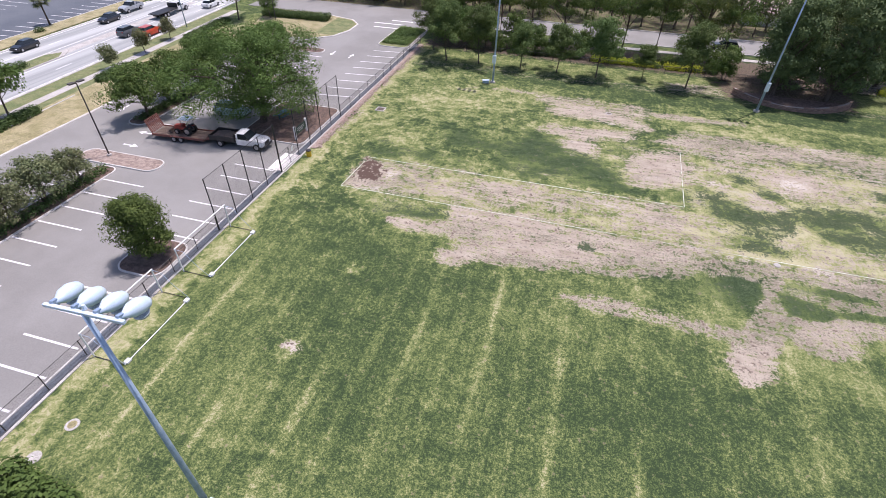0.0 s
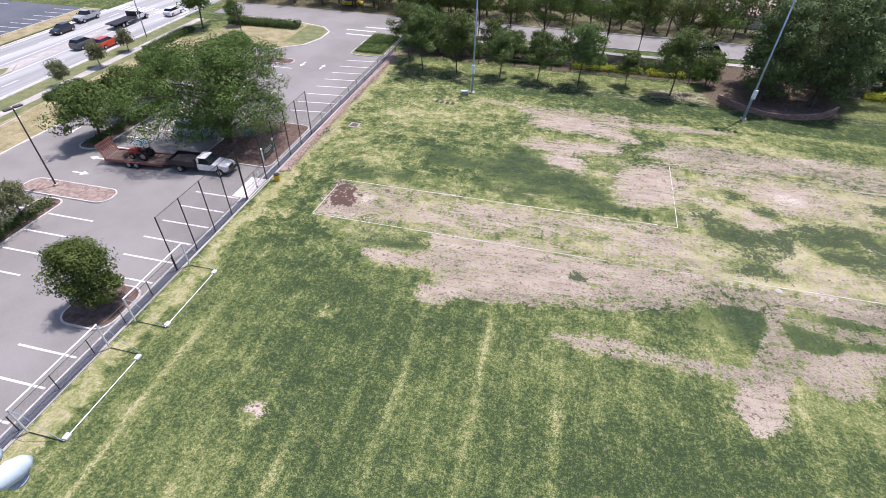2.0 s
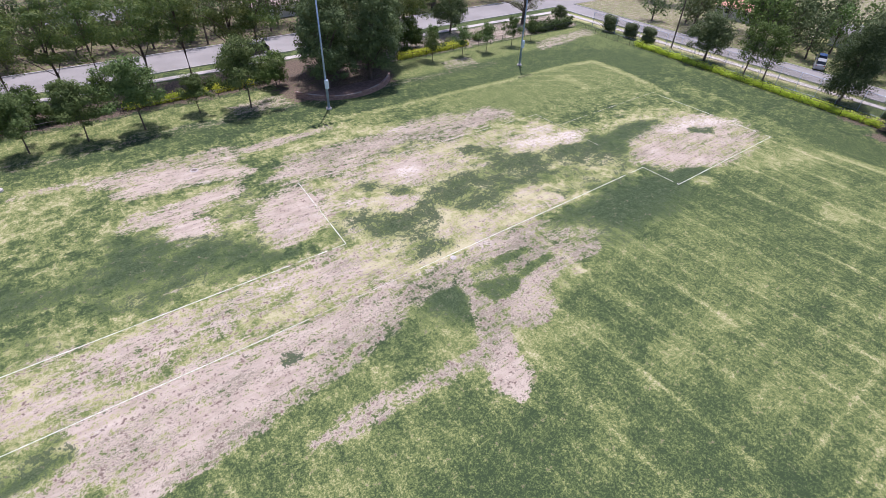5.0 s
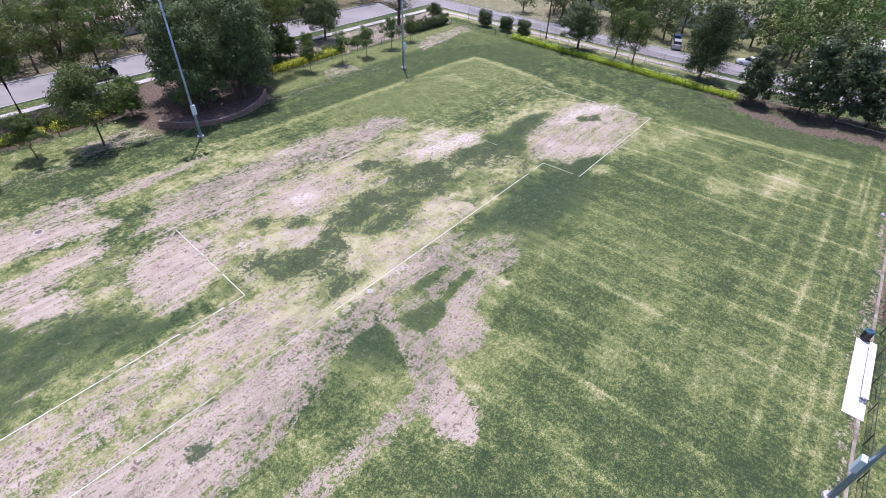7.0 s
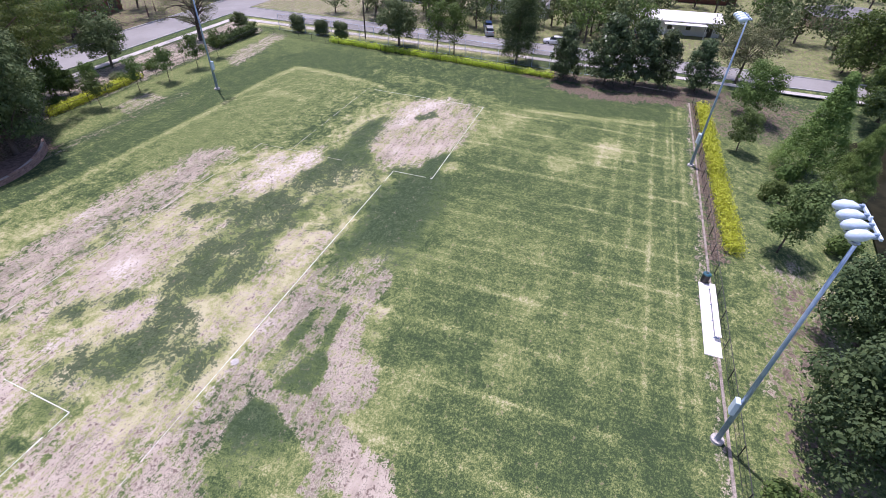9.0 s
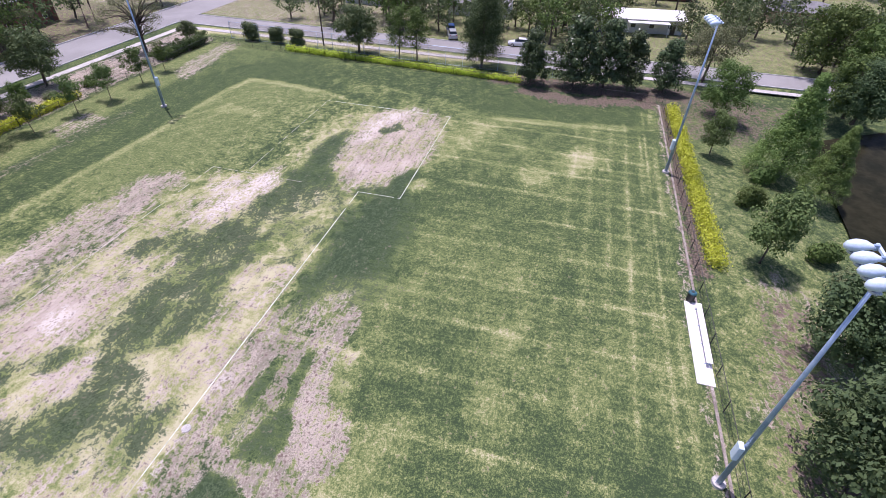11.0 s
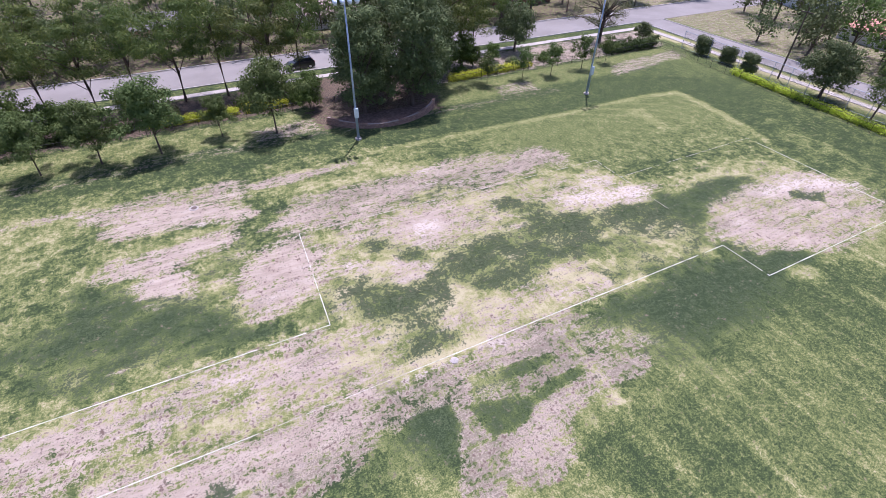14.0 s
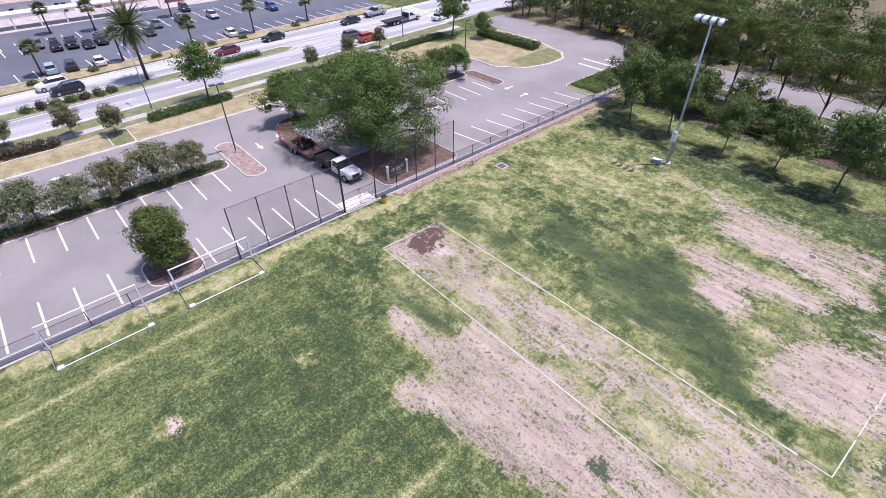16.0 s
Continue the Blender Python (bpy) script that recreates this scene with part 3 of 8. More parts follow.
paint(CLOVER, 0.30, 2.0, [(-21.6, 48.6), (-20.1, 48.3), (-17.9, 49.5), (-14.3, 49.5), (-10.4, 49.5), (-7.2, 50.7), (-2.1, 47.8), (3.1, 48.3), (7.4, 48.0), (13.4, 47.3), (13.1, 50.5), (8.1, 50.3), (6.1, 51.3), (4.5, 54.5), (1.4, 56.4), (-1.6, 59.9), (-3.9, 60.2), (-7.2, 59.8), (-11.9, 57.8), (-16.5, 55.4), (-18.7, 52.1), (-21.0, 51.5), (-22.2, 52.0)])
paint(CLOVER, 0.68, 1.2, [(-4.0, 59.1), (-0.6, 58.9), (1.6, 56.0), (4.4, 53.8), (5.9, 50.7), (7.9, 49.6), (11.3, 49.0), (13.3, 47.6), (7.4, 48.0), (3.1, 48.3), (1.4, 47.6), (-1.4, 49.2), (-4.6, 51.9), (-7.0, 54.3)])
paint(CLOVER, 0.43, 1.2, [(-22.1, 51.2), (-19.6, 50.6), (-16.7, 48.6), (-15.3, 47.2), (-19.1, 46.9), (-21.3, 47.2)])
paint(SPECKLED, 0.65, 0.9, [(-6.8, 49.6), (-4.7, 51.0), (-1.2, 50.6), (1.5, 50.9), (3.4, 48.7), (1.8, 47.0), (-1.7, 47.2), (-5.0, 48.1)])
paint(SPECKLED, 0.50, 1.0, [(-15.8, 47.9), (-13.9, 49.3), (-11.3, 49.0), (-8.2, 49.0), (-9.6, 46.8), (-12.9, 46.7)])
paint(STRAW, 0.80, 0.5, [(-18.2, 47.0), (-17.3, 47.5), (-16.1, 47.0), (-15.6, 46.1), (-17.1, 46.1)])
paint(YELLOWISH, 0.80, 1.2, [(-23.3, 58.2), (-21.8, 56.7), (-19.9, 52.6), (-17.2, 54.4), (-16.1, 51.8), (-17.2, 50.0), (-19.6, 50.6), (-22.3, 52.8)])
paint(YELLOWISH, 0.60, 1.2, [(-21.9, 65.6), (-18.5, 66.6), (-7.7, 60.6), (-9.9, 58.1), (-12.5, 60.2), (-17.3, 59.0), (-21.8, 59.4)])
# the strip between the two long lines
paint(THIN, 0.90, 0.6, [(-21.6, 40.1), (-21.4, 46.5), (-4.0, 46.6), (13.1, 46.6), (17.0, 43.6), (20.0, 40.2), (5.0, 39.9)])
paint(YELLOWISH, 0.55, 0.8, [(-20.8, 46.5), (-16.8, 46.8), (-11.9, 46.2), (-7.2, 45.1), (-8.5, 43.8), (-12.2, 43.7), (-17.0, 44.1)])
paint(YELLOWISH, 0.60, 1.0, [(-12.0, 42.4), (-9.6, 42.7), (-3.8, 42.2), (-0.3, 41.8), (-4.0, 40.6), (-8.5, 40.0), (-11.5, 39.9), (-12.7, 41.2)])
paint(STRAW, 0.50, 1.0, [(-6.1, 45.4), (-1.5, 45.8), (6.5, 45.1), (9.4, 43.9), (1.8, 42.8), (-2.5, 42.4)])
paint(BARE, 0.75, 0.8, [(-20.3, 42.0), (-17.6, 41.3), (-15.2, 41.4), (-14.6, 42.3), (-12.9, 42.5), (-13.4, 44.6), (-15.9, 44.6), (-18.4, 44.8), (-18.6, 43.4), (-20.5, 43.1)])
paint(STALE, 0.75, 0.5, [(-15.7, 43.2), (-15.4, 44.7), (-13.1, 44.9), (-12.5, 43.3), (-14.2, 42.5)])
paint(DAMP, 1.00, 0.2, [(-21.3, 41.6), (-21.8, 43.7), (-21.4, 46.6), (-19.4, 45.3), (-19.2, 44.1), (-17.9, 44.3), (-17.7, 42.6), (-19.0, 41.8), (-20.2, 41.5)])
paint(RAKED, 0.90, 0.2, [(-18.6, 43.3), (-17.8, 44.5), (-16.8, 44.1), (-17.1, 42.8), (-18.0, 42.3)])
paint(STALE, 0.70, 0.4, [(-21.6, 40.4), (-21.4, 41.9), (-18.5, 41.6), (-16.8, 42.2), (-16.3, 41.1), (-19.0, 40.4)])
paint(STALE, 0.85, 0.5, [(-1.1, 45.0), (2.2, 44.5), (3.0, 42.7), (-0.2, 42.3), (-1.5, 43.3)])
paint(RAKED, 0.85, 0.5, [(3.7, 45.5), (6.6, 45.2), (7.4, 43.4), (4.3, 43.6)])
paint(BARE, 0.80, 0.9, [(7.7, 43.7), (9.2, 44.9), (12.2, 46.6), (15.5, 44.5), (17.6, 41.5), (16.3, 40.2), (12.5, 40.5), (8.3, 40.9)])
paint(STALE, 1.00, 0.3, [(10.4, 44.2), (13.1, 44.6), (14.3, 43.8), (12.0, 43.2), (9.9, 43.5)])
paint(STALE, 0.60, 0.5, [(-7.8, 44.5), (-6.4, 45.6), (-3.0, 45.3), (-2.9, 43.8), (-5.7, 43.2)])
paint(BARE, 0.60, 0.8, [(-7.3, 43.2), (-5.2, 45.5), (0.3, 44.9), (3.1, 43.8), (-0.3, 42.9), (-4.4, 43.0)])
# speckled turf south of the line, and the great bare reach
paint(DEEP, 0.55, 1.5, [(-22.0, 32.8), (-22.6, 36.7), (-21.2, 39.4), (-15.3, 39.2), (-9.9, 39.4), (-9.6, 36.7), (-12.1, 36.0), (-15.6, 35.9), (-15.6, 33.1), (-18.5, 30.7)])
paint(SPECKLED, 0.85, 1.0, [(-19.8, 39.0), (-16.7, 39.3), (-11.9, 39.3), (-9.7, 39.5), (-9.7, 37.7), (-11.5, 36.4), (-13.1, 36.2), (-14.7, 36.0), (-15.3, 35.0), (-17.4, 35.4), (-19.2, 36.0)])
paint(CLOVER, 0.85, 0.6, [(-13.8, 37.0), (-11.9, 38.1), (-9.9, 38.1), (-10.8, 36.6), (-12.6, 36.1)])
paint(YELLOWISH, 0.50, 1.0, [(-14.9, 34.5), (-11.1, 34.0), (-9.1, 34.1), (-8.6, 33.6), (-9.2, 32.0), (-11.7, 31.9), (-14.4, 32.7)])
paint(BARE, 1.00, 0.3, [(-14.9, 35.3), (-14.2, 36.0), (-12.6, 36.2), (-11.1, 36.1), (-9.8, 37.2), (-9.8, 39.6), (-8.0, 40.0), (-1.5, 40.1), (5.9, 39.8), (10.1, 40.0), (15.6, 39.9), (19.4, 39.8), (17.8, 38.5), (14.9, 37.4), (11.7, 36.5), (8.8, 35.6), (5.7, 34.9), (3.2, 34.2), (1.3, 33.3), (-1.2, 32.9), (-3.2, 32.5), (-5.0, 32.5), (-6.6, 31.3), (-7.8, 31.1), (-8.7, 31.6), (-8.7, 32.5), (-7.4, 33.3), (-8.8, 34.4), (-10.1, 34.7), (-11.8, 34.5), (-13.4, 34.7)])
paint(CLEAN, 0.90, 0.3, [(-5.3, 33.0), (-3.7, 34.4), (-2.3, 34.2), (-3.1, 33.0), (-4.7, 32.7), (-6.5, 32.1), (-7.1, 31.7), (-8.4, 31.6), (-8.5, 32.3), (-6.8, 32.8)])
paint(CLEAN, 0.70, 0.5, [(-9.4, 37.3), (-9.0, 39.0), (-1.6, 39.3), (2.9, 38.4), (3.0, 37.6), (-1.1, 37.8), (-6.0, 37.5)])
paint(CLEAN, 0.70, 0.5, [(-1.8, 37.4), (3.9, 36.5), (4.2, 35.1), (-1.7, 34.6), (-3.7, 35.3)])
paint(CLEAN, 0.80, 0.3, [(-14.7, 35.4), (-12.8, 35.9), (-9.8, 35.5), (-9.8, 35.2), (-12.1, 34.8)])
paint(CHURNED, 0.95, 0.4, [(4.2, 34.4), (9.3, 35.7), (13.4, 36.7), (14.8, 37.3), (11.2, 35.3), (6.7, 34.0), (4.0, 33.8), (1.2, 33.2), (-2.9, 32.4), (-5.1, 32.4), (-4.5, 33.0), (-1.9, 33.6), (1.5, 34.1)])
paint(CHURNED, 0.80, 0.4, [(-3.2, 37.3), (-1.0, 37.9), (1.3, 37.6), (2.1, 36.6), (-0.5, 36.3), (-2.5, 36.5)])
paint(CHURNED, 0.80, 0.4, [(-9.8, 35.0), (-9.1, 35.6), (-6.7, 36.2), (-5.3, 35.3), (-7.7, 34.5)])
paint(CHURNED, 0.85, 0.5, [(6.3, 36.8), (10.0, 37.2), (14.5, 37.8), (9.6, 35.6), (6.3, 35.4)])
paint(CHURNED, 0.70, 0.4, [(-8.6, 38.1), (-5.2, 38.0), (-3.6, 37.6), (-6.0, 37.2), (-8.3, 37.3)])
paint(CLOVER, 1.00, 0.2, [(2.9, 37.3), (3.7, 37.9), (4.7, 37.6), (4.5, 36.5), (3.3, 36.6)])
paint(SPECKLED, 0.70, 0.2, [(4.5, 36.6), (6.2, 36.5), (6.2, 36.0), (4.5, 36.1)])
# the green hollow with the second bare finger
paint(DEEP, 0.30, 1.5, [(3.8, 33.3), (9.1, 35.1), (13.4, 36.7), (18.0, 35.0), (15.4, 29.6), (11.8, 30.6), (7.3, 31.0), (4.5, 31.4)])
paint(CLOVER, 0.34, 0.9, [(9.0, 34.9), (13.3, 36.5), (16.1, 36.5), (18.4, 35.2), (16.7, 31.6), (15.5, 30.2), (13.6, 32.9), (10.4, 33.6), (7.3, 33.1)])
paint(CLOVER, 0.34, 0.9, [(12.4, 36.2), (14.6, 36.8), (17.0, 36.2), (17.6, 34.4), (15.6, 33.8), (13.2, 34.1)])
paint(YELLOWISH, 0.75, 0.8, [(7.3, 33.1), (9.8, 33.5), (10.3, 32.4), (8.9, 31.5), (7.5, 31.5)])
paint(YELLOWISH, 0.50, 0.8, [(11.9, 31.7), (15.6, 31.1), (15.2, 29.7), (12.3, 30.6)])
paint(YELLOWISH, 0.60, 0.8, [(4.2, 34.4), (6.5, 33.4), (5.7, 31.4), (4.4, 31.2), (3.1, 32.5)])
paint(BARE, 1.00, 0.3, [(2.6, 30.1), (4.2, 30.6), (6.7, 30.6), (10.3, 30.4), (13.4, 30.0), (16.5, 29.9), (16.1, 29.1), (12.7, 28.9), (9.2, 29.3), (5.8, 29.4), (4.1, 29.3), (2.6, 29.6)])
paint(CHURNED, 0.90, 0.4, [(10.4, 30.1), (13.4, 29.9), (16.5, 29.9), (16.1, 29.1), (12.8, 29.0), (10.6, 29.2)])
paint(CHURNED, 0.50, 0.4, [(4.0, 30.1), (6.0, 29.8), (6.2, 29.3), (4.7, 29.3)])
# the forked tracks
paint(CHURNED, 0.85, 0.6, [(14.7, 38.2), (18.7, 39.0), (25.2, 39.3), (31.1, 39.4), (32.1, 38.3), (28.0, 37.6), (22.7, 37.6), (17.6, 37.3), (14.8, 37.3)])
paint(CLOVER, 0.62, 0.5, [(15.9, 37.7), (18.7, 37.1), (18.4, 35.0), (17.6, 33.2), (15.8, 34.1), (14.3, 35.5)])
paint(BARE, 1.00, 0.2, [(19.8, 38.6), (21.1, 38.4), (19.3, 34.8), (18.7, 32.9), (18.4, 30.9), (17.9, 28.6), (17.2, 26.6), (16.5, 25.3), (14.9, 25.1), (14.5, 26.3), (15.4, 28.4), (16.5, 30.4), (17.6, 32.6), (18.6, 35.1)])
paint(CLEAN, 0.90, 0.3, [(15.6, 28.3), (17.4, 28.3), (16.9, 26.1), (15.2, 25.2), (14.7, 26.4)])
paint(CHURNED, 0.50, 0.3, [(17.1, 31.4), (18.0, 31.1), (17.6, 28.7), (16.5, 28.3), (16.1, 29.3)])
paint(CHURNED, 0.75, 0.5, [(21.9, 39.2), (25.2, 39.3), (31.6, 38.7), (33.5, 38.0), (30.6, 36.5), (26.2, 37.1), (21.6, 37.8)])
paint(CHURNED, 1.00, 0.3, [(20.3, 33.3), (22.9, 33.1), (23.8, 34.0), (26.8, 34.4), (28.9, 35.6), (31.2, 35.2), (33.5, 33.5), (30.9, 33.1), (28.3, 33.1), (24.8, 32.0), (23.7, 30.7), (22.2, 29.4), (20.4, 29.6), (19.9, 31.2), (19.5, 32.4)])
paint(BARE, 0.90, 0.3, [(20.1, 33.0), (22.5, 33.1), (25.8, 33.7), (25.1, 32.4), (22.8, 31.9), (22.8, 30.1), (21.8, 29.5), (20.3, 30.1), (19.8, 31.3)])
paint(CHURNED, 0.95, 0.3, [(22.4, 35.5), (23.3, 36.4), (26.7, 36.2), (27.3, 34.9), (24.7, 34.6), (22.7, 34.9)])
paint(CLOVER, 0.90, 0.3, [(20.9, 38.4), (23.6, 37.6), (23.1, 36.5), (22.2, 36.0), (19.9, 35.8), (20.0, 36.9)])
paint(CLOVER, 1.00, 0.2, [(19.8, 35.4), (22.0, 35.3), (23.7, 34.4), (22.4, 33.8), (20.4, 33.3), (19.7, 34.4)])
paint(CLOVER, 0.90, 0.2, [(24.6, 34.5), (27.9, 34.7), (26.9, 34.4), (24.5, 34.0)])
paint(SPECKLED, 0.75, 0.4, [(21.3, 32.9), (23.9, 32.0), (23.1, 30.3), (21.3, 30.7), (20.6, 31.6)])
paint(DEEP, 0.80, 1.2, [(38.5, 38.6), (48.8, 39.5), (49.2, 35.3), (49.1, 32.3), (42.4, 31.3), (38.1, 32.1), (34.2, 33.0), (35.3, 36.9), (32.4, 37.7), (34.2, 39.6)])
paint(CLOVER, 0.50, 1.2, [(38.5, 38.6), (48.8, 39.5), (49.2, 35.3), (49.1, 32.3), (42.4, 31.3), (38.1, 32.1), (34.2, 33.0), (35.3, 36.9), (32.4, 37.7), (34.2, 39.6)])
paint(SPECKLED, 0.80, 0.8, [(29.7, 38.4), (33.8, 38.5), (35.9, 37.2), (36.7, 33.4), (33.5, 33.2), (31.5, 36.1)])
paint(CHURNED, 0.50, 0.6, [(30.1, 37.5), (34.0, 36.8), (34.9, 35.6), (33.3, 33.2), (31.1, 35.9)])
paint(SPECKLED, 0.60, 0.8, [(34.2, 33.0), (36.8, 33.0), (38.0, 30.0), (35.7, 29.2), (34.4, 31.4)])
paint(YELLOWISH, 0.75, 1.0, [(19.8, 29.3), (22.9, 28.6), (21.9, 26.3), (18.2, 25.3), (17.5, 26.4)])
paint(YELLOWISH, 0.60, 0.5, [(14.4, 25.1), (16.7, 25.4), (16.4, 24.3), (14.5, 24.3)])
paint(STRAW, 0.90, 0.2, [(27.9, 32.7), (29.6, 32.3), (29.1, 31.4), (27.7, 31.5)])
# the middle of the pitch
paint(STRAW, 0.90, 1.0, [(14.4, 59.0), (23.8, 59.2), (33.1, 59.0), (44.9, 58.1), (49.9, 58.0), (49.4, 46.9), (49.7, 39.5), (36.7, 39.9), (24.2, 39.8), (15.5, 39.0), (12.4, 43.2), (13.6, 46.7)])
paint(YELLOWISH, 0.55, 1.0, [(15.7, 43.9), (20.3, 43.6), (24.4, 43.6), (24.8, 40.7), (20.1, 39.4), (16.0, 40.3)])
paint(CLOVER, 1.00, 0.8, [(26.6, 51.4), (28.1, 50.7), (32.3, 51.1), (35.6, 51.1), (38.4, 49.7), (42.1, 49.4), (47.7, 49.2), (51.2, 48.2), (50.4, 44.6), (47.6, 42.5), (44.8, 44.6), (41.6, 46.2), (37.9, 45.3), (36.2, 45.5), (33.7, 45.7), (28.4, 43.7), (26.8, 44.8), (25.6, 46.1), (24.6, 47.5), (23.4, 48.2)])
paint(SPECKLED, 0.50, 0.8, [(29.6, 51.4), (32.3, 51.1), (36.0, 50.7), (35.4, 48.9), (31.4, 49.1), (28.7, 49.3)])
paint(STRAW, 1.00, 0.5, [(33.1, 45.4), (36.4, 43.4), (36.1, 40.5), (29.1, 40.3), (24.1, 40.0), (21.2, 39.9), (19.9, 40.6), (21.1, 43.3), (24.0, 47.6), (25.4, 45.8), (26.9, 43.6), (29.2, 43.6)])
paint(BARE, 0.45, 0.6, [(25.3, 43.9), (26.5, 42.9), (25.6, 40.3), (23.8, 40.8)])
paint(BARE, 0.50, 0.6, [(25.9, 40.8), (29.3, 40.4), (31.4, 40.3), (31.0, 39.2), (27.3, 39.0), (23.4, 39.0)])
paint(MINTY, 1.00, 0.5, [(37.1, 45.2), (41.4, 46.1), (44.5, 44.4), (47.6, 41.8), (49.0, 40.4), (42.1, 39.9), (38.2, 40.4), (36.8, 42.3)])
paint(CLOVER, 0.60, 0.3, [(36.4, 44.3), (36.7, 42.6), (37.7, 40.6), (36.5, 40.6), (36.2, 43.3)])
paint(SPECKLED, 0.95, 0.9, [(13.3, 52.0), (15.7, 52.4), (19.6, 51.4), (23.2, 49.7), (24.7, 48.1), (22.2, 43.3), (19.7, 42.4), (17.6, 44.1), (15.5, 45.8), (13.6, 48.7)])
paint(CLOVER, 0.90, 0.6, [(20.1, 47.1), (22.8, 48.8), (25.1, 48.7), (23.1, 45.0), (21.3, 43.6), (19.6, 43.1), (18.6, 44.5)])
paint(CLOVER, 0.80, 0.5, [(15.9, 51.1), (17.9, 51.4), (17.2, 47.8), (15.9, 46.4), (14.7, 48.4)])
paint(CLOVER, 0.90, 0.5, [(13.0, 49.9), (15.3, 51.0), (14.4, 48.2), (13.5, 47.2)])
paint(SPECKLED, 0.80, 0.5, [(15.7, 42.7), (19.9, 42.8), (21.9, 42.8), (21.8, 40.9), (17.9, 40.5), (15.9, 40.9)])
paint(SPECKLED, 0.80, 0.5, [(16.3, 56.4), (17.9, 57.8), (20.9, 57.6), (21.6, 55.0), (20.4, 53.5), (17.5, 54.9)])
paint(CLOVER, 0.95, 0.3, [(19.5, 55.3), (21.5, 55.0), (21.1, 53.5), (19.5, 53.5)])
paint(SPECKLED, 0.80, 0.4, [(21.9, 52.5), (24.1, 52.8), (24.6, 50.9), (23.5, 50.4), (21.6, 51.1)])
paint(CLOVER, 0.70, 0.3, [(22.6, 52.6), (23.8, 52.8), (23.9, 51.2), (22.7, 51.6)])
paint(CLEAN, 0.80, 0.8, [(20.6, 56.4), (24.3, 57.3), (29.4, 57.1), (30.7, 55.9), (26.7, 52.5), (22.6, 53.4)])
paint(RAKED, 1.00, 0.4, [(25.1, 56.1), (27.4, 55.9), (26.8, 54.0), (24.5, 53.4), (23.9, 54.7)])
paint(BARE, 0.95, 0.4, [(20.0, 51.2), (21.7, 52.0), (23.6, 49.9), (22.0, 49.0), (20.0, 49.8)])
paint(BARE, 0.90, 0.4, [(16.7, 52.7), (18.4, 52.6), (18.2, 51.3), (16.6, 51.9)])
paint(SPECKLED, 0.75, 0.7, [(29.5, 54.8), (34.5, 56.4), (35.7, 52.9), (33.1, 51.0), (29.2, 52.1)])
paint(CLOVER, 0.90, 0.3, [(33.5, 56.7), (35.7, 56.1), (35.7, 54.1), (33.5, 54.3)])
paint(CLOVER, 0.80, 0.7, [(17.0, 49.9), (19.9, 49.6), (23.9, 47.4), (23.1, 44.8), (20.7, 43.6), (18.6, 44.5), (17.5, 46.0)])
paint(STRAW, 0.80, 0.5, [(19.3, 49.8), (22.2, 49.9), (23.9, 48.0), (23.6, 46.9), (20.9, 47.6)])
paint(BARE, 0.70, 0.4, [(20.2, 49.5), (22.0, 49.6), (22.0, 48.4), (20.4, 48.5)])
paint(CLOVER, 0.70, 0.5, [(33.2, 56.0), (35.9, 55.6), (35.7, 54.1), (33.4, 53.9)])
paint(SPECKLED, 0.80, 0.7, [(31.0, 53.3), (36.2, 53.6), (38.1, 50.5), (36.2, 49.1), (31.1, 49.9)])
# bare ground along the north side
paint(BARE, 0.95, 0.7, [(15.8, 65.6), (26.5, 65.5), (38.2, 65.1), (45.6, 63.7), (46.6, 60.3), (38.0, 59.7), (30.5, 59.3), (23.8, 59.2), (17.8, 59.1), (14.2, 60.4), (11.2, 61.5), (13.5, 63.6)])
paint(CHURNED, 0.85, 0.6, [(24.9, 61.7), (30.7, 62.4), (38.4, 62.7), (46.5, 62.0), (45.8, 60.4), (36.8, 60.3), (29.5, 60.1), (24.9, 60.1)])
paint(CHURNED, 0.60, 0.5, [(16.1, 64.6), (23.5, 64.9), (27.2, 64.0), (21.4, 62.7), (16.4, 62.2)])
paint(SPECKLED, 0.80, 0.4, [(26.2, 61.0), (30.6, 60.8), (31.9, 59.6), (30.2, 58.7), (26.5, 59.3)])
paint(BARE, 0.90, 0.3, [(11.0, 69.9), (15.0, 71.5), (22.9, 70.9), (24.0, 69.7), (17.0, 69.2), (11.6, 69.1)])
paint(BARE, 0.60, 0.4, [(-11.7, 72.6), (-5.1, 72.4), (3.3, 72.8), (10.2, 72.1), (11.1, 70.4), (3.2, 71.4), (-4.5, 71.2), (-11.5, 71.8)])
paint(BARE, 0.95, 0.5, [(-4.7, 69.9), (-2.1, 70.9), (3.2, 71.4), (8.8, 70.7), (9.9, 68.7), (3.0, 68.5), (-2.0, 69.0)])
paint(CLEAN, 0.85, 0.5, [(-2.6, 67.2), (0.5, 68.8), (5.7, 68.1), (10.0, 67.2), (10.7, 64.4), (7.9, 64.0), (2.9, 65.8), (-0.9, 65.7)])
paint(YELLOWISH, 0.90, 0.5, [(-4.7, 63.0), (-2.0, 63.6), (2.8, 64.1), (7.1, 64.2), (7.9, 63.4), (2.7, 62.6), (-1.0, 62.1), (-2.8, 61.7), (-4.5, 61.9)])
paint(CLEAN, 0.90, 0.5, [(-3.3, 60.4), (-1.9, 62.3), (0.8, 62.3), (4.1, 62.5), (7.8, 62.8), (7.5, 60.8), (4.9, 60.1), (2.6, 59.2), (4.5, 56.3), (3.9, 54.9), (1.8, 54.9), (-0.3, 57.7), (0.2, 59.0), (-1.9, 60.2)])
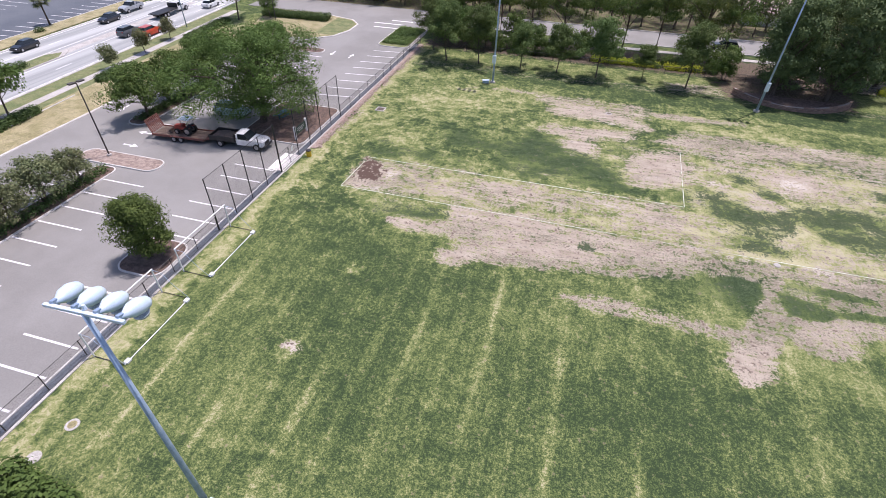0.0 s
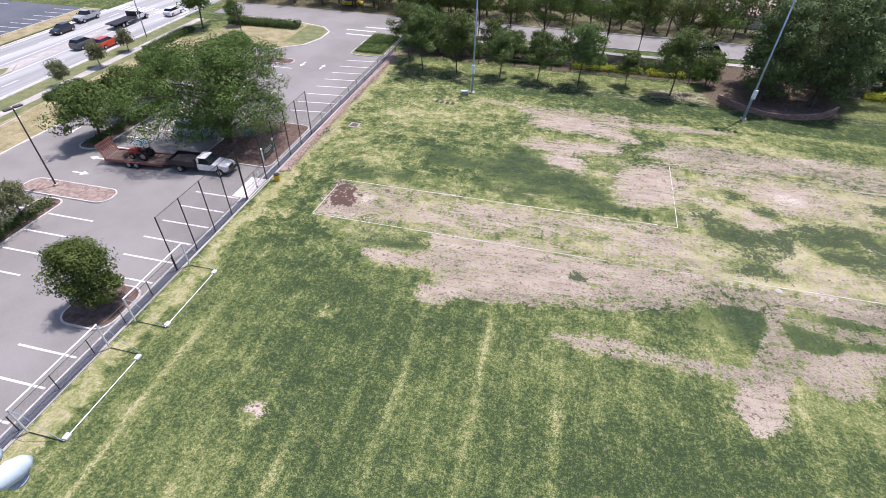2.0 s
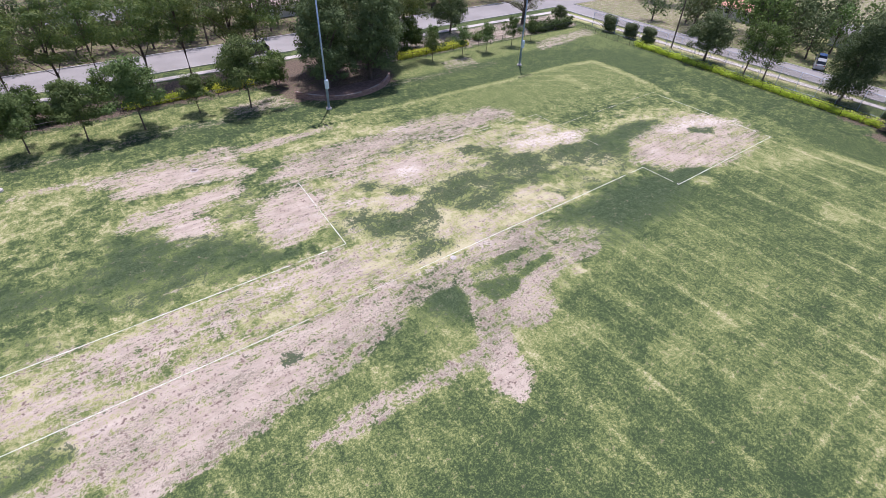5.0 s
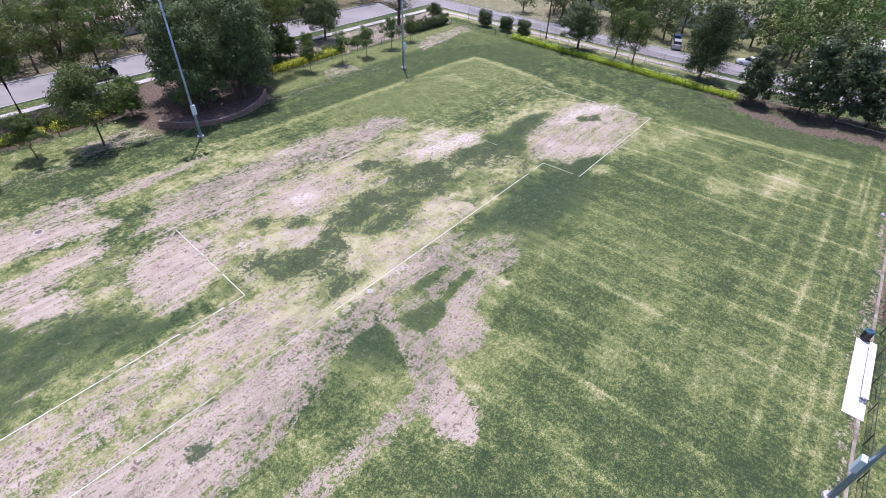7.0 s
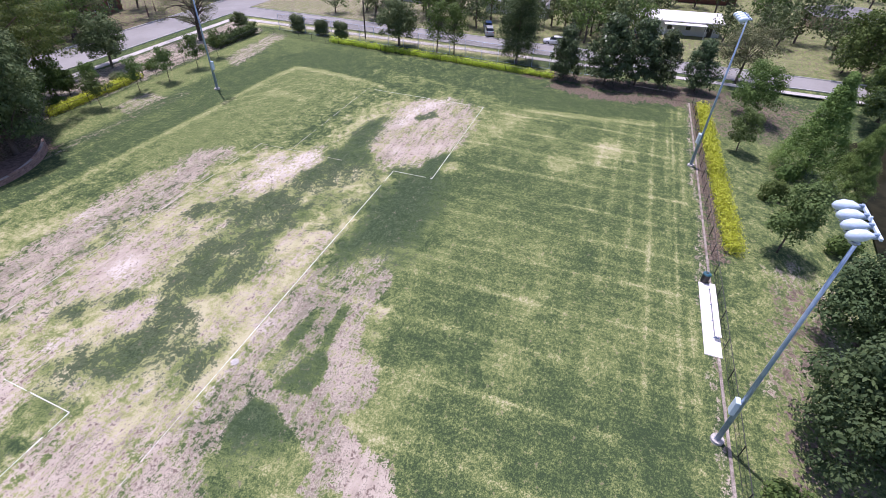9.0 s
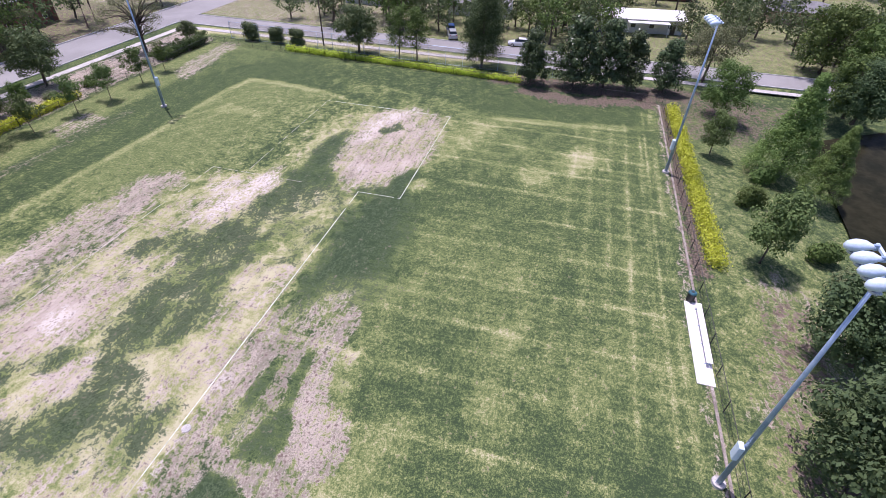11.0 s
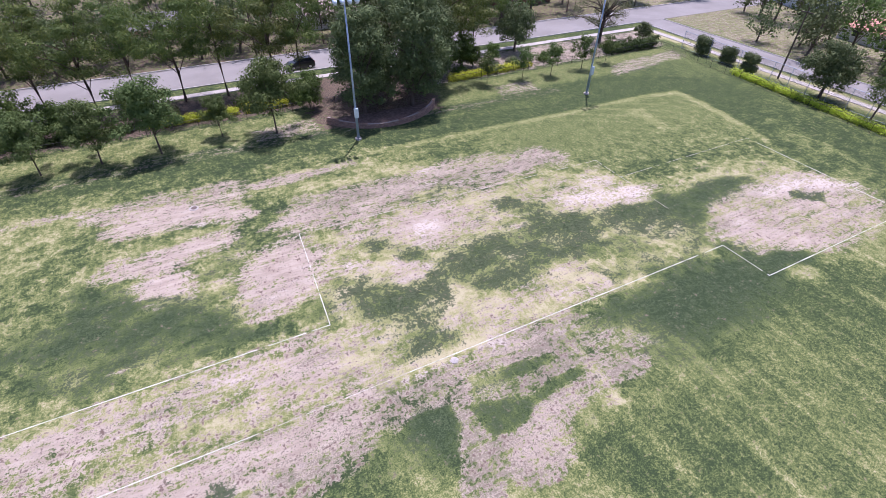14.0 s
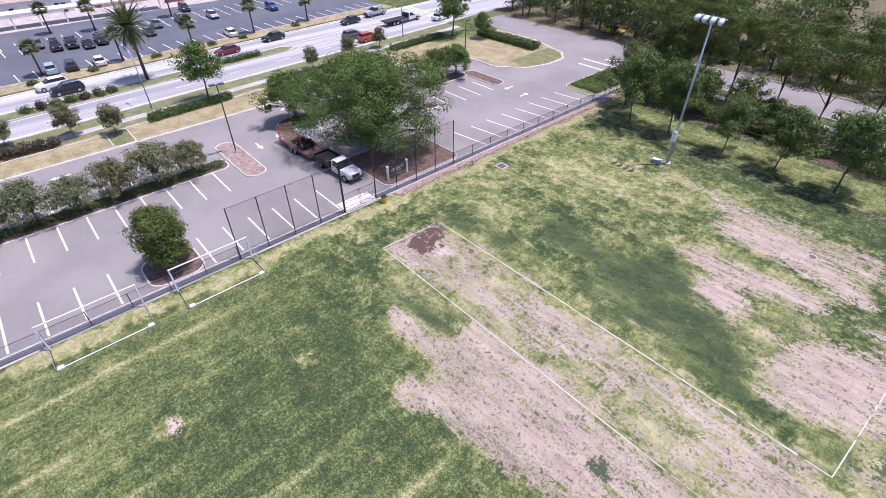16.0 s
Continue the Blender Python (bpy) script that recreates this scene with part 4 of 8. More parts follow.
paint(BARE, 1.00, 0.5, [(6.8, 53.7), (8.2, 56.1), (10.6, 58.4), (12.3, 59.5), (14.4, 59.0), (13.7, 50.9), (11.1, 49.9), (8.5, 49.9), (6.6, 51.5)])
paint(CLEAN, 0.70, 0.6, [(9.2, 56.4), (11.8, 56.9), (13.2, 56.3), (13.2, 52.1), (9.3, 51.7), (7.7, 53.2)])
paint(SPECKLED, 0.85, 0.5, [(5.0, 57.5), (7.3, 60.0), (9.0, 61.1), (9.1, 58.2), (6.9, 56.5), (6.8, 52.2), (5.3, 55.0)])
paint(YELLOWISH, 0.80, 0.4, [(4.1, 59.3), (7.3, 59.7), (6.3, 58.0)])
paint(SPECKLED, 0.60, 0.6, [(1.4, 55.5), (4.0, 55.0), (6.2, 52.1), (6.1, 51.2), (2.2, 53.9)])
paint(YELLOWISH, 0.85, 0.8, [(10.8, 69.0), (18.8, 69.6), (27.0, 68.9), (31.3, 66.9), (28.1, 64.2), (20.9, 64.8), (12.9, 66.1)])
paint(DEEP, 0.50, 0.8, [(12.9, 67.4), (15.3, 67.5), (15.2, 63.3), (13.1, 62.7), (11.8, 64.9)])
# the goal mouth at the east end
paint(STRAW, 0.75, 1.0, [(51.1, 51.6), (54.7, 52.1), (62.5, 52.2), (71.4, 50.5), (69.4, 46.7), (65.8, 47.0), (59.6, 47.2), (54.5, 48.3), (51.9, 48.5)])
paint(THIN, 1.00, 1.2, [(56.9, 46.7), (66.4, 47.3), (69.7, 46.0), (72.1, 40.5), (71.5, 36.3), (65.1, 35.5), (57.8, 35.6), (53.9, 37.2), (51.5, 39.2), (50.8, 41.1), (52.6, 44.2), (54.6, 46.1)])
paint(BARE, 0.35, 1.2, [(56.9, 46.7), (66.4, 47.3), (69.7, 46.0), (72.1, 40.5), (71.5, 36.3), (65.1, 35.5), (57.8, 35.6), (53.9, 37.2), (51.5, 39.2), (50.8, 41.1), (52.6, 44.2), (54.6, 46.1)])
paint(CLEAN, 0.50, 0.6, [(54.2, 44.2), (57.6, 41.8), (60.0, 37.2), (58.3, 35.8), (53.0, 38.3), (51.5, 40.7)])
paint(RAKED, 1.00, 0.5, [(61.1, 44.9), (66.1, 45.8), (70.4, 44.4), (72.7, 40.2), (68.1, 42.2), (66.2, 43.5), (61.0, 43.6)])
paint(CLOVER, 0.95, 0.3, [(64.9, 43.7), (67.4, 41.7), (65.9, 40.3), (63.6, 41.8), (63.7, 43.1)])
paint(STALE, 0.90, 0.2, [(67.1, 38.5), (68.0, 37.7), (67.1, 37.1), (66.3, 37.9)])
paint(STALE, 0.80, 0.3, [(52.9, 43.3), (54.2, 42.6), (52.6, 41.7), (51.8, 42.6)])
paint(CLOVER, 0.85, 0.5, [(54.3, 48.0), (60.9, 48.2), (63.8, 47.2), (59.9, 45.9), (56.5, 46.9)])
paint(CLOVER, 0.90, 0.5, [(49.8, 39.9), (52.3, 38.1), (54.2, 37.2), (56.1, 34.8), (52.4, 34.4), (49.8, 35.2), (49.7, 37.7)])
paint(STALE, 0.80, 0.2, [(50.9, 39.3), (52.4, 37.8), (51.8, 37.3), (50.6, 38.7)])
paint(RAKED, 1.00, 0.5, [(40.2, 53.5), (44.4, 53.9), (49.0, 51.6), (51.0, 51.0), (49.6, 49.2), (44.1, 51.1), (40.8, 52.0)])
paint(RAKED, 0.70, 0.4, [(45.7, 56.0), (48.6, 54.5), (48.4, 53.1), (44.9, 54.3)])
paint(STRAW, 0.80, 0.4, [(51.9, 35.4), (54.5, 34.5), (54.4, 32.9), (52.6, 33.2), (51.1, 34.7)])
paint(YELLOWISH, 0.75, 1.0, [(55.9, 35.0), (66.9, 34.5), (72.1, 31.7), (70.9, 28.5), (63.6, 30.8), (60.7, 32.7), (55.6, 33.1)])
paint(YELLOWISH, 0.55, 1.0, [(70.7, 35.6), (75.4, 27.3), (76.3, 17.5), (74.4, 16.9), (72.3, 26.7), (69.1, 32.7)])
# the south-east
paint(DEEP, 0.50, 2.0, [(48.1, 28.5), (53.2, 27.2), (57.0, 21.2), (54.0, 17.0), (49.0, 17.7), (45.5, 23.5)])
paint(YELLOWISH, 0.32, 2.0, [(40.1, 32.0), (47.8, 32.3), (49.7, 27.6), (45.2, 21.7), (38.3, 20.4), (39.1, 24.8), (37.6, 28.8)])
paint(YELLOWISH, 0.90, 0.8, [(64.5, 19.4), (67.8, 15.7), (63.7, 14.3), (59.9, 17.4), (60.8, 19.0)])
paint(YELLOWISH, 0.75, 0.7, [(58.1, 23.3), (60.3, 21.0), (58.1, 20.4), (56.5, 22.1)])
paint(YELLOWISH, 1.00, 0.6, [(33.6, 22.3), (35.6, 20.5), (33.7, 19.7), (31.6, 20.5), (31.7, 21.8)])
paint(YELLOWISH, 0.50, 0.8, [(37.7, 21.9), (41.5, 21.0), (41.0, 20.1), (37.3, 20.0)])
paint(DEEP, 0.80, 1.0, [(29.5, 23.9), (34.3, 24.2), (37.4, 23.1), (36.2, 21.8), (31.8, 21.9), (29.5, 22.2)])
paint(SPECKLED, 0.35, 0.8, [(30.5, 23.7), (34.2, 24.0), (35.6, 23.2), (32.4, 22.1), (29.7, 22.4)])
paint(DEEP, 0.70, 1.2, [(16.0, 23.5), (17.0, 24.8), (19.4, 24.1), (19.5, 22.2), (17.7, 21.8), (16.6, 22.0)])
paint(YELLOWISH, 0.60, 1.0, [(22.4, 27.3), (24.9, 27.5), (25.3, 25.0), (22.8, 25.0)])
paint(YELLOWISH, 0.60, 1.0, [(19.5, 28.9), (21.8, 28.8), (21.8, 27.5), (19.2, 27.1), (18.2, 27.8)])
paint(YELLOWISH, 0.55, 0.8, [(26.8, 22.5), (29.6, 21.0), (27.7, 19.9), (26.4, 20.7)])
paint(YELLOWISH, 0.60, 0.8, [(18.4, 26.0), (20.9, 25.1), (20.0, 23.9), (17.8, 24.6)])
paint(YELLOWISH, 0.60, 0.6, [(18.9, 21.7), (20.3, 21.0), (19.9, 19.8), (18.2, 20.4)])
paint(YELLOWISH, 0.45, 1.0, [(15.4, 22.3), (19.3, 23.0), (19.2, 20.7), (17.7, 19.2), (16.0, 20.3)])
paint(YELLOWISH, 0.50, 0.8, [(23.7, 21.1), (27.2, 22.3), (28.3, 20.7), (26.7, 19.4), (23.7, 19.7)])
paint(YELLOWISH, 0.40, 1.0, [(38.5, 22.5), (46.2, 22.1), (42.4, 19.5), (37.4, 20.4)])
paint(DEEP, 0.60, 1.5, [(13.6, 24.0), (17.4, 25.6), (19.9, 24.5), (18.7, 22.4), (15.0, 22.2)])
paint(YELLOWISH, 0.35, 1.5, [(-3.5, 27.1), (2.5, 29.6), (11.0, 27.8), (9.2, 24.6), (2.8, 25.4), (-2.0, 23.9)])
paint(RAKED, 0.90, 0.3, [(-16.7, 18.4), (-16.7, 19.1), (-15.6, 19.5), (-15.4, 18.7), (-16.0, 18.2)])
paint(STRAW, 0.80, 0.4, [(-15.5, 27.8), (-15.3, 28.4), (-14.2, 28.3), (-14.2, 27.6), (-15.0, 27.3)])
paint(YELLOWISH, 0.40, 1.2, [(-15.7, 12.3), (-16.4, 14.6), (-15.2, 15.4), (-14.1, 12.8)])
paint(YELLOWISH, 0.45, 0.3, [(-19.3, 11.6), (-15.5, 11.4), (-11.9, 11.7), (-8.3, 11.6), (-8.3, 11.3), (-11.7, 11.3), (-15.4, 11.0), (-19.0, 11.2)])
# clover band, straw beside the line and the forked vehicle tracks
paint(CLOVER, 0.80, 0.5, [(61.7, 47.5), (59.3, 49.8), (52.6, 48.4), (47.2, 49.0), (42.4, 49.4), (40.1, 50.8), (36.0, 49.6), (33.0, 50.1), (30.3, 50.5), (27.4, 50.5), (25.7, 49.3), (22.7, 48.5), (20.1, 48.5), (18.3, 47.4), (20.4, 42.0), (22.5, 44.2), (24.1, 47.1), (25.6, 45.7), (27.7, 44.3), (30.4, 44.3), (33.1, 45.0), (36.1, 44.0), (39.0, 45.8), (42.4, 46.1), (45.8, 43.2), (48.6, 40.8), (52.8, 45.3), (58.6, 45.4)])
paint(CLOVER, 0.65, 0.4, [(40.1, 50.8), (38.3, 53.3), (34.7, 56.1), (33.6, 55.6), (34.6, 53.1), (35.1, 49.9), (36.8, 49.4)])
paint(CLOVER, 0.60, 0.3, [(21.5, 53.9), (23.4, 52.7), (23.6, 50.9), (21.7, 51.0), (20.7, 52.5)])
paint(CLOVER, 0.60, 0.3, [(18.7, 55.4), (20.1, 55.1), (20.2, 53.6), (19.0, 53.4), (18.2, 54.4)])
paint(MINTY, 0.75, 0.4, [(42.7, 45.3), (45.4, 43.0), (48.5, 40.5), (48.1, 39.6), (41.5, 39.6), (37.6, 40.2), (36.4, 44.2), (39.4, 45.6)])
paint(STRAW, 0.75, 0.4, [(35.0, 45.0), (36.2, 43.7), (35.9, 40.3), (34.2, 39.9), (29.3, 40.1), (25.0, 40.1), (22.5, 40.0), (22.2, 42.9), (23.2, 44.8), (24.2, 46.8), (25.7, 45.0), (27.6, 43.8), (30.3, 43.8)])
paint(CLOVER, 0.45, 0.7, [(51.5, 39.6), (48.7, 39.4), (39.0, 40.1), (34.9, 39.5), (32.3, 38.0), (33.7, 35.8), (34.0, 33.6), (37.6, 33.7), (43.8, 33.7), (53.7, 35.4), (49.8, 35.6), (49.8, 37.9)])
paint(CHURNED, 0.90, 0.3, [(14.4, 39.7), (17.1, 39.7), (19.8, 39.2), (22.6, 38.9), (25.7, 38.9), (29.2, 38.8), (30.6, 39.0), (29.7, 37.5), (27.4, 36.7), (30.7, 35.0), (32.8, 33.3), (31.9, 32.6), (28.4, 32.9), (25.2, 32.0), (24.2, 30.9), (23.7, 29.7), (21.7, 29.0), (20.3, 29.1), (18.9, 29.9), (17.9, 28.3), (16.9, 25.8), (15.4, 25.1), (14.7, 27.1), (15.8, 28.9), (16.9, 31.0), (17.5, 33.4), (18.6, 36.6), (15.7, 36.8), (13.2, 37.1), (11.1, 36.7)])
paint(BARE, 0.80, 0.2, [(20.1, 31.0), (20.6, 32.1), (22.4, 33.2), (24.9, 33.8), (27.4, 33.3), (24.9, 31.8), (24.2, 31.0), (23.6, 29.9), (21.9, 29.4), (21.0, 30.2)])
paint(CLEAN, 0.70, 0.2, [(17.8, 29.8), (17.6, 27.7), (16.7, 25.7), (15.4, 25.1), (14.7, 26.9), (15.9, 28.5)])
paint(CLOVER, 1.00, 0.1, [(19.9, 35.1), (19.9, 33.1), (21.1, 33.1), (23.5, 33.8), (23.6, 34.2), (21.8, 34.6), (21.0, 35.1)])
paint(CLOVER, 0.90, 0.1, [(24.1, 34.1), (25.5, 34.4), (27.8, 34.9), (28.0, 34.6), (25.9, 34.2), (24.2, 33.8)])
paint(CLOVER, 0.80, 0.1, [(23.6, 36.7), (26.6, 36.6), (26.5, 36.2), (24.2, 36.2), (23.6, 36.4)])
paint(SPECKLED, 0.80, 0.2, [(20.5, 38.0), (22.9, 37.6), (23.7, 36.5), (22.0, 35.8), (19.8, 35.8)])
paint(DEEP, 0.45, 0.4, [(15.1, 37.1), (18.3, 36.9), (18.3, 35.8), (17.5, 33.4), (17.0, 31.5), (15.7, 32.9), (14.9, 34.9), (13.7, 35.7)])
paint(CLOVER, 0.42, 0.6, [(15.2, 36.9), (18.2, 36.9), (17.6, 34.6), (16.2, 34.1), (14.6, 35.2)])
paint(YELLOWISH, 0.5, 0.6, [(13.0, 36.9), (14.8, 34.8), (15.7, 32.9), (16.9, 31.4), (15.6, 30.0), (14.4, 27.9), (11.5, 35.6)])
paint(SPECKLED, 0.6, 0.5, [(24, 31), (27.5, 32.8), (30.5, 36), (31.5, 35.5), (28, 31.5), (24.5, 30)])
paint(GRASSY, 0.9, 0.1, [(19.2, 35.9), (22.5, 35.0), (23.8, 34.2), (23.3, 33.4), (21, 32.9), (19.4, 33.3)])
paint(GRASSY, 0.9, 0.1, [(23.5, 34.6), (26, 34.9), (28.5, 35.1), (28.4, 34.2), (26, 34.0), (23.7, 33.6)])
paint(GRASSY, 0.9, 0.1, [(23.0, 37.2), (25, 37.2), (27.2, 36.9), (27, 36.1), (24.5, 36.1), (22.8, 36.3)])
paint(YELLOWISH, 0.8, 0.3, [(19.6, 30.0), (21.4, 29.3), (19.2, 28.6), (18.3, 29.2)])
paint(THIN, 0.40, 1.0, [(-12.0, 41.2), (-12.0, 45.6), (12.0, 45.6), (12.0, 41.2)])
# the dark unmown belt inside the northern and eastern fences
paint(DEEP, 0.95, 0.9, [(6, 76.8), (22, 77.2), (40, 79.0), (56, 81.0), (72, 79.4), (82, 76.0), (86.2, 66), (86.8, 57), (86.4, 9), (80.6, 9), (81.2, 45), (80.6, 57), (79.6, 62), (78.4, 68), (75.6, 72.2), (66, 74.8), (52, 76.0), (40, 75.4), (22, 75.4), (6, 75.8)])
paint(YELLOWISH, 0.50, 0.6, [(74, 35), (80.0, 40), (80.2, 20), (79.2, 20), (79.0, 38)])
# everything is ragged: dragged out along the field, thin and thick by turns
def streaks(long, wide):
    return lattice(grng, gx / long, gy / wide, 1.0) * 0.55 + lattice(grng, gx / (0.45 * long), gy / (0.45 * wide), 1.0) * 0.45 + lattice(grng, gx / (0.2 * long), gy / (0.22 * wide), 1.0) * 0.35


worn = np.clip((gy - 33) / 6, 0, 1) * (1 - 0.8 * np.clip((gx - 40) / 5, 0, 1) * np.clip((gy - 60) / 5, 0, 1)) * ((gx > -28) & (gx < 84) & (gy < 77))
scorched = worn * np.clip((layers["tone"] - 0.5) / 0.3, 0, 1)
opened = np.clip(layers["bare"] / 0.3, 0, 1) * worn
layers["bare"] += opened * 0.34 * streaks(5.0, 1.5) + 0.22 * scorched * np.maximum(streaks(6.0, 2.2), -0.2)
layers["clover"] += worn * np.clip(layers["clover"] / 0.25, 0, 1) * 0.42 * streaks(3.0, 1.6) + scorched * 0.55 * np.maximum(streaks(3.4, 1.8) - 0.30, 0)
layers["tone"] += worn * 0.26 * streaks(4.2, 1.9) + 0.10 * (gy < 62) * (gy > 7) * streaks(2.4, 2.4)
layers["churn"] += opened * 0.30 * streaks(4.0, 1.1)
layers["pale"] += opened * 0.8 * np.maximum(streaks(6.0, 1.8) - 0.22, 0)
for k in ("bare", "clover", "churn", "pale", "tone"):
    layers[k] = np.clip(layers[k], 0, 1.3)
paint(DEEP, 0.6, 0.6, [(-27, 76.5), (-27, 80.0), (6, 78.6), (26, 77.0), (26, 75.6), (6, 75.9)])
# the smooth dark belt along the ends, with its bright mown edge, and scorched spots
paint(LAWN, 0.85, 0.8, [(40.8, 69.7), (56.5, 70.1), (70.8, 70.2), (74.9, 69.2), (74.8, 64.3), (73.7, 58.2), (71.9, 53.8), (63.4, 56.2), (50.8, 56.5), (43.9, 61.7), (38.8, 66.0)])
paint(DEEP, 1.00, 0.25, [(26.4, 76.1), (35.4, 75.3), (43.8, 75.3), (52.5, 74.8), (62.5, 75.5), (73.2, 76.1), (81.1, 75.3), (83.7, 72.5), (84.1, 67.1), (80.8, 58.0), (74.4, 53.0), (75.9, 60.2), (76.8, 66.1), (76.4, 70.6), (72.0, 71.4), (64.2, 71.6), (57.4, 71.4), (48.6, 71.6), (37.9, 72.0), (25.3, 72.5)])
paint(YELLOWISH, 0.75, 0.15, [(74.3, 52.9), (75.8, 60.0), (76.6, 66.0), (76.2, 70.5), (71.8, 71.3), (64.0, 71.4), (57.3, 71.2), (48.5, 71.5), (37.9, 71.9), (25.3, 72.4), (24.9, 71.2), (37.4, 70.8), (48.0, 70.6), (56.6, 70.3), (63.3, 70.5), (70.8, 70.2), (75.1, 69.4), (75.1, 64.6), (74.0, 58.5), (72.4, 51.5)])
paint(YELLOWISH, 0.50, 0.2, [(63.0, 68.0), (66.5, 67.7), (65.1, 61.3), (63.3, 60.8)])
paint(DEEP, 0.95, 0.4, [(83.0, 60.2), (80.1, 51.6), (78.4, 41.3), (75.1, 31.7), (74.2, 25.3), (75.1, 19.7), (76.0, 14.4), (77.1, 10.1), (79.8, 9.1), (82.9, 9.8), (83.3, 14.9), (82.6, 20.7), (84.0, 28.4), (85.6, 37.0), (86.7, 47.7), (86.0, 57.3)])
paint(YELLOWISH, 0.80, 0.2, [(74.1, 29.9), (74.5, 23.4), (75.2, 17.0), (75.5, 11.3), (74.7, 11.5), (73.8, 17.3), (72.8, 23.6), (72.5, 29.7)])
for x, y, rad, much in ((65.7, 16.4, 2.0, 0.9), (59.2, 21.9, 1.7, 0.8), (69.6, 29.7, 1.4, 0.7), (52.3, 34.2, 1.0, 0.8)):
    paint(STRAW, much * 0.8, 0.9, [(x + rad * math.cos(a * 0.9), y + 0.8 * rad * math.sin(a * 0.9)) for a in range(7)])
patch("mulch", 0.75, [(84.3, 27.9), (81.9, 20.7), (83.0, 13.9), (84.4, 6.6), (88.6, 6.3), (86.5, 13.2), (86.1, 21.2), (86.8, 27.9)])
# beds of bark and litter outside the fences
patch("mulch", 0.9, [(-28, 88.5), (43, 88.5), (44, 98), (-28, 98)])
patch("mulch", 0.28, [(43, 88.5), (92, 88.5), (92, 98), (43, 98)])
patch("bare", 0.75, [(43, 88.5), (92, 88.5), (96, 98), (43, 98)])
patch("mulch", 0.8, [(22, 80), (40, 80), (42, 90), (22, 90)])
patch("mulch", 0.65, [(87.0, 7), (87.5, 33), (92, 33), (94, -2), (88, 1)])
patch("mulch", 0.9, [(87.2, 7), (87.2, 22), (88.5, 27), (90, 7)])
patch("mulch", 0.38, [(22, 4), (32, 2.5), (36, -8), (20, -12)])
patch("tone", 0.5, [(22, 4), (46, 3.2), (50, -8), (20, -12)])
patch("tone", 0.9, [(95, 34), (95, 96), (100, 96), (100, 34)])
patch("mulch", 0.55, [(90, 2), (89, -8), (80, -8), (81, -3), (86, 0)])
patch("bare", 0.34, [(47, 2.2), (43.5, 0.8), (36, 2.8), (31, 4.6), (30, 1), (36, -2), (44, -3), (48, 0)])
patch("tone", 0.36, [(28, 5.4), (86, 5.6), (86, -1), (60, -7), (45, -7), (28, -4)])
patch("tone", 0.25, [(20, -20), (20, 4.5), (31, 4.5), (45, -1), (60, 1), (84, 4), (90, -20)])
patch("mulch", 0.42, [(74, 4), (88, 6), (96, -4), (92, -16), (76, -4)])
patch("bare", 0.32, [(36, 2), (47, 1), (50, -2), (36, -4)])
# dark band behind the south fence: bark, with the hedge's shade painted in
patch("mulch", 1.0, [(46, 6.0), (86, 6.2), (86, 4.9), (46, 4.7)])
patch("mulch", 0.42, [(33, 3), (46, 0.5), (44, -4), (32, -2)])
patch("bare", 0.25, [(-28, 78), (60, 77.5), (60, 80), (-28, 82)])
patch("tone", 0.48, [(-28, 80), (92, 80.5), (92, 88), (-28, 88)])
patch("bare", 0.5, [(14, 80), (22, 80), (23, 85), (13, 84)])
patch("bare", 0.45, [(50, 80), (58, 80), (58, 84), (50, 84)])
patch("bare", 0.30, [(44, -1), (50, -3), (40, -8), (30, 1), (34, 4)])
patch("bare", 0.5, [(72, 79), (92, 82), (92, 86), (74, 84)])
patch("tone", 0.80, [(-29, 5), (-26.6, 5), (-26.4, 90), (-29, 90)])
patch("bare", 0.14, [(-29, 5), (-27.4, 5), (-27.4, 46), (-29, 46)])
patch("bare", 0.38, [(-29, 46), (-27.3, 46), (-27.3, 90), (-29, 90)])
patch("tone", 0.9, [(-62, -60), (-62, 98), (-66, 98), (-66, -60)])
patch("bare", 0.55, [(20, 6.2), (86, 6.2), (86, 6.9), (20, 6.9)])
outside = (gy > 112) | (gx > 108)
layers["tone"][outside] = np.maximum(layers["tone"][outside], 0.6)
layers["bare"][outside] = np.maximum(layers["bare"][outside], np.where((gx[outside] > 108) & (gy[outside] > 55), 0.46, 0.25))
layers["mulch"][outside] = np.maximum(layers["mulch"][outside], np.where(gx[outside] > 108, 0.32, 0.56))
# stripes that the mower left: scorched dashes across the field, fine lines between, and some along its south side
on = (gx > -27) & (gx < 82) & (gy > 7.5) & (gy < 40)
wob = 0.25 * lattice(grng, gx, gy, 6.0)
beat = np.cos((gx + 2.6 + wob) * math.tau / 5.25)
broken = np.clip(0.30 + 1.5 * lattice(grng, gx * 3, gy * 0.8, 3.0), 0, 1.1)
across = 0.8 * np.maximum(0, beat) ** 44 * broken + (0.10 * beat + 0.16 * np.cos((gx + wob) * math.tau / 2.62) + 0.20 * np.cos((gx + wob) * math.tau / 1.31)) * (0.6 + 0.5 * lattice(grng, gx * 2, gy * 0.4, 5.0))
along = np.zeros(gx.shape)
for at, wide, much in ((7.9, 0.30, 0.7), (9.0, 0.16, 0.8), (9.7, 0.16, 1.0), (11.5, 0.24, 1.0), (13.4, 0.25, 0.5), (15.6, 0.3, 0.4), (17.8, 0.3, 0.35)):
    along = np.maximum(along, much * np.exp(-((gy - at + 0.3 * wob) / wide) ** 2) * np.clip((gx - 2) / 34, 0.2, 1) * np.clip(0.8 + 0.7 * lattice(grng, gx * 0.5, gy * 2, 2.0), 0, 1.2))
layers["stripe"][on] = np.clip(across + along, -0.5, 1.1)[on] * np.clip((40 - gy[on]) / 12, 0, 1)
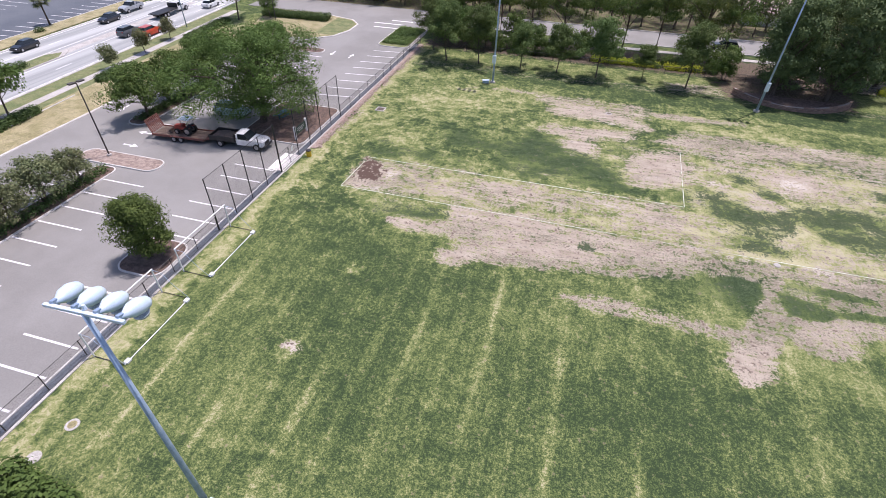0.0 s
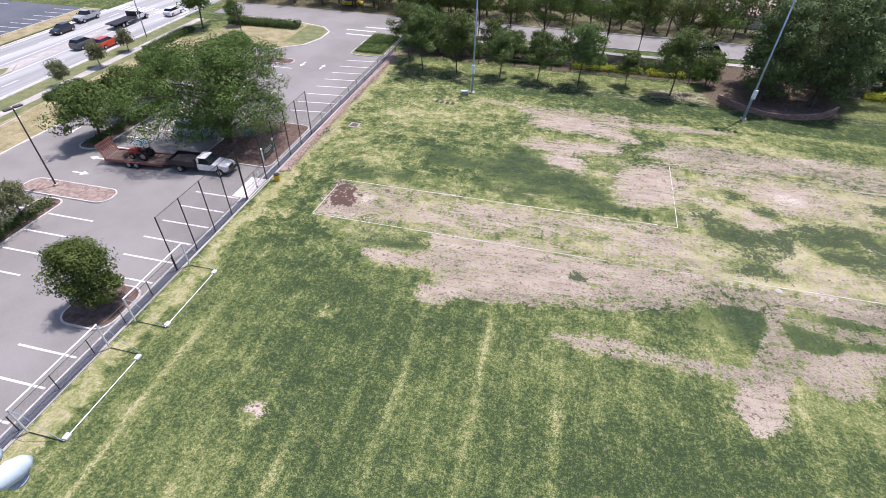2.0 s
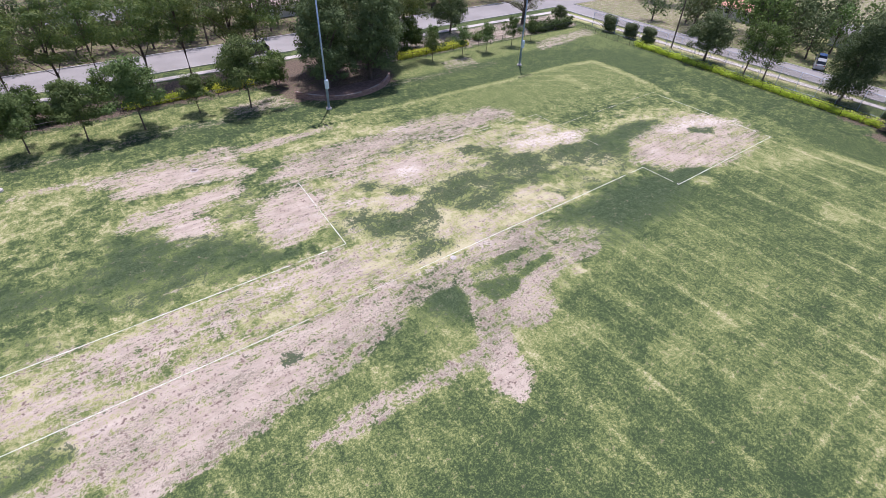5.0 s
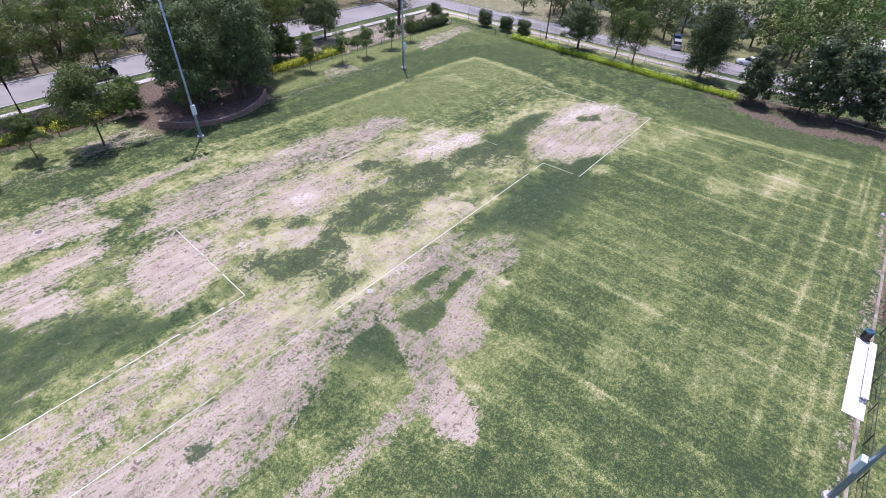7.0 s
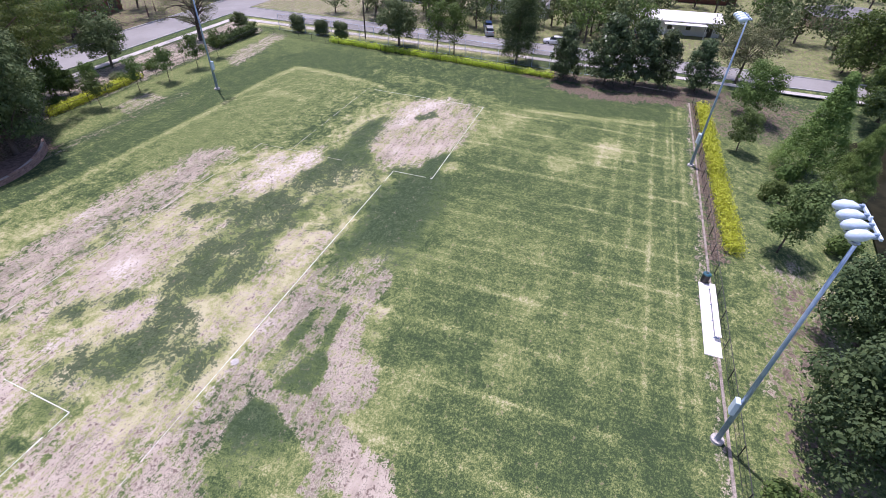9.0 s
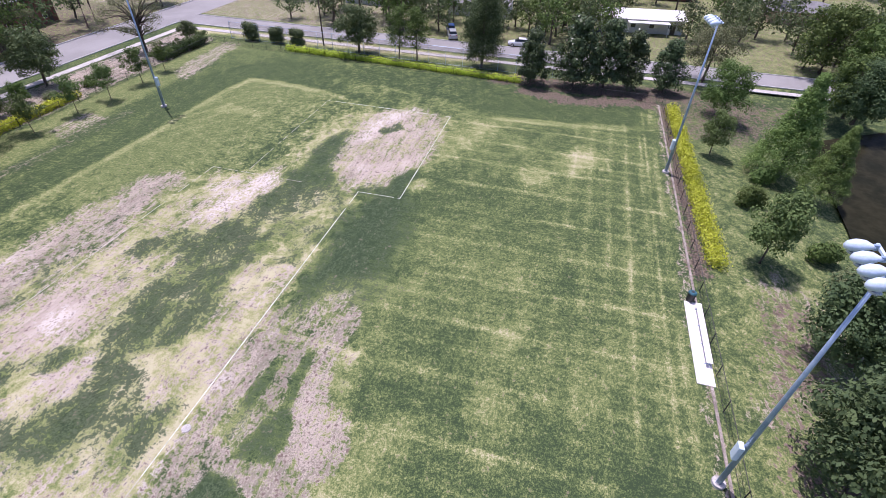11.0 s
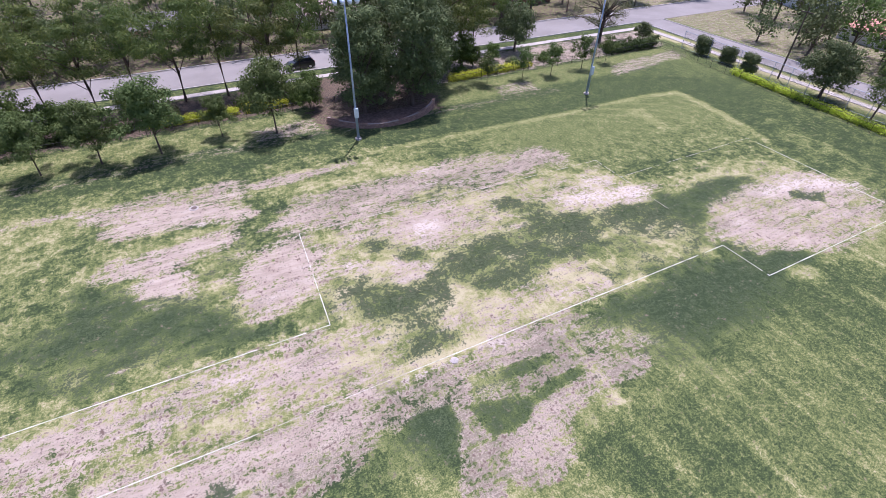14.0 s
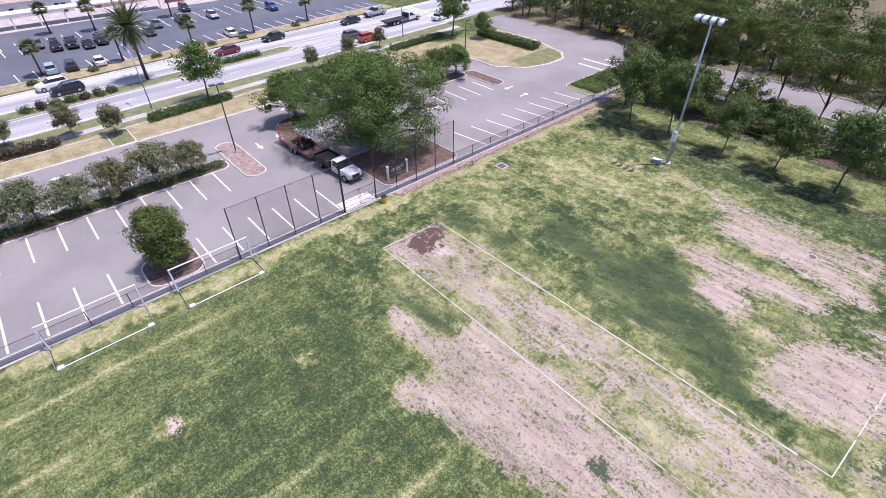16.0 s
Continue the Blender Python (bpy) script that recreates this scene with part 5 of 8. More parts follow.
# the north-east corner was mown in rounds
ring = inside_by(gx, gy, [(40, 76.5), (78, 76.5), (84, 70), (84, 8), (70, 30), (66, 62)])
rounds = (gx > 38) & (gx < 84) & (gy < 77) & (gy > 62) & (ring > 0)
layers["stripe"][rounds] += 0.35 * np.maximum(0, np.cos(ring[rounds] * math.tau / 2.2)) ** 4
layers["stripe"] *= np.clip((layers["tone"] - 0.10) / 0.12, 0.15, 1)
layers["coarse"] = np.clip(1.0 - 0.6 * np.clip((gx - 38) / 8, 0, 1) * np.clip((gy - 56) / 8, 0, 1), 0, 1) * np.where((gx > -27) & (gx < 82) & (gy > 7), 1.10 - 0.66 * np.clip((37 - gy) / 7, 0, 1) - 0.08 * np.clip((gx - 14) / 14, 0, 1) * np.clip((40 - gy) / 6, 0, 1), 1.0)
# ragged where one kind of turf gives way to another
steps_x, steps_y = np.gradient(layers["tone"].reshape(GX.shape), XS, YS)
change = np.hypot(steps_x, steps_y).ravel() * (1 - np.clip((gx - 26) / 8, 0, 1) * np.clip((gy - 60) / 5, 0, 1)) * (gx < 72)
layers["coarse"] += np.clip(3.0 * change, 0, 1.1)
gz = 0.008 * lattice(grng, gx, gy, 9.0) - 0.012
gz = np.where((gx > -29) & (gx < 92) & (gy > 4) & (gy < 88), gz, -0.012)
# the bank down to the pond
gz -= np.clip((2.0 - gy) / 12.0, 0, 1) ** 1.5 * 1.6 * np.clip((gx - 15) / 20, 0, 1) * np.clip((100 - gx) / 14, 0, 1)
nx, ny = len(XS), len(YS)
q = (np.arange(nx - 1)[:, None] * ny + np.arange(ny - 1)[None, :]).ravel()
ground_me = arrays_mesh(np.stack([gx, gy, gz], axis=1), np.stack([q, q + ny, q + ny + 1, q + 1], axis=1), TURF, True)
for k, v in layers.items():
    ground_me.attributes.new(k, "FLOAT", "POINT").data.foreach_set("value", v.astype(np.float32))
ground = tagged(new("ground", ground_me), "worn sports field turf with bare sandy patches", "ground", kind="structure")


# ---- paved surfaces ----
def flat(name, outline, z, material, label, category, thick=0.12):
    return solid(name, prism(bmesh.new(), outline, z - thick, z), material, label, category, kind="structure")


def road_x(y):
    """The near edge of the wide road, which runs a little askew."""
    return -73.0 - 0.062 * (y - 25.0)


flat("lawn_nose", [(-50.2, 88.5), (-46.2, 88.4), (-44.9, 92.5), (-45.1, 96.8), (-47.2, 99.2), (-50.6, 99.8)], 0.127, TURF_GREEN, "green groundcover at the rounded lawn corner", "lawn")
flat("parking_lot", [(-61, -120), (-29.9, -120), (-29.9, 104.2), (-61, 104.2)], 0.02, ASPHALT, "grey worn asphalt parking lot with white stall lines", "parking lot")
parking_lot = bpy.data.objects["parking_lot"]
flat("road_west", [(road_x(-300), -300), (road_x(400), 400), (road_x(400) - 18.5, 400), (road_x(-300) - 18.5, -300)], 0.014, ROAD, "wide grey asphalt road with worn lane lines", "road")
flat("road_north", [(-74, 103), (420, 103), (420, 112.5), (-74, 112.5)], 0.026, ASPHALT, "grey asphalt side street under the trees", "road")
flat("road_east", [(100.4, -300), (107.0, -300), (107.0, 103.0), (100.4, 103.0)], 0.018, ASPHALT, "grey asphalt street beside the field", "road")
flat("sidewalk_north", [(-28, 98.9), (97, 98.9), (97, 100.3), (-28, 100.3)], 0.05, CONCRETE, "pale concrete sidewalk along the street", "sidewalk")
flat("sidewalk_east", [(97.0, -120), (98.4, -120), (98.4, 100.3), (97.0, 100.3)], 0.054, CONCRETE, "pale concrete sidewalk along the street", "sidewalk")
flat("sidewalk_west", [(road_x(-120) + 3.2, -120), (road_x(-120) + 4.7, -120), (road_x(98) + 4.7, 98), (road_x(98) + 3.2, 98)], 0.05, CONCRETE, "pale concrete sidewalk beside the wide road", "sidewalk")
flat("verge_dry", [(-61.0, -50), (road_x(-50) + 6.2, -50), (road_x(86) + 6.2, 86), (-61.0, 86)], 0.035, TURF_PLAIN, "straw-dry grass verge beside the lot", "verge")
flat("verge_green", [(road_x(-120) + 6.2, -120), (road_x(-120) + 0.25, -120), (road_x(98) + 0.25, 98), (road_x(98) + 6.2, 98)], 0.03, TURF_GREEN, "green grass verge along the sidewalk", "verge")
flat("far_forecourt", [(-134.2, -200), (-134.2, 130), (-260, 130), (-260, -200)], 0.024, CONCRETE, "pale concrete forecourt round the pinkish houses", "pavement")
flat("far_parking_lot", [(road_x(-200) - 24, -200), (-134, -200), (-134, 98), (road_x(98) - 24, 98)], 0.03, ASPHALT_DARK, "dark asphalt parking lot across the road", "parking lot")


def kerb(outline, closed=True, wide=0.16, high=0.15, label="pale concrete kerb"):
    """A raised edge with a sloped face, mitred along an outline."""
    pts = [Vector(p) for p in outline]
    n = len(pts)
    bm = bmesh.new()
    rings = []
    for i, p in enumerate(pts):
        a = pts[i - 1] if i or closed else None
        b = pts[(i + 1) % n] if i < n - 1 or closed else None
        da = (p - a).normalized() if a is not None else (b - p).normalized()
        db = (b - p).normalized() if b is not None else da
        m = Vector((-(da + db).y, (da + db).x)).normalized()
        m /= max(m.dot(Vector((-da.y, da.x))), 0.5)
        rings.append([bm.verts.new((*(p + m * (wide * k)), z)) for k, z in ((-0.55, 0), (-0.45, high * 0.85), (-0.35, high), (0.38, high), (0.47, high * 0.85), (0.5, 0))])
    for i in range(n if closed else n - 1):
        a, b = rings[i], rings[(i + 1) % n]
        for k in range(5):
            bm.faces.new((a[k], b[k], b[k + 1], a[k + 1]))
    if not closed:
        bm.faces.new(rings[0])
        bm.faces.new(rings[-1][::-1])
    bmesh.ops.recalc_face_normals(bm, faces=bm.faces)
    return solid("kerb", bm, KERB, label, "kerb", kind="structure")


def rounded(x0, y0, x1, y1, r, n=5):
    out = []
    for cx, cy, a0 in ((x1 - r, y1 - r, 0), (x0 + r, y1 - r, 90), (x0 + r, y0 + r, 180), (x1 - r, y0 + r, 270)):
        for i in range(n + 1):
            a = radians(a0 + 90 * i / n)
            out.append((cx + r * math.cos(a), cy + r * math.sin(a)))
    return out


def island(x0, y0, x1, y1, r, material, label):
    o = rounded(x0, y0, x1, y1, r)
    kerb(o)
    flat("planted_island", o, 0.13, material, label, "planting bed")


island(-49.2, -60, -46.5, 35.6, 0.9, MULCH, "long planting strip of bark mulch between parking rows")
island(-53.0, 36.0, -42.5, 38.5, 1.1, GRAVEL, "kerbed island of reddish mulch round a lamp post")
island(-39.0, 46.6, -30.3, 57.6, 1.0, MULCH, "kerbed bed of bark mulch under the oak, darkened for its shade")
island(-36.2, 85.6, -30.4, 98.6, 1.4, TURF_GREEN, "kerbed lawn island with clipped groundcover")
island(-51.5, 78.0, -43.6, 80.4, 1.0, MULCH, "kerbed mulch island at the end of a parking row")
island(-54.4, 45.2, -51.6, 62.0, 1.1, MULCH, "kerbed planting strip between parking rows")
island(-45.6, 63.8, -43.4, 66.2, 0.9, MULCH, "small kerbed mulch island")
island(-34.6, 22.0, -30.2, 26.6, 1.2, MULCH, "small kerbed mulch bed round a tree")
island(-66.4, 26.7, -61.2, 29.3, 0.5, TURF_GREEN, "kerbed grass bump-out round a small tree")
island(-52.8, 66.0, -50.0, 78.0, 1.0, MULCH, "kerbed planting strip with small trees")
flat("lawn", [(-65, 84.6), (-50, 84.6), (-46.0, 88.0), (-44.6, 92.5), (-44.8, 97.0), (-47, 99.6), (-56, 102.2), (-66, 102.2)], 0.12, TURF_PLAIN, "dry lawn corner by the lot entrance", "lawn")
kerb([(-61.2, 84.6), (-50, 84.6), (-46.0, 88.0), (-44.6, 92.5), (-44.8, 97.0), (-47, 99.6), (-56, 102.2), (-66, 102.2)], False, 0.3)
kerb([(-61.0, -120), (-61.0, 86)], False, 0.3)
kerb([(-66.0, 0.0), (-65.9, 26.6)], False, 0.12, 0.12)
kerb([(-66.7, 29.4), (-66.7, 38.0), (-67.6, 50.3)], False, 0.12, 0.12)
kerb([(-30.0, -60), (-30.0, 98)], False, 0.14, 0.12)
kerb([(road_x(-120) + 0.1, -120), (road_x(98) + 0.1, 98)], False, 0.3)
kerb([(road_x(-120) - 18.6, -120), (road_x(98) - 18.6, 98)], False, 0.3)
kerb([(-28, 102.9), (100, 102.9)], False)
kerb([(-20, 112.7), (300, 112.7)], False)
kerb([(100.3, -120), (100.3, 102.9)], False)
kerb([(107.1, -120), (107.1, 102.9)], False)
flat("median", [(road_x(-150) - 7.6, -150), (road_x(62) - 7.6, 62), (road_x(64) - 8.9, 64), (road_x(62) - 10.4, 62), (road_x(-150) - 10.4, -150)], 0.15, TURF_GREEN, "grassy road median with concrete edge", "median")
flat("median_apron", [(road_x(-150) - 7.3, -150), (road_x(63) - 7.3, 63), (road_x(65.5) - 8.9, 65.5), (road_x(63) - 10.7, 63), (road_x(-150) - 10.7, -150)], 0.13, CONCRETE, "pale concrete edge of the road median", "median")
flat("median_strip", [(road_x(60) - 8.0, 60), (road_x(101) - 8.2, 101), (road_x(101) - 9.9, 101), (road_x(60) - 10.0, 60)], 0.022, CONCRETE, "pale concrete strip between the lanes", "median")
flat("verge_strip", [(road_x(-150) - 19.6, -150), (road_x(98) - 19.6, 98), (road_x(98) - 23.8, 98), (road_x(-150) - 23.8, -150)], 0.12, TURF_PLAIN, "dry grass verge beside the wide road", "verge")
kerb([(road_x(-150) - 23.9, -150), (road_x(98) - 23.9, 98)], False)


# ---- painted lines ----
def slab_mesh(lx, ly, lz, material):
    return finish(box(bmesh.new(), (-lx / 2, -ly / 2, 0), (lx / 2, ly / 2, lz)), material)


def lay(me, name, parent, x, y, z, rz=0.0):
    ob = new(name, me)
    ob.parent = parent
    ob.matrix_basis = pose(x, y, z, 0, 0, rz)
    return ob


stall = slab_mesh(4.9, 0.17, 0.006, PAINT)
stall_long = slab_mesh(5.3, 0.17, 0.006, PAINT)
for i in range(-20, 10):
    y = 17.0 + 2.6 * i
    if not 21.6 < y < 26.9:
        lay(stall, "stall_line", parking_lot, -32.8, y, 0.02)
for i in range(8):
    lay(stall_long, "stall_line", parking_lot, -32.95, 61.9 + 3.02 * i, 0.02, 7)
for i in range(-18, 8):
    lay(stall_long, "stall_line", parking_lot, -44.05, 15.1 + 2.61 * i, 0.02)
    lay(stall, "stall_line", parking_lot, -51.8, 15.3 + 2.6 * i, 0.02)
for i in range(6):
    lay(stall, "stall_line", parking_lot, -48.9, 46.5 + 2.66 * i, 0.02)
for i in range(4):
    lay(stall, "stall_line", parking_lot, -45.0, 67.5 + 3.0 * i, 0.02)


def arrow_mesh():
    bm = bmesh.new()
    prism(bm, [(-0.12, -1.0), (0.12, -1.0), (0.12, 0.2), (0.42, 0.2), (0.0, 1.1), (-0.42, 0.2), (-0.12, 0.2)], 0, 0.006)
    return finish(bm, PAINT)


arrow = arrow_mesh()
for x, y, r in ((-50.0, 43.7, 90), (-49.4, 40.5, 270), (-61.0 + 3.0, 48.8, 180), (-38.1, 78.6, 0), (-41.7, 79.0, 180), (-57.5, 20.0, 180), (-38.0, 10.0, 0)):
    lay(arrow, "arrow_marking", parking_lot, x, y, 0.02, r)
bar = slab_mesh(6.0, 0.5, 0.006, PAINT)
for x, y in ((-39.3, 99.8), (-38.3, 97.0), (-36.4, 102.4)):
    lay(bar, "stop_bar", parking_lot, x, y, 0.02)
road_west = bpy.data.objects["road_west"]
dash = slab_mesh(0.15, 3.0, 0.006, PAINT)
solid_line = slab_mesh(0.16, 30.0, 0.006, PAINT)
tilt = -math.degrees(math.atan(0.062)) * -1
for y in np.arange(-40, 99, 9.0):
    for off in (3.6, 14.4):
        lay(dash, "lane_dash", road_west, road_x(y) - off, y, 0.014, tilt)
for y in np.arange(-60, 100, 30.0):
    for off in (0.55, 6.9, 11.1, 18.0):
        lay(solid_line, "lane_line", road_west, road_x(y) - off, y, 0.014, tilt)
cross = slab_mesh(0.5, 3.2, 0.006, PAINT)
for i in range(14):
    lay(cross, "crosswalk_bar", road_west, road_x(101) - 1.5 - i * 1.2, 100.4, 0.014, tilt)
far_lot = bpy.data.objects["far_parking_lot"]
for y in np.arange(-20, 96, 2.75):
    lay(stall, "stall_line", far_lot, road_x(y) - 27.0, y, 0.03, tilt)
    lay(stall, "stall_line", far_lot, road_x(y) - 44.0, y, 0.03, tilt)
    lay(stall, "stall_line", far_lot, road_x(y) - 49.0, y, 0.03, tilt)

# lines of two pitches on the turf, worn through in places
LINES = [("solid", -22.0, 39.9, 6.0, 39.8), ("worn", 6.0, 39.8, 17.0, 39.9), ("solid", 17.0, 39.9, 49.6, 40.1),
         ("solid", -21.6, 46.6, 13.2, 46.7), ("dashed", -22.0, 39.9, -21.6, 46.6), ("solid", 13.2, 46.7, 13.9, 59.3),
         ("worn", 13.9, 59.3, 49.6, 58.3), ("worn", 49.6, 58.3, 49.6, 46.9), ("dashed", 49.6, 40.1, 49.7, 35.3),
         ("dashed", 49.7, 35.3, 71.8, 35.5), ("dashed", 71.8, 35.5, 71.8, 54.3), ("worn", 49.6, 54.0, 71.8, 54.4)]
lrng = random.Random(4)
for style, ax, ay, bx, by in LINES:
    bm = bmesh.new()
    l, a = math.hypot(bx - ax, by - ay), math.degrees(math.atan2(by - ay, bx - ax))
    s = 0.0
    while s < l:
        e = min(s + (lrng.uniform(0.15, 0.5) if style == "worn" else lrng.uniform(0.3, 1.2)), l)
        keep = {"solid": 0.97, "dashed": 0.92, "worn": 0.82}[style]
        if lrng.random() < keep:
            w = lrng.uniform(0.024, 0.038) * (0.7 if style == "worn" else 1.0)
            f0, f1 = s / l, e / l
            mx, my = ax + (bx - ax) * (f0 + f1) / 2, ay + (by - ay) * (f0 + f1) / 2
            box(bm, (mx - (e - s) / 2, my - w, -0.03), (mx + (e - s) / 2, my + w, 0.004), a)
        s = e
    solid("field_line", bm, FAINT_CHALK if style == "worn" else CHALK, "thin worn white line painted on the turf", "field line", "pitch lines", "structure")

# ---- fences ----
def fence(label, pts, height, spacing, post_m, link_m, top_rail=True, post_r=0.035, group="", mid_rail=False, skip=()):
    """Chain-link between posts: each post, rail and panel of wire a part."""
    for (ax, ay), (bx, by) in zip(pts, pts[1:]):
        l, a = math.hypot(bx - ax, by - ay), math.degrees(math.atan2(by - ay, bx - ax))
        f = thing("chain_link_fence", label, "fence", group, at=(ax, ay, 0), rz=a)
        n = max(round(l / spacing), 1)
        post = finish(rod(bmesh.new(), (0, 0, -0.3), (0, 0, height + 0.05), post_r, None, 8), post_m)
        for i in range(n + 1):
            lay(post, "post", f, i * l / n, 0, 0)
        if top_rail:
            part("top_rail", rod(bmesh.new(), (0, 0, height), (l, 0, height), 0.024, None, 6), post_m, f)
        part("bottom_rail", rod(bmesh.new(), (0, 0, 0.06), (l, 0, 0.06), 0.014, None, 5), post_m, f)
        if mid_rail:
            part("middle_rail", rod(bmesh.new(), (0, 0, height / 2), (l, 0, height / 2), 0.02, None, 6), post_m, f)
        panel = finish(box(bmesh.new(), (0, -0.003, 0.05), (l / n, 0.003, height)), link_m)
        for i in range(n):
            lay(panel, "wire_panel", f, i * l / n, 0.0, 0)


fence("low black chain-link fence along the parking lot", [(-29.35, -40), (-29.35, 29.2)], 1.5, 3.05, BLACK, LINK_BLACK)
fence("tall black chain-link fence beside the gate", [(-29.35, 29.3), (-29.35, 40.4)], 5.5, 2.8, BLACK, LINK_BLACK, post_r=0.05)
fence("tall black chain-link fence beside the gate", [(-29.35, 44.4), (-29.35, 55.6)], 5.5, 2.8, BLACK, LINK_BLACK, post_r=0.05)
fence("low black chain-link fence along the parking lot", [(-29.35, 55.7), (-29.0, 89.5)], 1.5, 3.05, BLACK, LINK_GREY)
fence("low black chain-link fence behind the yellow hedge", [(10, 5.7), (86.2, 5.9)], 1.25, 3.05, BLACK, LINK_BLACK)
fence("low black chain-link fence along the street trees", [(-29.0, 87.6), (90.5, 87.6)], 1.25, 3.05, BLACK, LINK_BLACK)
fence("low black chain-link fence at the field's end", [(90.5, 87.6), (86.2, 5.9)], 1.25, 3.05, BLACK, LINK_BLACK)
fence("tall grey chain-link fence along the street", [(94.4, 86), (92.6, 20)], 3.0, 3.2, STEEL, LINK_GREY, post_r=0.04)
for strip_m, pts in ((CONCRETE, [(-29.15, -40), (-29.15, 89)]), (SHADED_SOIL_STRIP, [(10, 6.15), (86, 6.35)])):
    bm = bmesh.new()
    (ax, ay), (bx, by) = pts
    l, a = math.hypot(bx - ax, by - ay), math.degrees(math.atan2(by - ay, bx - ax))
    box(bm, ((ax + bx) / 2 - l / 2, (ay + by) / 2 - 0.1, -0.1), ((ax + bx) / 2 + l / 2, (ay + by) / 2 + 0.1, 0.05), a)
    solid("mow_strip", bm, strip_m, "narrow edging strip under the fence", "kerb", kind="structure")
flat("fence_bed", [(-29.95, -40), (-29.3, -40), (-29.3, 89), (-29.95, 89)], 0.045, ASPHALT_DARK, "dark asphalt strip along the fence", "strip")

# gate with pale panels
gate = thing("field_gate", "black chain-link double gate with a pale notice", "gate", at=(-29.35, 40.5, 0), rz=90)
for i in range(2):
    x0, x1 = i * 1.95 + 0.06, i * 1.95 + 1.88
    bm = bmesh.new()
    for a, b in (((x0, 0, 0.12), (x1, 0, 0.12)), ((x0, 0, 2.1), (x1, 0, 2.1)), ((x0, 0, 0.12), (x0, 0, 2.1)), ((x1, 0, 0.12), (x1, 0, 2.1)), ((x0, 0, 1.1), (x1, 0, 1.1))):
        rod(bm, a, b, 0.022, None, 6)
    leaf = part("gate_leaf", bm, BLACK, gate)
    part("wire_panel", box(bmesh.new(), (x0, -0.003, 0.12), (x1, 0.003, 2.1)), LINK_BLACK, leaf)
part("notice", box(bmesh.new(), (2.5, 0.025, 1.2), (2.95, 0.04, 1.75), bevel=0.008), WHITE, gate, "blank white notice")
for x in (0.0, 3.9):
    part("post", rod(bmesh.new(), (x, 0, -0.2), (x, 0, 5.6), 0.055), BLACK, gate)
flat("gate_apron", [(-31.2, 40.6), (-29.0, 40.6), (-29.0, 44.4), (-31.2, 44.4)], 0.05, SLAB, "pale concrete apron at the gate", "pavement")

# litter bin at the gate
def litter_bin(x, y, z, shell, rim, label, r=0.3, h=0.85):
    t = thing("litter_bin", label, "bin", at=(x, y, z))
    bm = bmesh.new()
    tube(bm, [(0, 0, 0), (0, 0, h * 0.1), (0, 0, h * 0.85)], [r * 0.9, r, r], 14)
    part("drum", bm, shell, t, smooth=False)
    bm = bmesh.new()
    tube(bm, [(0, 0, h * 0.85), (0, 0, h * 0.93), (0, 0, h)], [r * 1.06, r * 1.06, r * 0.8], 14)
    lid = part("lid", bm, rim, t)
    part("opening", rod(bmesh.new(), (0, 0, h - 0.01), (0, 0, h + 0.006), r * 0.36, None, 10), BLACK, lid)
    return t


YELLOW_PAINT = mat("yellow_paint", (0.62, 0.42, 0.03), (0.5, 0.33, 0.02), 0.5, 3, 30, 0.05)
TEAL_PAINT = mat("dark_teal_paint", (0.02, 0.10, 0.13), (0.015, 0.07, 0.09), 0.45, 3, 30, 0.05)
litter_bin(-28.2, 44.6, 0, YELLOW_PAINT, BLACK, "yellow litter bin with black lid beside the gate")
litter_bin(42.1, 6.75, 0.06, BLACK, TEAL_PAINT, "black litter bin with teal lid beside the bench", 0.33, 0.95)

# notice board on two white posts in the mulch bed
sign = thing("notice_board", "green park notice board between two white posts", "sign", at=(-31.5, 47.6, 0.12), rz=90)
GREEN_BOARD = mat("green_board", (0.05, 0.10, 0.06), None, 0.6, 3, 30, 0.05)
for x in (0.0, 2.7):
    p = part("post", box(bmesh.new(), (x - 0.11, -0.11, 0), (x + 0.11, 0.11, 1.6), bevel=0.02), WHITE, sign)
    part("cap", box(bmesh.new(), (x - 0.14, -0.14, 1.6), (x + 0.14, 0.14, 1.68), bevel=0.03), WHITE, p)
part("panel", box(bmesh.new(), (0.11, -0.03, 0.5), (2.59, 0.03, 1.4)), GREEN_BOARD, sign)
for i, (z, w) in enumerate(((1.15, 1.5), (0.95, 1.8), (0.75, 1.1))):
    part("writing_bar", box(bmesh.new(), (1.35 - w / 2, -0.036, z), (1.35 + w / 2, -0.03, z + 0.07)), WHITE, sign)

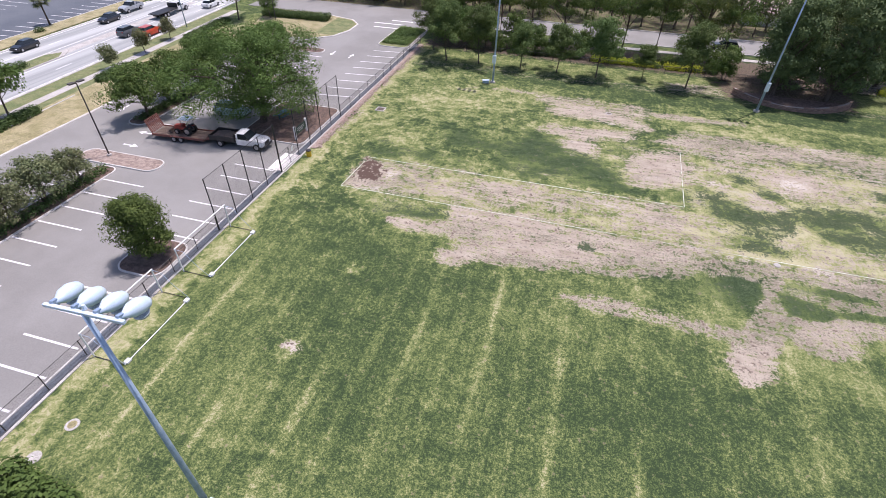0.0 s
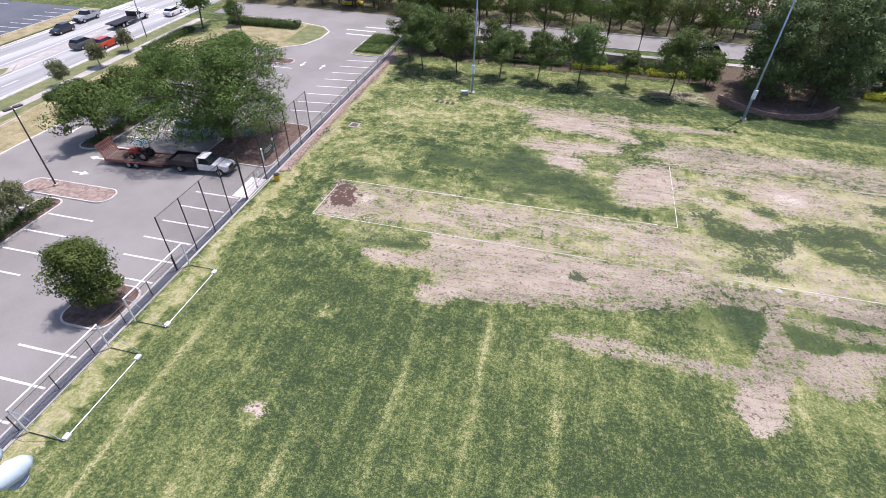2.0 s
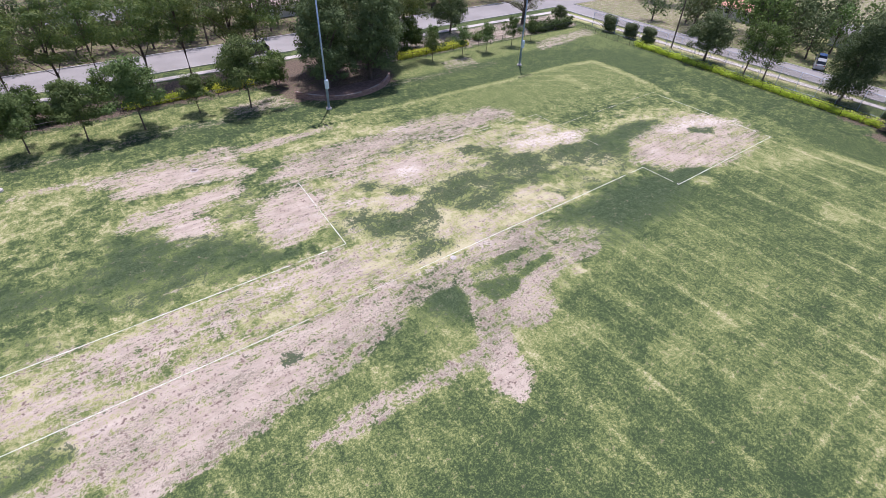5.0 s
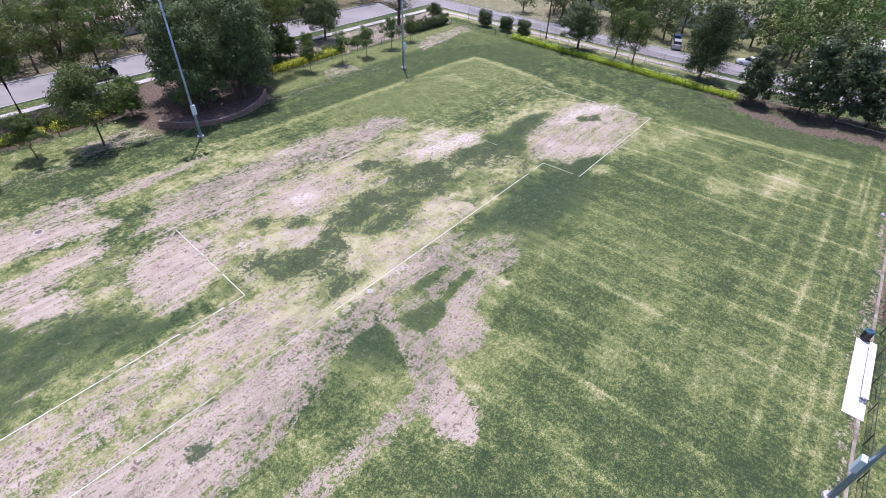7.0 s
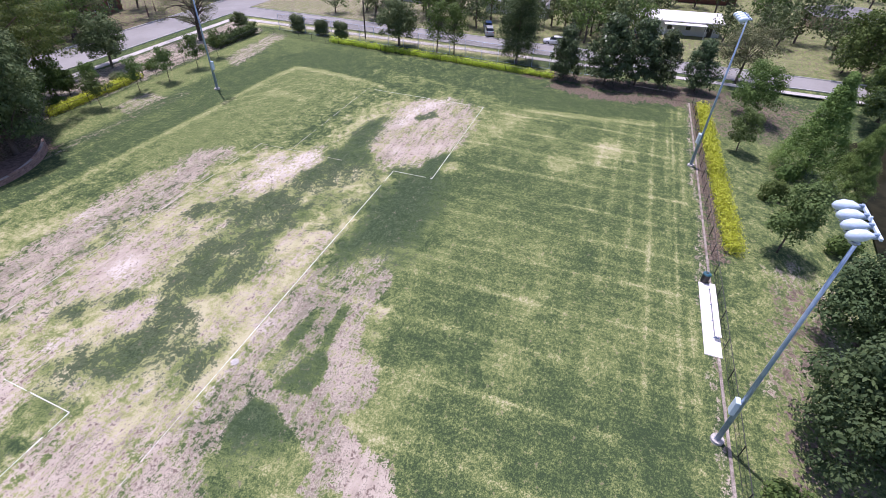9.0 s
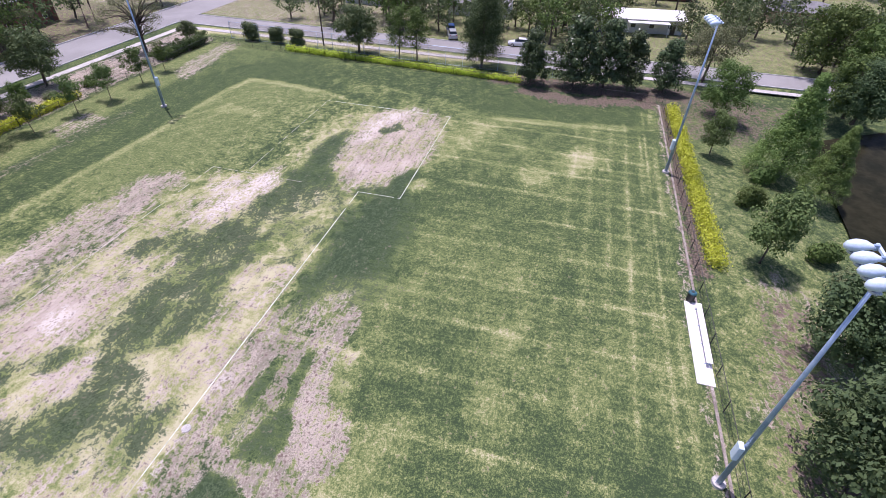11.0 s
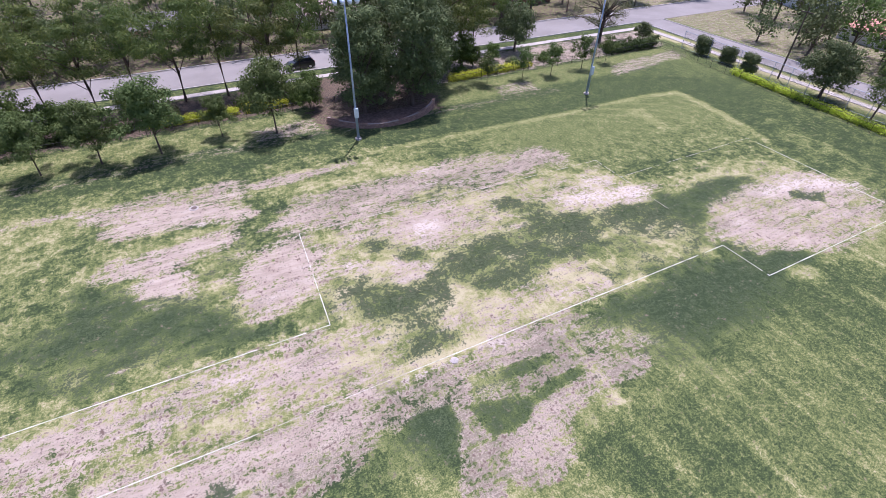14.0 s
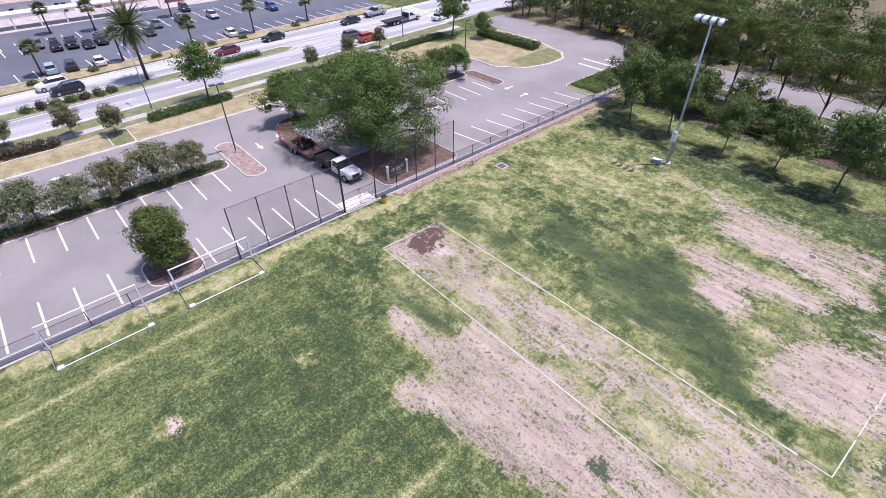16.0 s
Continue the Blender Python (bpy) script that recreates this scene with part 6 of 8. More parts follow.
# ---- tall floodlight poles ----
def flood_pole(x, y, h, face, label, junction=True):
    """face: the way that the lamps point, degrees round from +x."""
    t = thing("floodlight_pole", label, "floodlight", "field floodlights", at=(x, y, 0), rz=face)
    bm = bmesh.new()
    tube(bm, [(0, 0, -0.2), (0, 0, h * 0.5), (0, 0, h)], [0.165, 0.118, 0.08], 12)
    part("pole", bm, STEEL, t, smooth=True)
    part("footing", rod(bmesh.new(), (0, 0, -0.1), (0, 0, 0.18), 0.42, 0.4, 14), CONCRETE, t)
    part("crossarm", box(bmesh.new(), (-0.06, -1.4, h - 0.06), (0.06, 1.4, h + 0.06), bevel=0.01), LAMP_SHELL, t)
    shell = bmesh.new()
    tube(shell, [(0.08, 0, 0.0), (0.2, 0, 0.0), (0.42, 0, 0.02), (0.72, 0, 0.02), (0.98, 0, 0.0), (1.1, 0, -0.02)], [0.07, 0.12, 0.24, 0.275, 0.2, 0.08], 14)
    shell_me = finish(shell, LAMP_SHELL, True)
    lens_me = finish(rod(bmesh.new(), (0.72, 0, -0.26), (0.76, 0, -0.36), 0.25, 0.2, 16), LENS)
    yoke_me = finish(box(bmesh.new(), (-0.04, -0.06, -0.14), (0.16, 0.06, 0.12), bevel=0.01), STEEL)
    for i in range(4):
        head = new("lamp_head", shell_me)
        head.parent = t
        head.matrix_basis = pose(0.06, -1.14 + 0.76 * i, h + 0.02, 0, 12, (1.5 - i) * -4)
        for nm, me in (("lens", lens_me), ("yoke", yoke_me)):
            o = new(nm, me)
            o.parent = head
    part("visor_sensor", rod(bmesh.new(), (0.1, 0, h + 0.08), (0.1, 0, h + 0.24), 0.07, 0.05, 8), LAMP_SHELL, t)
    if junction:
        b = part("control_box", box(bmesh.new(), (0.12, -0.26, 3.0), (0.42, 0.26, 4.2), bevel=0.03), LAMP_SHELL, t)
        part("conduit", rod(bmesh.new(), (0.2, 0.1, 0.0), (0.2, 0.1, 3.0), 0.03, None, 6), STEEL, t)
    return t


flood_pole(-12.4, 74.6, 16.2, 266, "tall grey steel floodlight pole on the north side")
flood_pole(25.6, 75.8, 16.4, 268, "tall grey steel floodlight pole beside the brick wall")
flood_pole(62.3, 75.4, 16.4, 275, "tall grey steel floodlight pole on the north side")
flood_pole(64.6, 6.95, 17.0, 95, "tall grey steel floodlight pole beside the yellow hedge")
flood_pole(26.0, 6.9, 17.2, 88, "tall grey steel floodlight pole beside the bench")
flood_pole(-12.6, 6.6, 17.2, 92, "tall grey steel floodlight pole near the goals")
tx = thing("transformer_box", "grey metal cabinet at the floodlight pole's foot", "cabinet", at=(-13.4, 74.0, 0), rz=10)
part("body", box(bmesh.new(), (-0.5, -0.25, 0.0), (0.5, 0.25, 0.4), bevel=0.03), STEEL, tx)
part("lid", box(bmesh.new(), (-0.54, -0.29, 0.4), (0.54, 0.29, 0.46), bevel=0.02), LAMP_SHELL, tx)

# ---- parking lot lamps ----
def lot_lamp(x, y, h, heads, label):
    t = thing("parking_lamp", label, "street lamp", "parking lot lamps", at=(x, y, 0.1))
    part("pole", tube(bmesh.new(), [(0, 0, 0), (0, 0, h)], [0.085, 0.06], 8), BRONZE, t)
    part("base", rod(bmesh.new(), (0, 0, -0.1), (0, 0, 0.22), 0.28, 0.25, 12), CONCRETE, t)
    for a in heads:
        hd = part("lamp_head", box(bmesh.new(), (0.1, -0.2, h - 0.1), (0.85, 0.2, h + 0.06), a, (0, 0, h), 0.03), BRONZE, t)
        part("lens", box(bmesh.new(), (0.2, -0.16, h - 0.115), (0.8, 0.16, h - 0.1), a, (0, 0, h)), LENS, hd)
    return t


lot_lamp(-49.6, 37.6, 8.5, (80, 260), "dark bronze parking lot lamp on a mulch island")
lot_lamp(-60.0 + 8.0, 79.2, 8.0, (90,), "dark bronze parking lot lamp")


def street_lamp(x, y, h, arm, a, label):
    t = thing("street_lamp", label, "street lamp", "road lamps", at=(x, y, 0), rz=a)
    part("pole", tube(bmesh.new(), [(0, 0, 0), (0, 0, h * 0.85), (arm * 0.25, 0, h * 0.97), (arm, 0, h)], [0.1, 0.08, 0.05, 0.04], 8), STEEL, t, smooth=True)
    part("lamp_head", box(bmesh.new(), (arm - 0.1, -0.14, h - 0.08), (arm + 0.6, 0.14, h + 0.06), bevel=0.03), STEEL, t)
    return t


street_lamp(-71.6, 34.2, 8.4, 2.4, 185, "slim grey street lamp beside the wide road")
street_lamp(-75.3, 84.0, 9.0, 2.4, 185, "slim grey street lamp beside the wide road")
pole = thing("utility_pole", "brown wooden utility pole on the street corner", "utility pole", at=(96.0, 67.0, 0))
part("shaft", tube(bmesh.new(), [(0, 0, 0), (0, 0, 11)], [0.16, 0.1], 8), BARK, pole)
part("crossarm", box(bmesh.new(), (-0.06, -1.0, 10.2), (0.06, 1.0, 10.35)), BARK, pole)

# ---- goals ----
def goal(y0, y1):
    """Full-size goal turned to the fence: mouth at the fence, back bar on the turf."""
    t = thing("football_goal", "white metal football goal without a net", "goal", "goals along the fence", at=(-28.75, y0, 0))
    w, hh, d = y1 - y0, 2.42, 2.55
    part("crossbar", rod(bmesh.new(), (0, -0.06, hh), (0, w + 0.06, hh), 0.06, None, 10), WHITE, t)
    for y in (0, w):
        part("goal_post", rod(bmesh.new(), (0, y, 0), (0, y, hh), 0.06, None, 10), WHITE, t)
        part("ground_bar", tube(bmesh.new(), [(0.0, y, 0.06), (1.3, y * 1.0, 0.06), (d, y, 0.05)], [0.028, 0.026, 0.026], 6), BLACK, t)
        part("stay", tube(bmesh.new(), [(0, y, hh - 0.05), (0.75, y, hh - 0.1), (1.6, y, 1.1), (d, y, 0.08)], [0.02, 0.018, 0.015, 0.015], 6), STEEL, t)
        part("weight", box(bmesh.new(), (d - 0.17, y + (0.08 if y == 0 else -0.5), 0.0), (d + 0.17, y + (0.5 if y == 0 else -0.08), 0.2), bevel=0.03), WHITE, t)
    part("back_bar", rod(bmesh.new(), (d, 0, 0.06), (d, w, 0.06), 0.04, None, 8), WHITE, t)
    return t


goal(14.2, 20.9)
goal(23.5, 30.1)

# ---- bench on its slab ----
flat("bench_slab", [(33.3, 5.95), (41.9, 5.95), (41.9, 7.2), (33.3, 7.2)], 0.06, SLAB, "white concrete slab under the players' bench", "slab")
bench = thing("players_bench", "long white aluminium players' bench on a concrete slab", "bench", at=(35.0, 6.25, 0.06))
for i in range(2):
    part("seat_plank", box(bmesh.new(), (0, -0.22 + i * 0.24, 0.42), (6.4, 0.0 + i * 0.24, 0.46), bevel=0.01), SLAB, bench)
for i in range(4):
    x = 0.3 + i * 1.93
    lg = part("leg", box(bmesh.new(), (x - 0.03, -0.03, 0.0), (x + 0.03, 0.03, 0.42)), STEEL, bench)
    part("foot", box(bmesh.new(), (x - 0.04, -0.2, 0.0), (x + 0.04, 0.24, 0.03)), STEEL, lg)

# ---- covers and drains in the turf ----
def cover(x, y, r, square, material, label):
    bm = bmesh.new()
    if square:
        for a, b in (((-r, -r), (r, -r + 0.14)), ((-r, r - 0.14), (r, r)), ((-r, -r + 0.14), (-r + 0.14, r - 0.14)), ((r - 0.14, -r + 0.14), (r, r - 0.14))):
            box(bm, (x + a[0], y + a[1], -0.1), (x + b[0], y + b[1], 0.05))
    else:
        prism(bm, [(x + r * math.cos(i * math.tau / 20), y + r * math.sin(i * math.tau / 20)) for i in range(20)], -0.1, 0.035)
    t = solid("drain_cover", bm, CONCRETE, label, "drain cover", "covers in the turf")
    inner = bmesh.new()
    if square:
        box(inner, (x - r + 0.15, y - r + 0.15, -0.1), (x + r - 0.15, y + r - 0.15, 0.02))
        for i in range(5):
            box(inner, (x - r + 0.2, y - r + 0.24 + i * (2 * r - 0.5) / 4, 0.0), (x + r - 0.2, y - r + 0.28 + i * (2 * r - 0.5) / 4, 0.035))
    else:
        prism(inner, [(x + r * 0.66 * math.cos(i * math.tau / 20), y + r * 0.66 * math.sin(i * math.tau / 20)) for i in range(20)], -0.05, 0.046)
    part("grate", inner, material, t)
    return t


RUST = mat("weathered_iron", (0.16, 0.12, 0.10), (0.10, 0.08, 0.07), 0.8, 4, 30, 0.3)
cover(-25.9, 9.6, 0.42, False, TURF_PLAIN, "round pale concrete ring with grass inside")
cover(-26.3, 7.3, 0.42, False, CONCRETE, "round pale concrete cover in the turf")
cover(-25.2, 59.6, 0.62, True, RUST, "square drain with concrete frame in the turf")
cover(5.3, 68.2, 0.45, False, RUST, "round iron cover in bare soil")
cover(20.3, 39.4, 0.3, False, CONCRETE, "small pale round cover beside a line")

# ---- band of rubble along the fence ----
rrng = np.random.default_rng(77)
rv, rf = [], []
unit = np.array([(1, 0, 0), (0, 1, 0), (-1, 0, 0), (0, -1, 0), (0, 0, 1), (0, 0, -1)], dtype=float)
tri = ((0, 1, 4), (1, 2, 4), (2, 3, 4), (3, 0, 4), (1, 0, 5), (2, 1, 5), (3, 2, 5), (0, 3, 5))
for i in range(3200):
    y = rrng.uniform(46.5, 89.0)
    x = -29.0 + abs(rrng.normal()) * 0.45
    s = rrng.uniform(0.05, 0.16)
    k = len(rv)
    a = rrng.uniform(0, 6.28)
    for u in unit * (1 + rrng.normal(size=(6, 3)) * 0.15):
        rv.append((x + s * (u[0] * math.cos(a) - u[1] * math.sin(a)), y + s * 1.3 * (u[0] * math.sin(a) + u[1] * math.cos(a)), 0.03 + s * 0.6 * u[2]))
    rf += [tuple(k + j for j in f) for f in tri]
tagged(new("rubble", arrays_mesh(np.array(rv), np.array(rf), ROCK)), "band of reddish rubble stones along the fence", "stones", kind="stuff")

# ---- trees ----
def rg(seed):
    return np.random.default_rng(seed)


def place(proto, x, y, scale=1.0, rz=0.0, tall=1.0, z=0.0):
    proto.matrix_basis = pose(x, y, z, 0, 0, rz) @ Matrix.Diagonal((scale, scale, scale * tall, 1))
    return proto


def spread(proto, spots, group):
    """Plant the first of a kind and its copies: x, y, scale, turn, tallness."""
    tagged(proto, group=group)
    home = proto.matrix_basis.copy()
    for i, (x, y, s, r, k) in enumerate(spots[1:]):
        proto.matrix_basis = home
        plant(proto, x, y, s, r, 0.0, k)
    x, y, s, r, k = spots[0]
    place(proto, x, y, s, r, k)


# the wide oak over the mulch bed, and its smaller neighbours
big = grow_tree("oak_tree", "broad spreading live oak shading the parked truck", "tree", rg(11), 11.6, 8.6, 2.1, 78, 2.05, 200, 0.28, OAK, BARK, 0.42, 0.40, 0.55, 40, flat=0.6, fineness=2.4)
place(big, -38.0, 50.9, 1.12, 20, 0.93)
small = grow_tree("oak_tree", "round-crowned young oak at the lot's edge", "tree", rg(12), 6.8, 2.9, 1.4, 40, 1.15, 190, 0.24, OAK, BARK, 0.16, 0.15, 0.5, 10, fineness=1.8)
place(small, -32.5, 24.3, 0.9, 0)
mid = grow_tree("oak_tree", "spreading oak in a parking lot planting strip", "tree", rg(13), 7.6, 4.6, 2.6, 48, 1.3, 170, 0.26, OAK, BARK, 0.2, 0.25, 0.6, 12, fineness=1.15)
spread(mid, [(-53.0, 47.6, 0.95, 0, 0.95), (-53.0, 54.5, 0.9, 120, 0.95), (-52.8, 60.0, 0.9, 60, 1.0), (-51.4, 72.0, 0.72, 200, 0.95), (-51.4, 76.5, 0.7, 90, 0.95)], "oaks in the parking lot")
myr = grow_tree("crape_myrtle", "small many-stemmed tree with greyish leaves", "tree", rg(14), 5.2, 3.1, 1.5, 38, 0.9, 120, 0.20, MYRTLE, BARK, 0.09, 0.25, 0.55, 9, stems=3, fineness=0.95)
spread(myr, [(-47.9, 12.6 + 3.85 * i - 15.4, 0.78 + 0.1 * ((i * 7) % 3), 70 * i, 1) for i in range(10)], "row of small trees between parking rows")

# young trees along the north fence
young = grow_tree("young_tree", "young leafy tree with a slim trunk on the bank", "tree", rg(15), 8.2, 3.7, 2.6, 26, 1.25, 260, 0.22, MYRTLE_GREEN, BARK, 0.1, 0.5, 0.55, 18, fineness=1.0, flat=0.6)
spread(young, [(-22.0, 82.0, 1.12, 0, 1.05), (-16.4, 82.3, 1.02, 60, 1.1), (-9.3, 82.4, 0.88, 130, 1), (-3.3, 82.4, 0.92, 200, 1), (3.0, 82.1, 1.12, 280, 1), (10.2, 83.8, 0.60, 20, 1.1), (16.6, 81.8, 1.12, 90, 1.05), (-25.6, 86.6, 1.0, 33, 1.1)], "young trees along the fence")
sap = grow_tree("sapling", "thin staked sapling on the bank", "tree", rg(16), 5.2, 2.1, 2.0, 11, 0.85, 150, 0.2, MYRTLE_GREEN, BARK, 0.05, 0.4, 0.5, 6, flat=0.55)
spread(sap, [(50.2, 85.0, 0.95, 0, 1), (56.6, 84.6, 1.0, 70, 1), (62.0, 84.2, 1.0, 140, 1), (68.8, 84.6, 1.05, 210, 1), (74.6, 85.2, 0.9, 20, 1)], "saplings on the bank")
# the dark stand behind the brick wall
stand = grow_tree("oak_tree", "tall dark dense oak behind the curved brick wall", "tree", rg(17), 15.0, 5.6, 2.0, 75, 1.5, 175, 0.28, DARK_OAK, BARK, 0.34, 0.2, 0.45, 14)
spread(stand, [(29.0, 82.4, 0.95, 0, 1), (36.0, 82.2, 1.05, 100, 0.98), (32.5, 90.0, 1.1, 200, 1), (41.0, 87.5, 0.95, 150, 0.95)], "dark oaks behind the wall")
# pines along the street
pine = grow_tree("pine_tree", "tall pine with a bare trunk and high crown", "tree", rg(18), 14.6, 5.8, 4.6, 16, 2.05, 520, 0.155, PINE, PINE_BARK, 0.20, 0.35, 0.35, 9, 0.02, flat=0.42, long=3.4)
pine_b = grow_tree("pine_tree", "tall pine with a bare trunk and uneven crown", "tree", rg(19), 15.2, 5.4, 5.6, 14, 2.1, 520, 0.155, PINE, PINE_BARK, 0.19, 0.5, 0.35, 8, 0.04, flat=0.42, long=3.4)
spread(pine, [(-10.1, 100.4, 0.95, 0, 1), (-3.9, 97.0, 1.0, 50, 1), (7.0, 97.7, 1.1, 95, 1.0), (19.8, 96.5, 1.05, 20, 1), (-20, 97.5, 1.0, 250, 1), (46.5, 93.0, 1.1, 140, 1.05), (51.0, 95.5, 1.0, 30, 1), (57.0, 101.5, 0.9, 200, 1), (-24.0, 100.5, 1.0, 80, 1)], "pines along the street")
spread(pine_b, [(-15.5, 96.6, 1.0, 10, 1), (0.9, 101.6, 0.95, 70, 1), (12.8, 97.4, 1.0, 240, 1.05), (24.2, 98.4, 1.0, 130, 1), (-26.0, 96.8, 1.0, 190, 1), (43.0, 97.5, 1.0, 300, 1)], "pines along the street")
under = grow_tree("understory_tree", "low dense tree under the pines", "tree", rg(20), 6.5, 3.0, 1.2, 34, 1.1, 95, 0.27, OAK, BARK, 0.12, 0.25, 0.5, 8)
spread(under, [(-25.2, 92.0, 0.95, 0, 1), (-21.5, 91.5, 1.0, 60, 1.05), (-17.0, 91.0, 1.0, 110, 1), (-26.5, 97.0, 0.9, 170, 1), (-12.0, 93.0, 0.95, 220, 1), (18.5, 93.0, 0.85, 280, 1), (22.6, 87.5, 0.85, 80, 1), (46.0, 92.5, 1.0, 40, 1.1), (50.5, 93.5, 0.9, 100, 1.0), (-24.5, 95.5, 1.1, 10, 1), (-8.0, 91.5, 0.75, 140, 1), (0.5, 92.5, 0.7, 200, 1), (41.0, 93.5, 1.0, 260, 1), (52.0, 93.0, 0.6, 310, 1), (57.0, 94.5, 0.5, 310, 1)], "low trees under the pines")
e_big = grow_tree("oak_tree", "large dense oak beyond the east street", "tree", rg(31), 10.5, 6.0, 1.6, 60, 1.5, 85, 0.38, OAK, BARK, 0.32, 0.3, 0.5, 12)
spread(e_big, [(110.4, -22.5, 1.1, 0, 1), (103.5, -27.0, 1.0, 90, 1), (90.0, -20.0, 0.85, 120, 1)], "oaks beyond the pond")
ne_oak = grow_tree("oak_tree", "round dark oak on the street verge", "tree", rg(21), 7.4, 3.9, 2.0, 44, 1.2, 160, 0.25, DARK_OAK, BARK, 0.2, 0.2, 0.5, 10)
spread(ne_oak, [(63.4, 97.4, 1.12, 0, 1), (93.6, 58.6, 1.15, 80, 1), (90.0, 84.0 + 8, 0.5, 80, 1), (112.0, 118.0, 1.3, 50, 1), (118.0, 60.0, 1.0, 10, 1.1)], "verge oaks")
bare = grow_tree("bare_oak", "large sparse grey oak with twisted limbs", "tree", rg(22), 14.0, 8.6, 4.5, 50, 1.5, 150, 0.20, MYRTLE, BARK, 0.50, 0.35, 0.5, 34)
spread(bare, [(81.6, 95.0, 0.80, 0, 0.95), (74.0, 118.0, 0.9, 90, 1)], "sparse oaks")
greyish = grow_tree("verge_tree", "broad grey-green tree by the street bend", "tree", rg(33), 9.6, 6.0, 2.6, 44, 1.5, 150, 0.22, MYRTLE, BARK, 0.24, 0.35, 0.5, 12)
place(greyish, 99.0, -1.5, 1.0, 0)
# east side
e_tree = grow_tree("slender_tree", "slender tree with thin grey-green crown", "tree", rg(23), 9.0, 2.6, 2.6, 30, 1.0, 110, 0.2, OAK, BARK, 0.13, 0.3, 0.5, 9)
spread(e_tree, [(92.3, 50.4, 1.0, 0, 1), (92.9, 47.2, 1.0, 120, 1)], "slender trees by the street")
juniper = grow_tree("juniper_tree", "tall dark columnar juniper by the street", "tree", rg(24), 12.0, 4.4, 1.8, 70, 1.45, 260, 0.2, OLD_OAK, BARK, 0.25, 0.15, 0.6, 8, flat=1.3)
place(juniper, 93.6, 35.6, 1.0, 0)
mag = grow_tree("magnolia_tree", "glossy dark magnolia at the field's corner", "tree", rg(25), 9.0, 3.2, 0.9, 46, 1.1, 130, 0.3, MAGNOLIA, BARK, 0.16, 0.2, 0.75, 8)
spread(mag, [(88.6, 26.4, 0.95, 0, 1), (88.9, 19.6, 1.2, 60, 1), (90.6, 14.8, 1.15, 120, 1), (91.2, 11.0, 1.0, 180, 1), (91.9, 5.4, 0.9, 240, 1)], "magnolias at the field's corner")
# south bank
fresh = grow_tree("young_tree", "fresh green young tree on the grass bank", "tree", rg(26), 6.6, 2.4, 1.7, 32, 0.85, 120, 0.22, LIGHT, BARK, 0.09, 0.25, 0.5, 9)
spread(fresh, [(49.5, -0.3, 1.12, 0, 1), (71.0, 1.2, 0.88, 80, 1)], "young trees on the south bank")
olive = grow_tree("bank_tree", "round olive-green tree on the litter-strewn bank", "tree", rg(32), 7.6, 4.2, 1.4, 40, 1.3, 190, 0.22, OAK, BARK, 0.14, 0.25, 0.5, 10)
place(olive, 85.0, -2.0, 1.0, 0)
cyp = grow_tree("cypress_tree", "tall conical cypress with feathery leaves", "tree", rg(27), 12.5, 4.4, 0.2, 190, 1.15, 130, 0.17, CYPRESS, BARK, 0.28, 0.10, 0.95, 8, long=2.0, flat=0.7)
spread(cyp, [(69.0, -6.2, 0.95, 0, 1), (64.8, -9.6, 0.66, 100, 1.0)], "cypresses by the pond")
sbig = grow_tree("oak_tree", "dense round dark oak on the south bank", "tree", rg(28), 9.0, 5.0, 0.9, 70, 1.4, 210, 0.26, OLD_OAK, BARK, 0.3, 0.12, 0.5, 10, fineness=0.9)
spread(sbig, [(27.6, -0.9, 1.0, 0, 1), (38.5, -4.2, 0.92, 70, 1.0), (88.0, -20.5, 0.9, 140, 1.1), (-24.5, 1.2, 0.7, 220, 0.9)], "dense oaks")

# ---- hedges ----
hedge("golden_hedge", "bright yellow-leaved clipped hedge behind the fence", 47.0, 3.9, 84.5, 4.8, 1.75, 1.35, YELLOW, 0.15, 60, 31, 0.1)
for i, (a, b) in enumerate(((-12.0, 0.0), (2.0, 13.0), (14.0, 20.0))):
    hedge("golden_hedge", "low yellow-green hedge along the north fence", a, 90.2, b, 90.4, 1.3, 1.0, YELLOW if i else HEDGE, 0.17, 26, 32 + i)
hedge("golden_hedge", "low yellow hedge along the north fence", 45.5, 89.0, 61.5, 89.6, 1.4, 1.0, YELLOW, 0.17, 26, 36)
hedge("golden_hedge", "low yellow-green hedge at the field's end", 91.2, 72.0, 88.6, 28.0, 1.1, 0.9, YELLOW, 0.17, 26, 37)
hedge("clipped_hedge", "dark green hedge at the field's corner", 78.5, 89.5, 90.2, 88.9, 1.9, 1.7, HEDGE, 0.18, 34, 38, 0.28)
hedge("clipped_hedge", "dark green hedge by the parking row", -47.6, -20.0, -47.6, 35.0, 1.3, 0.7, HEDGE, 0.15, 20, 39, z=0.12)
hedge("clipped_hedge", "dark hedge under the lot oaks", -53.0, 46.2, -53.0, 61.0, 1.6, 0.7, HEDGE, 0.15, 22, 40, z=0.12)
hedge("clipped_hedge", "long clipped hedge at the lot entrance", -66.0, 97.0, -51.5, 97.4, 2.4, 1.2, HEDGE, 0.22, 60, 41, z=0.1)
hedge("clipped_hedge", "low clipped groundcover on the lawn island", -33.2, 87.0, -33.2, 97.5, 4.6, 0.34, LIGHT, 0.16, 90, 42, z=0.12)
for i, (y0, y1) in enumerate(((32.7, 44.5), (55.5, 61.5), (77.0, 90.0))):
    hedge("clipped_hedge", "dark clipped hedge beside the sidewalk", road_x(y0) + 6.6, y0, road_x(y1) + 6.6, y1, 1.7, 0.95, HEDGE, 0.17, 60, 43 + i)
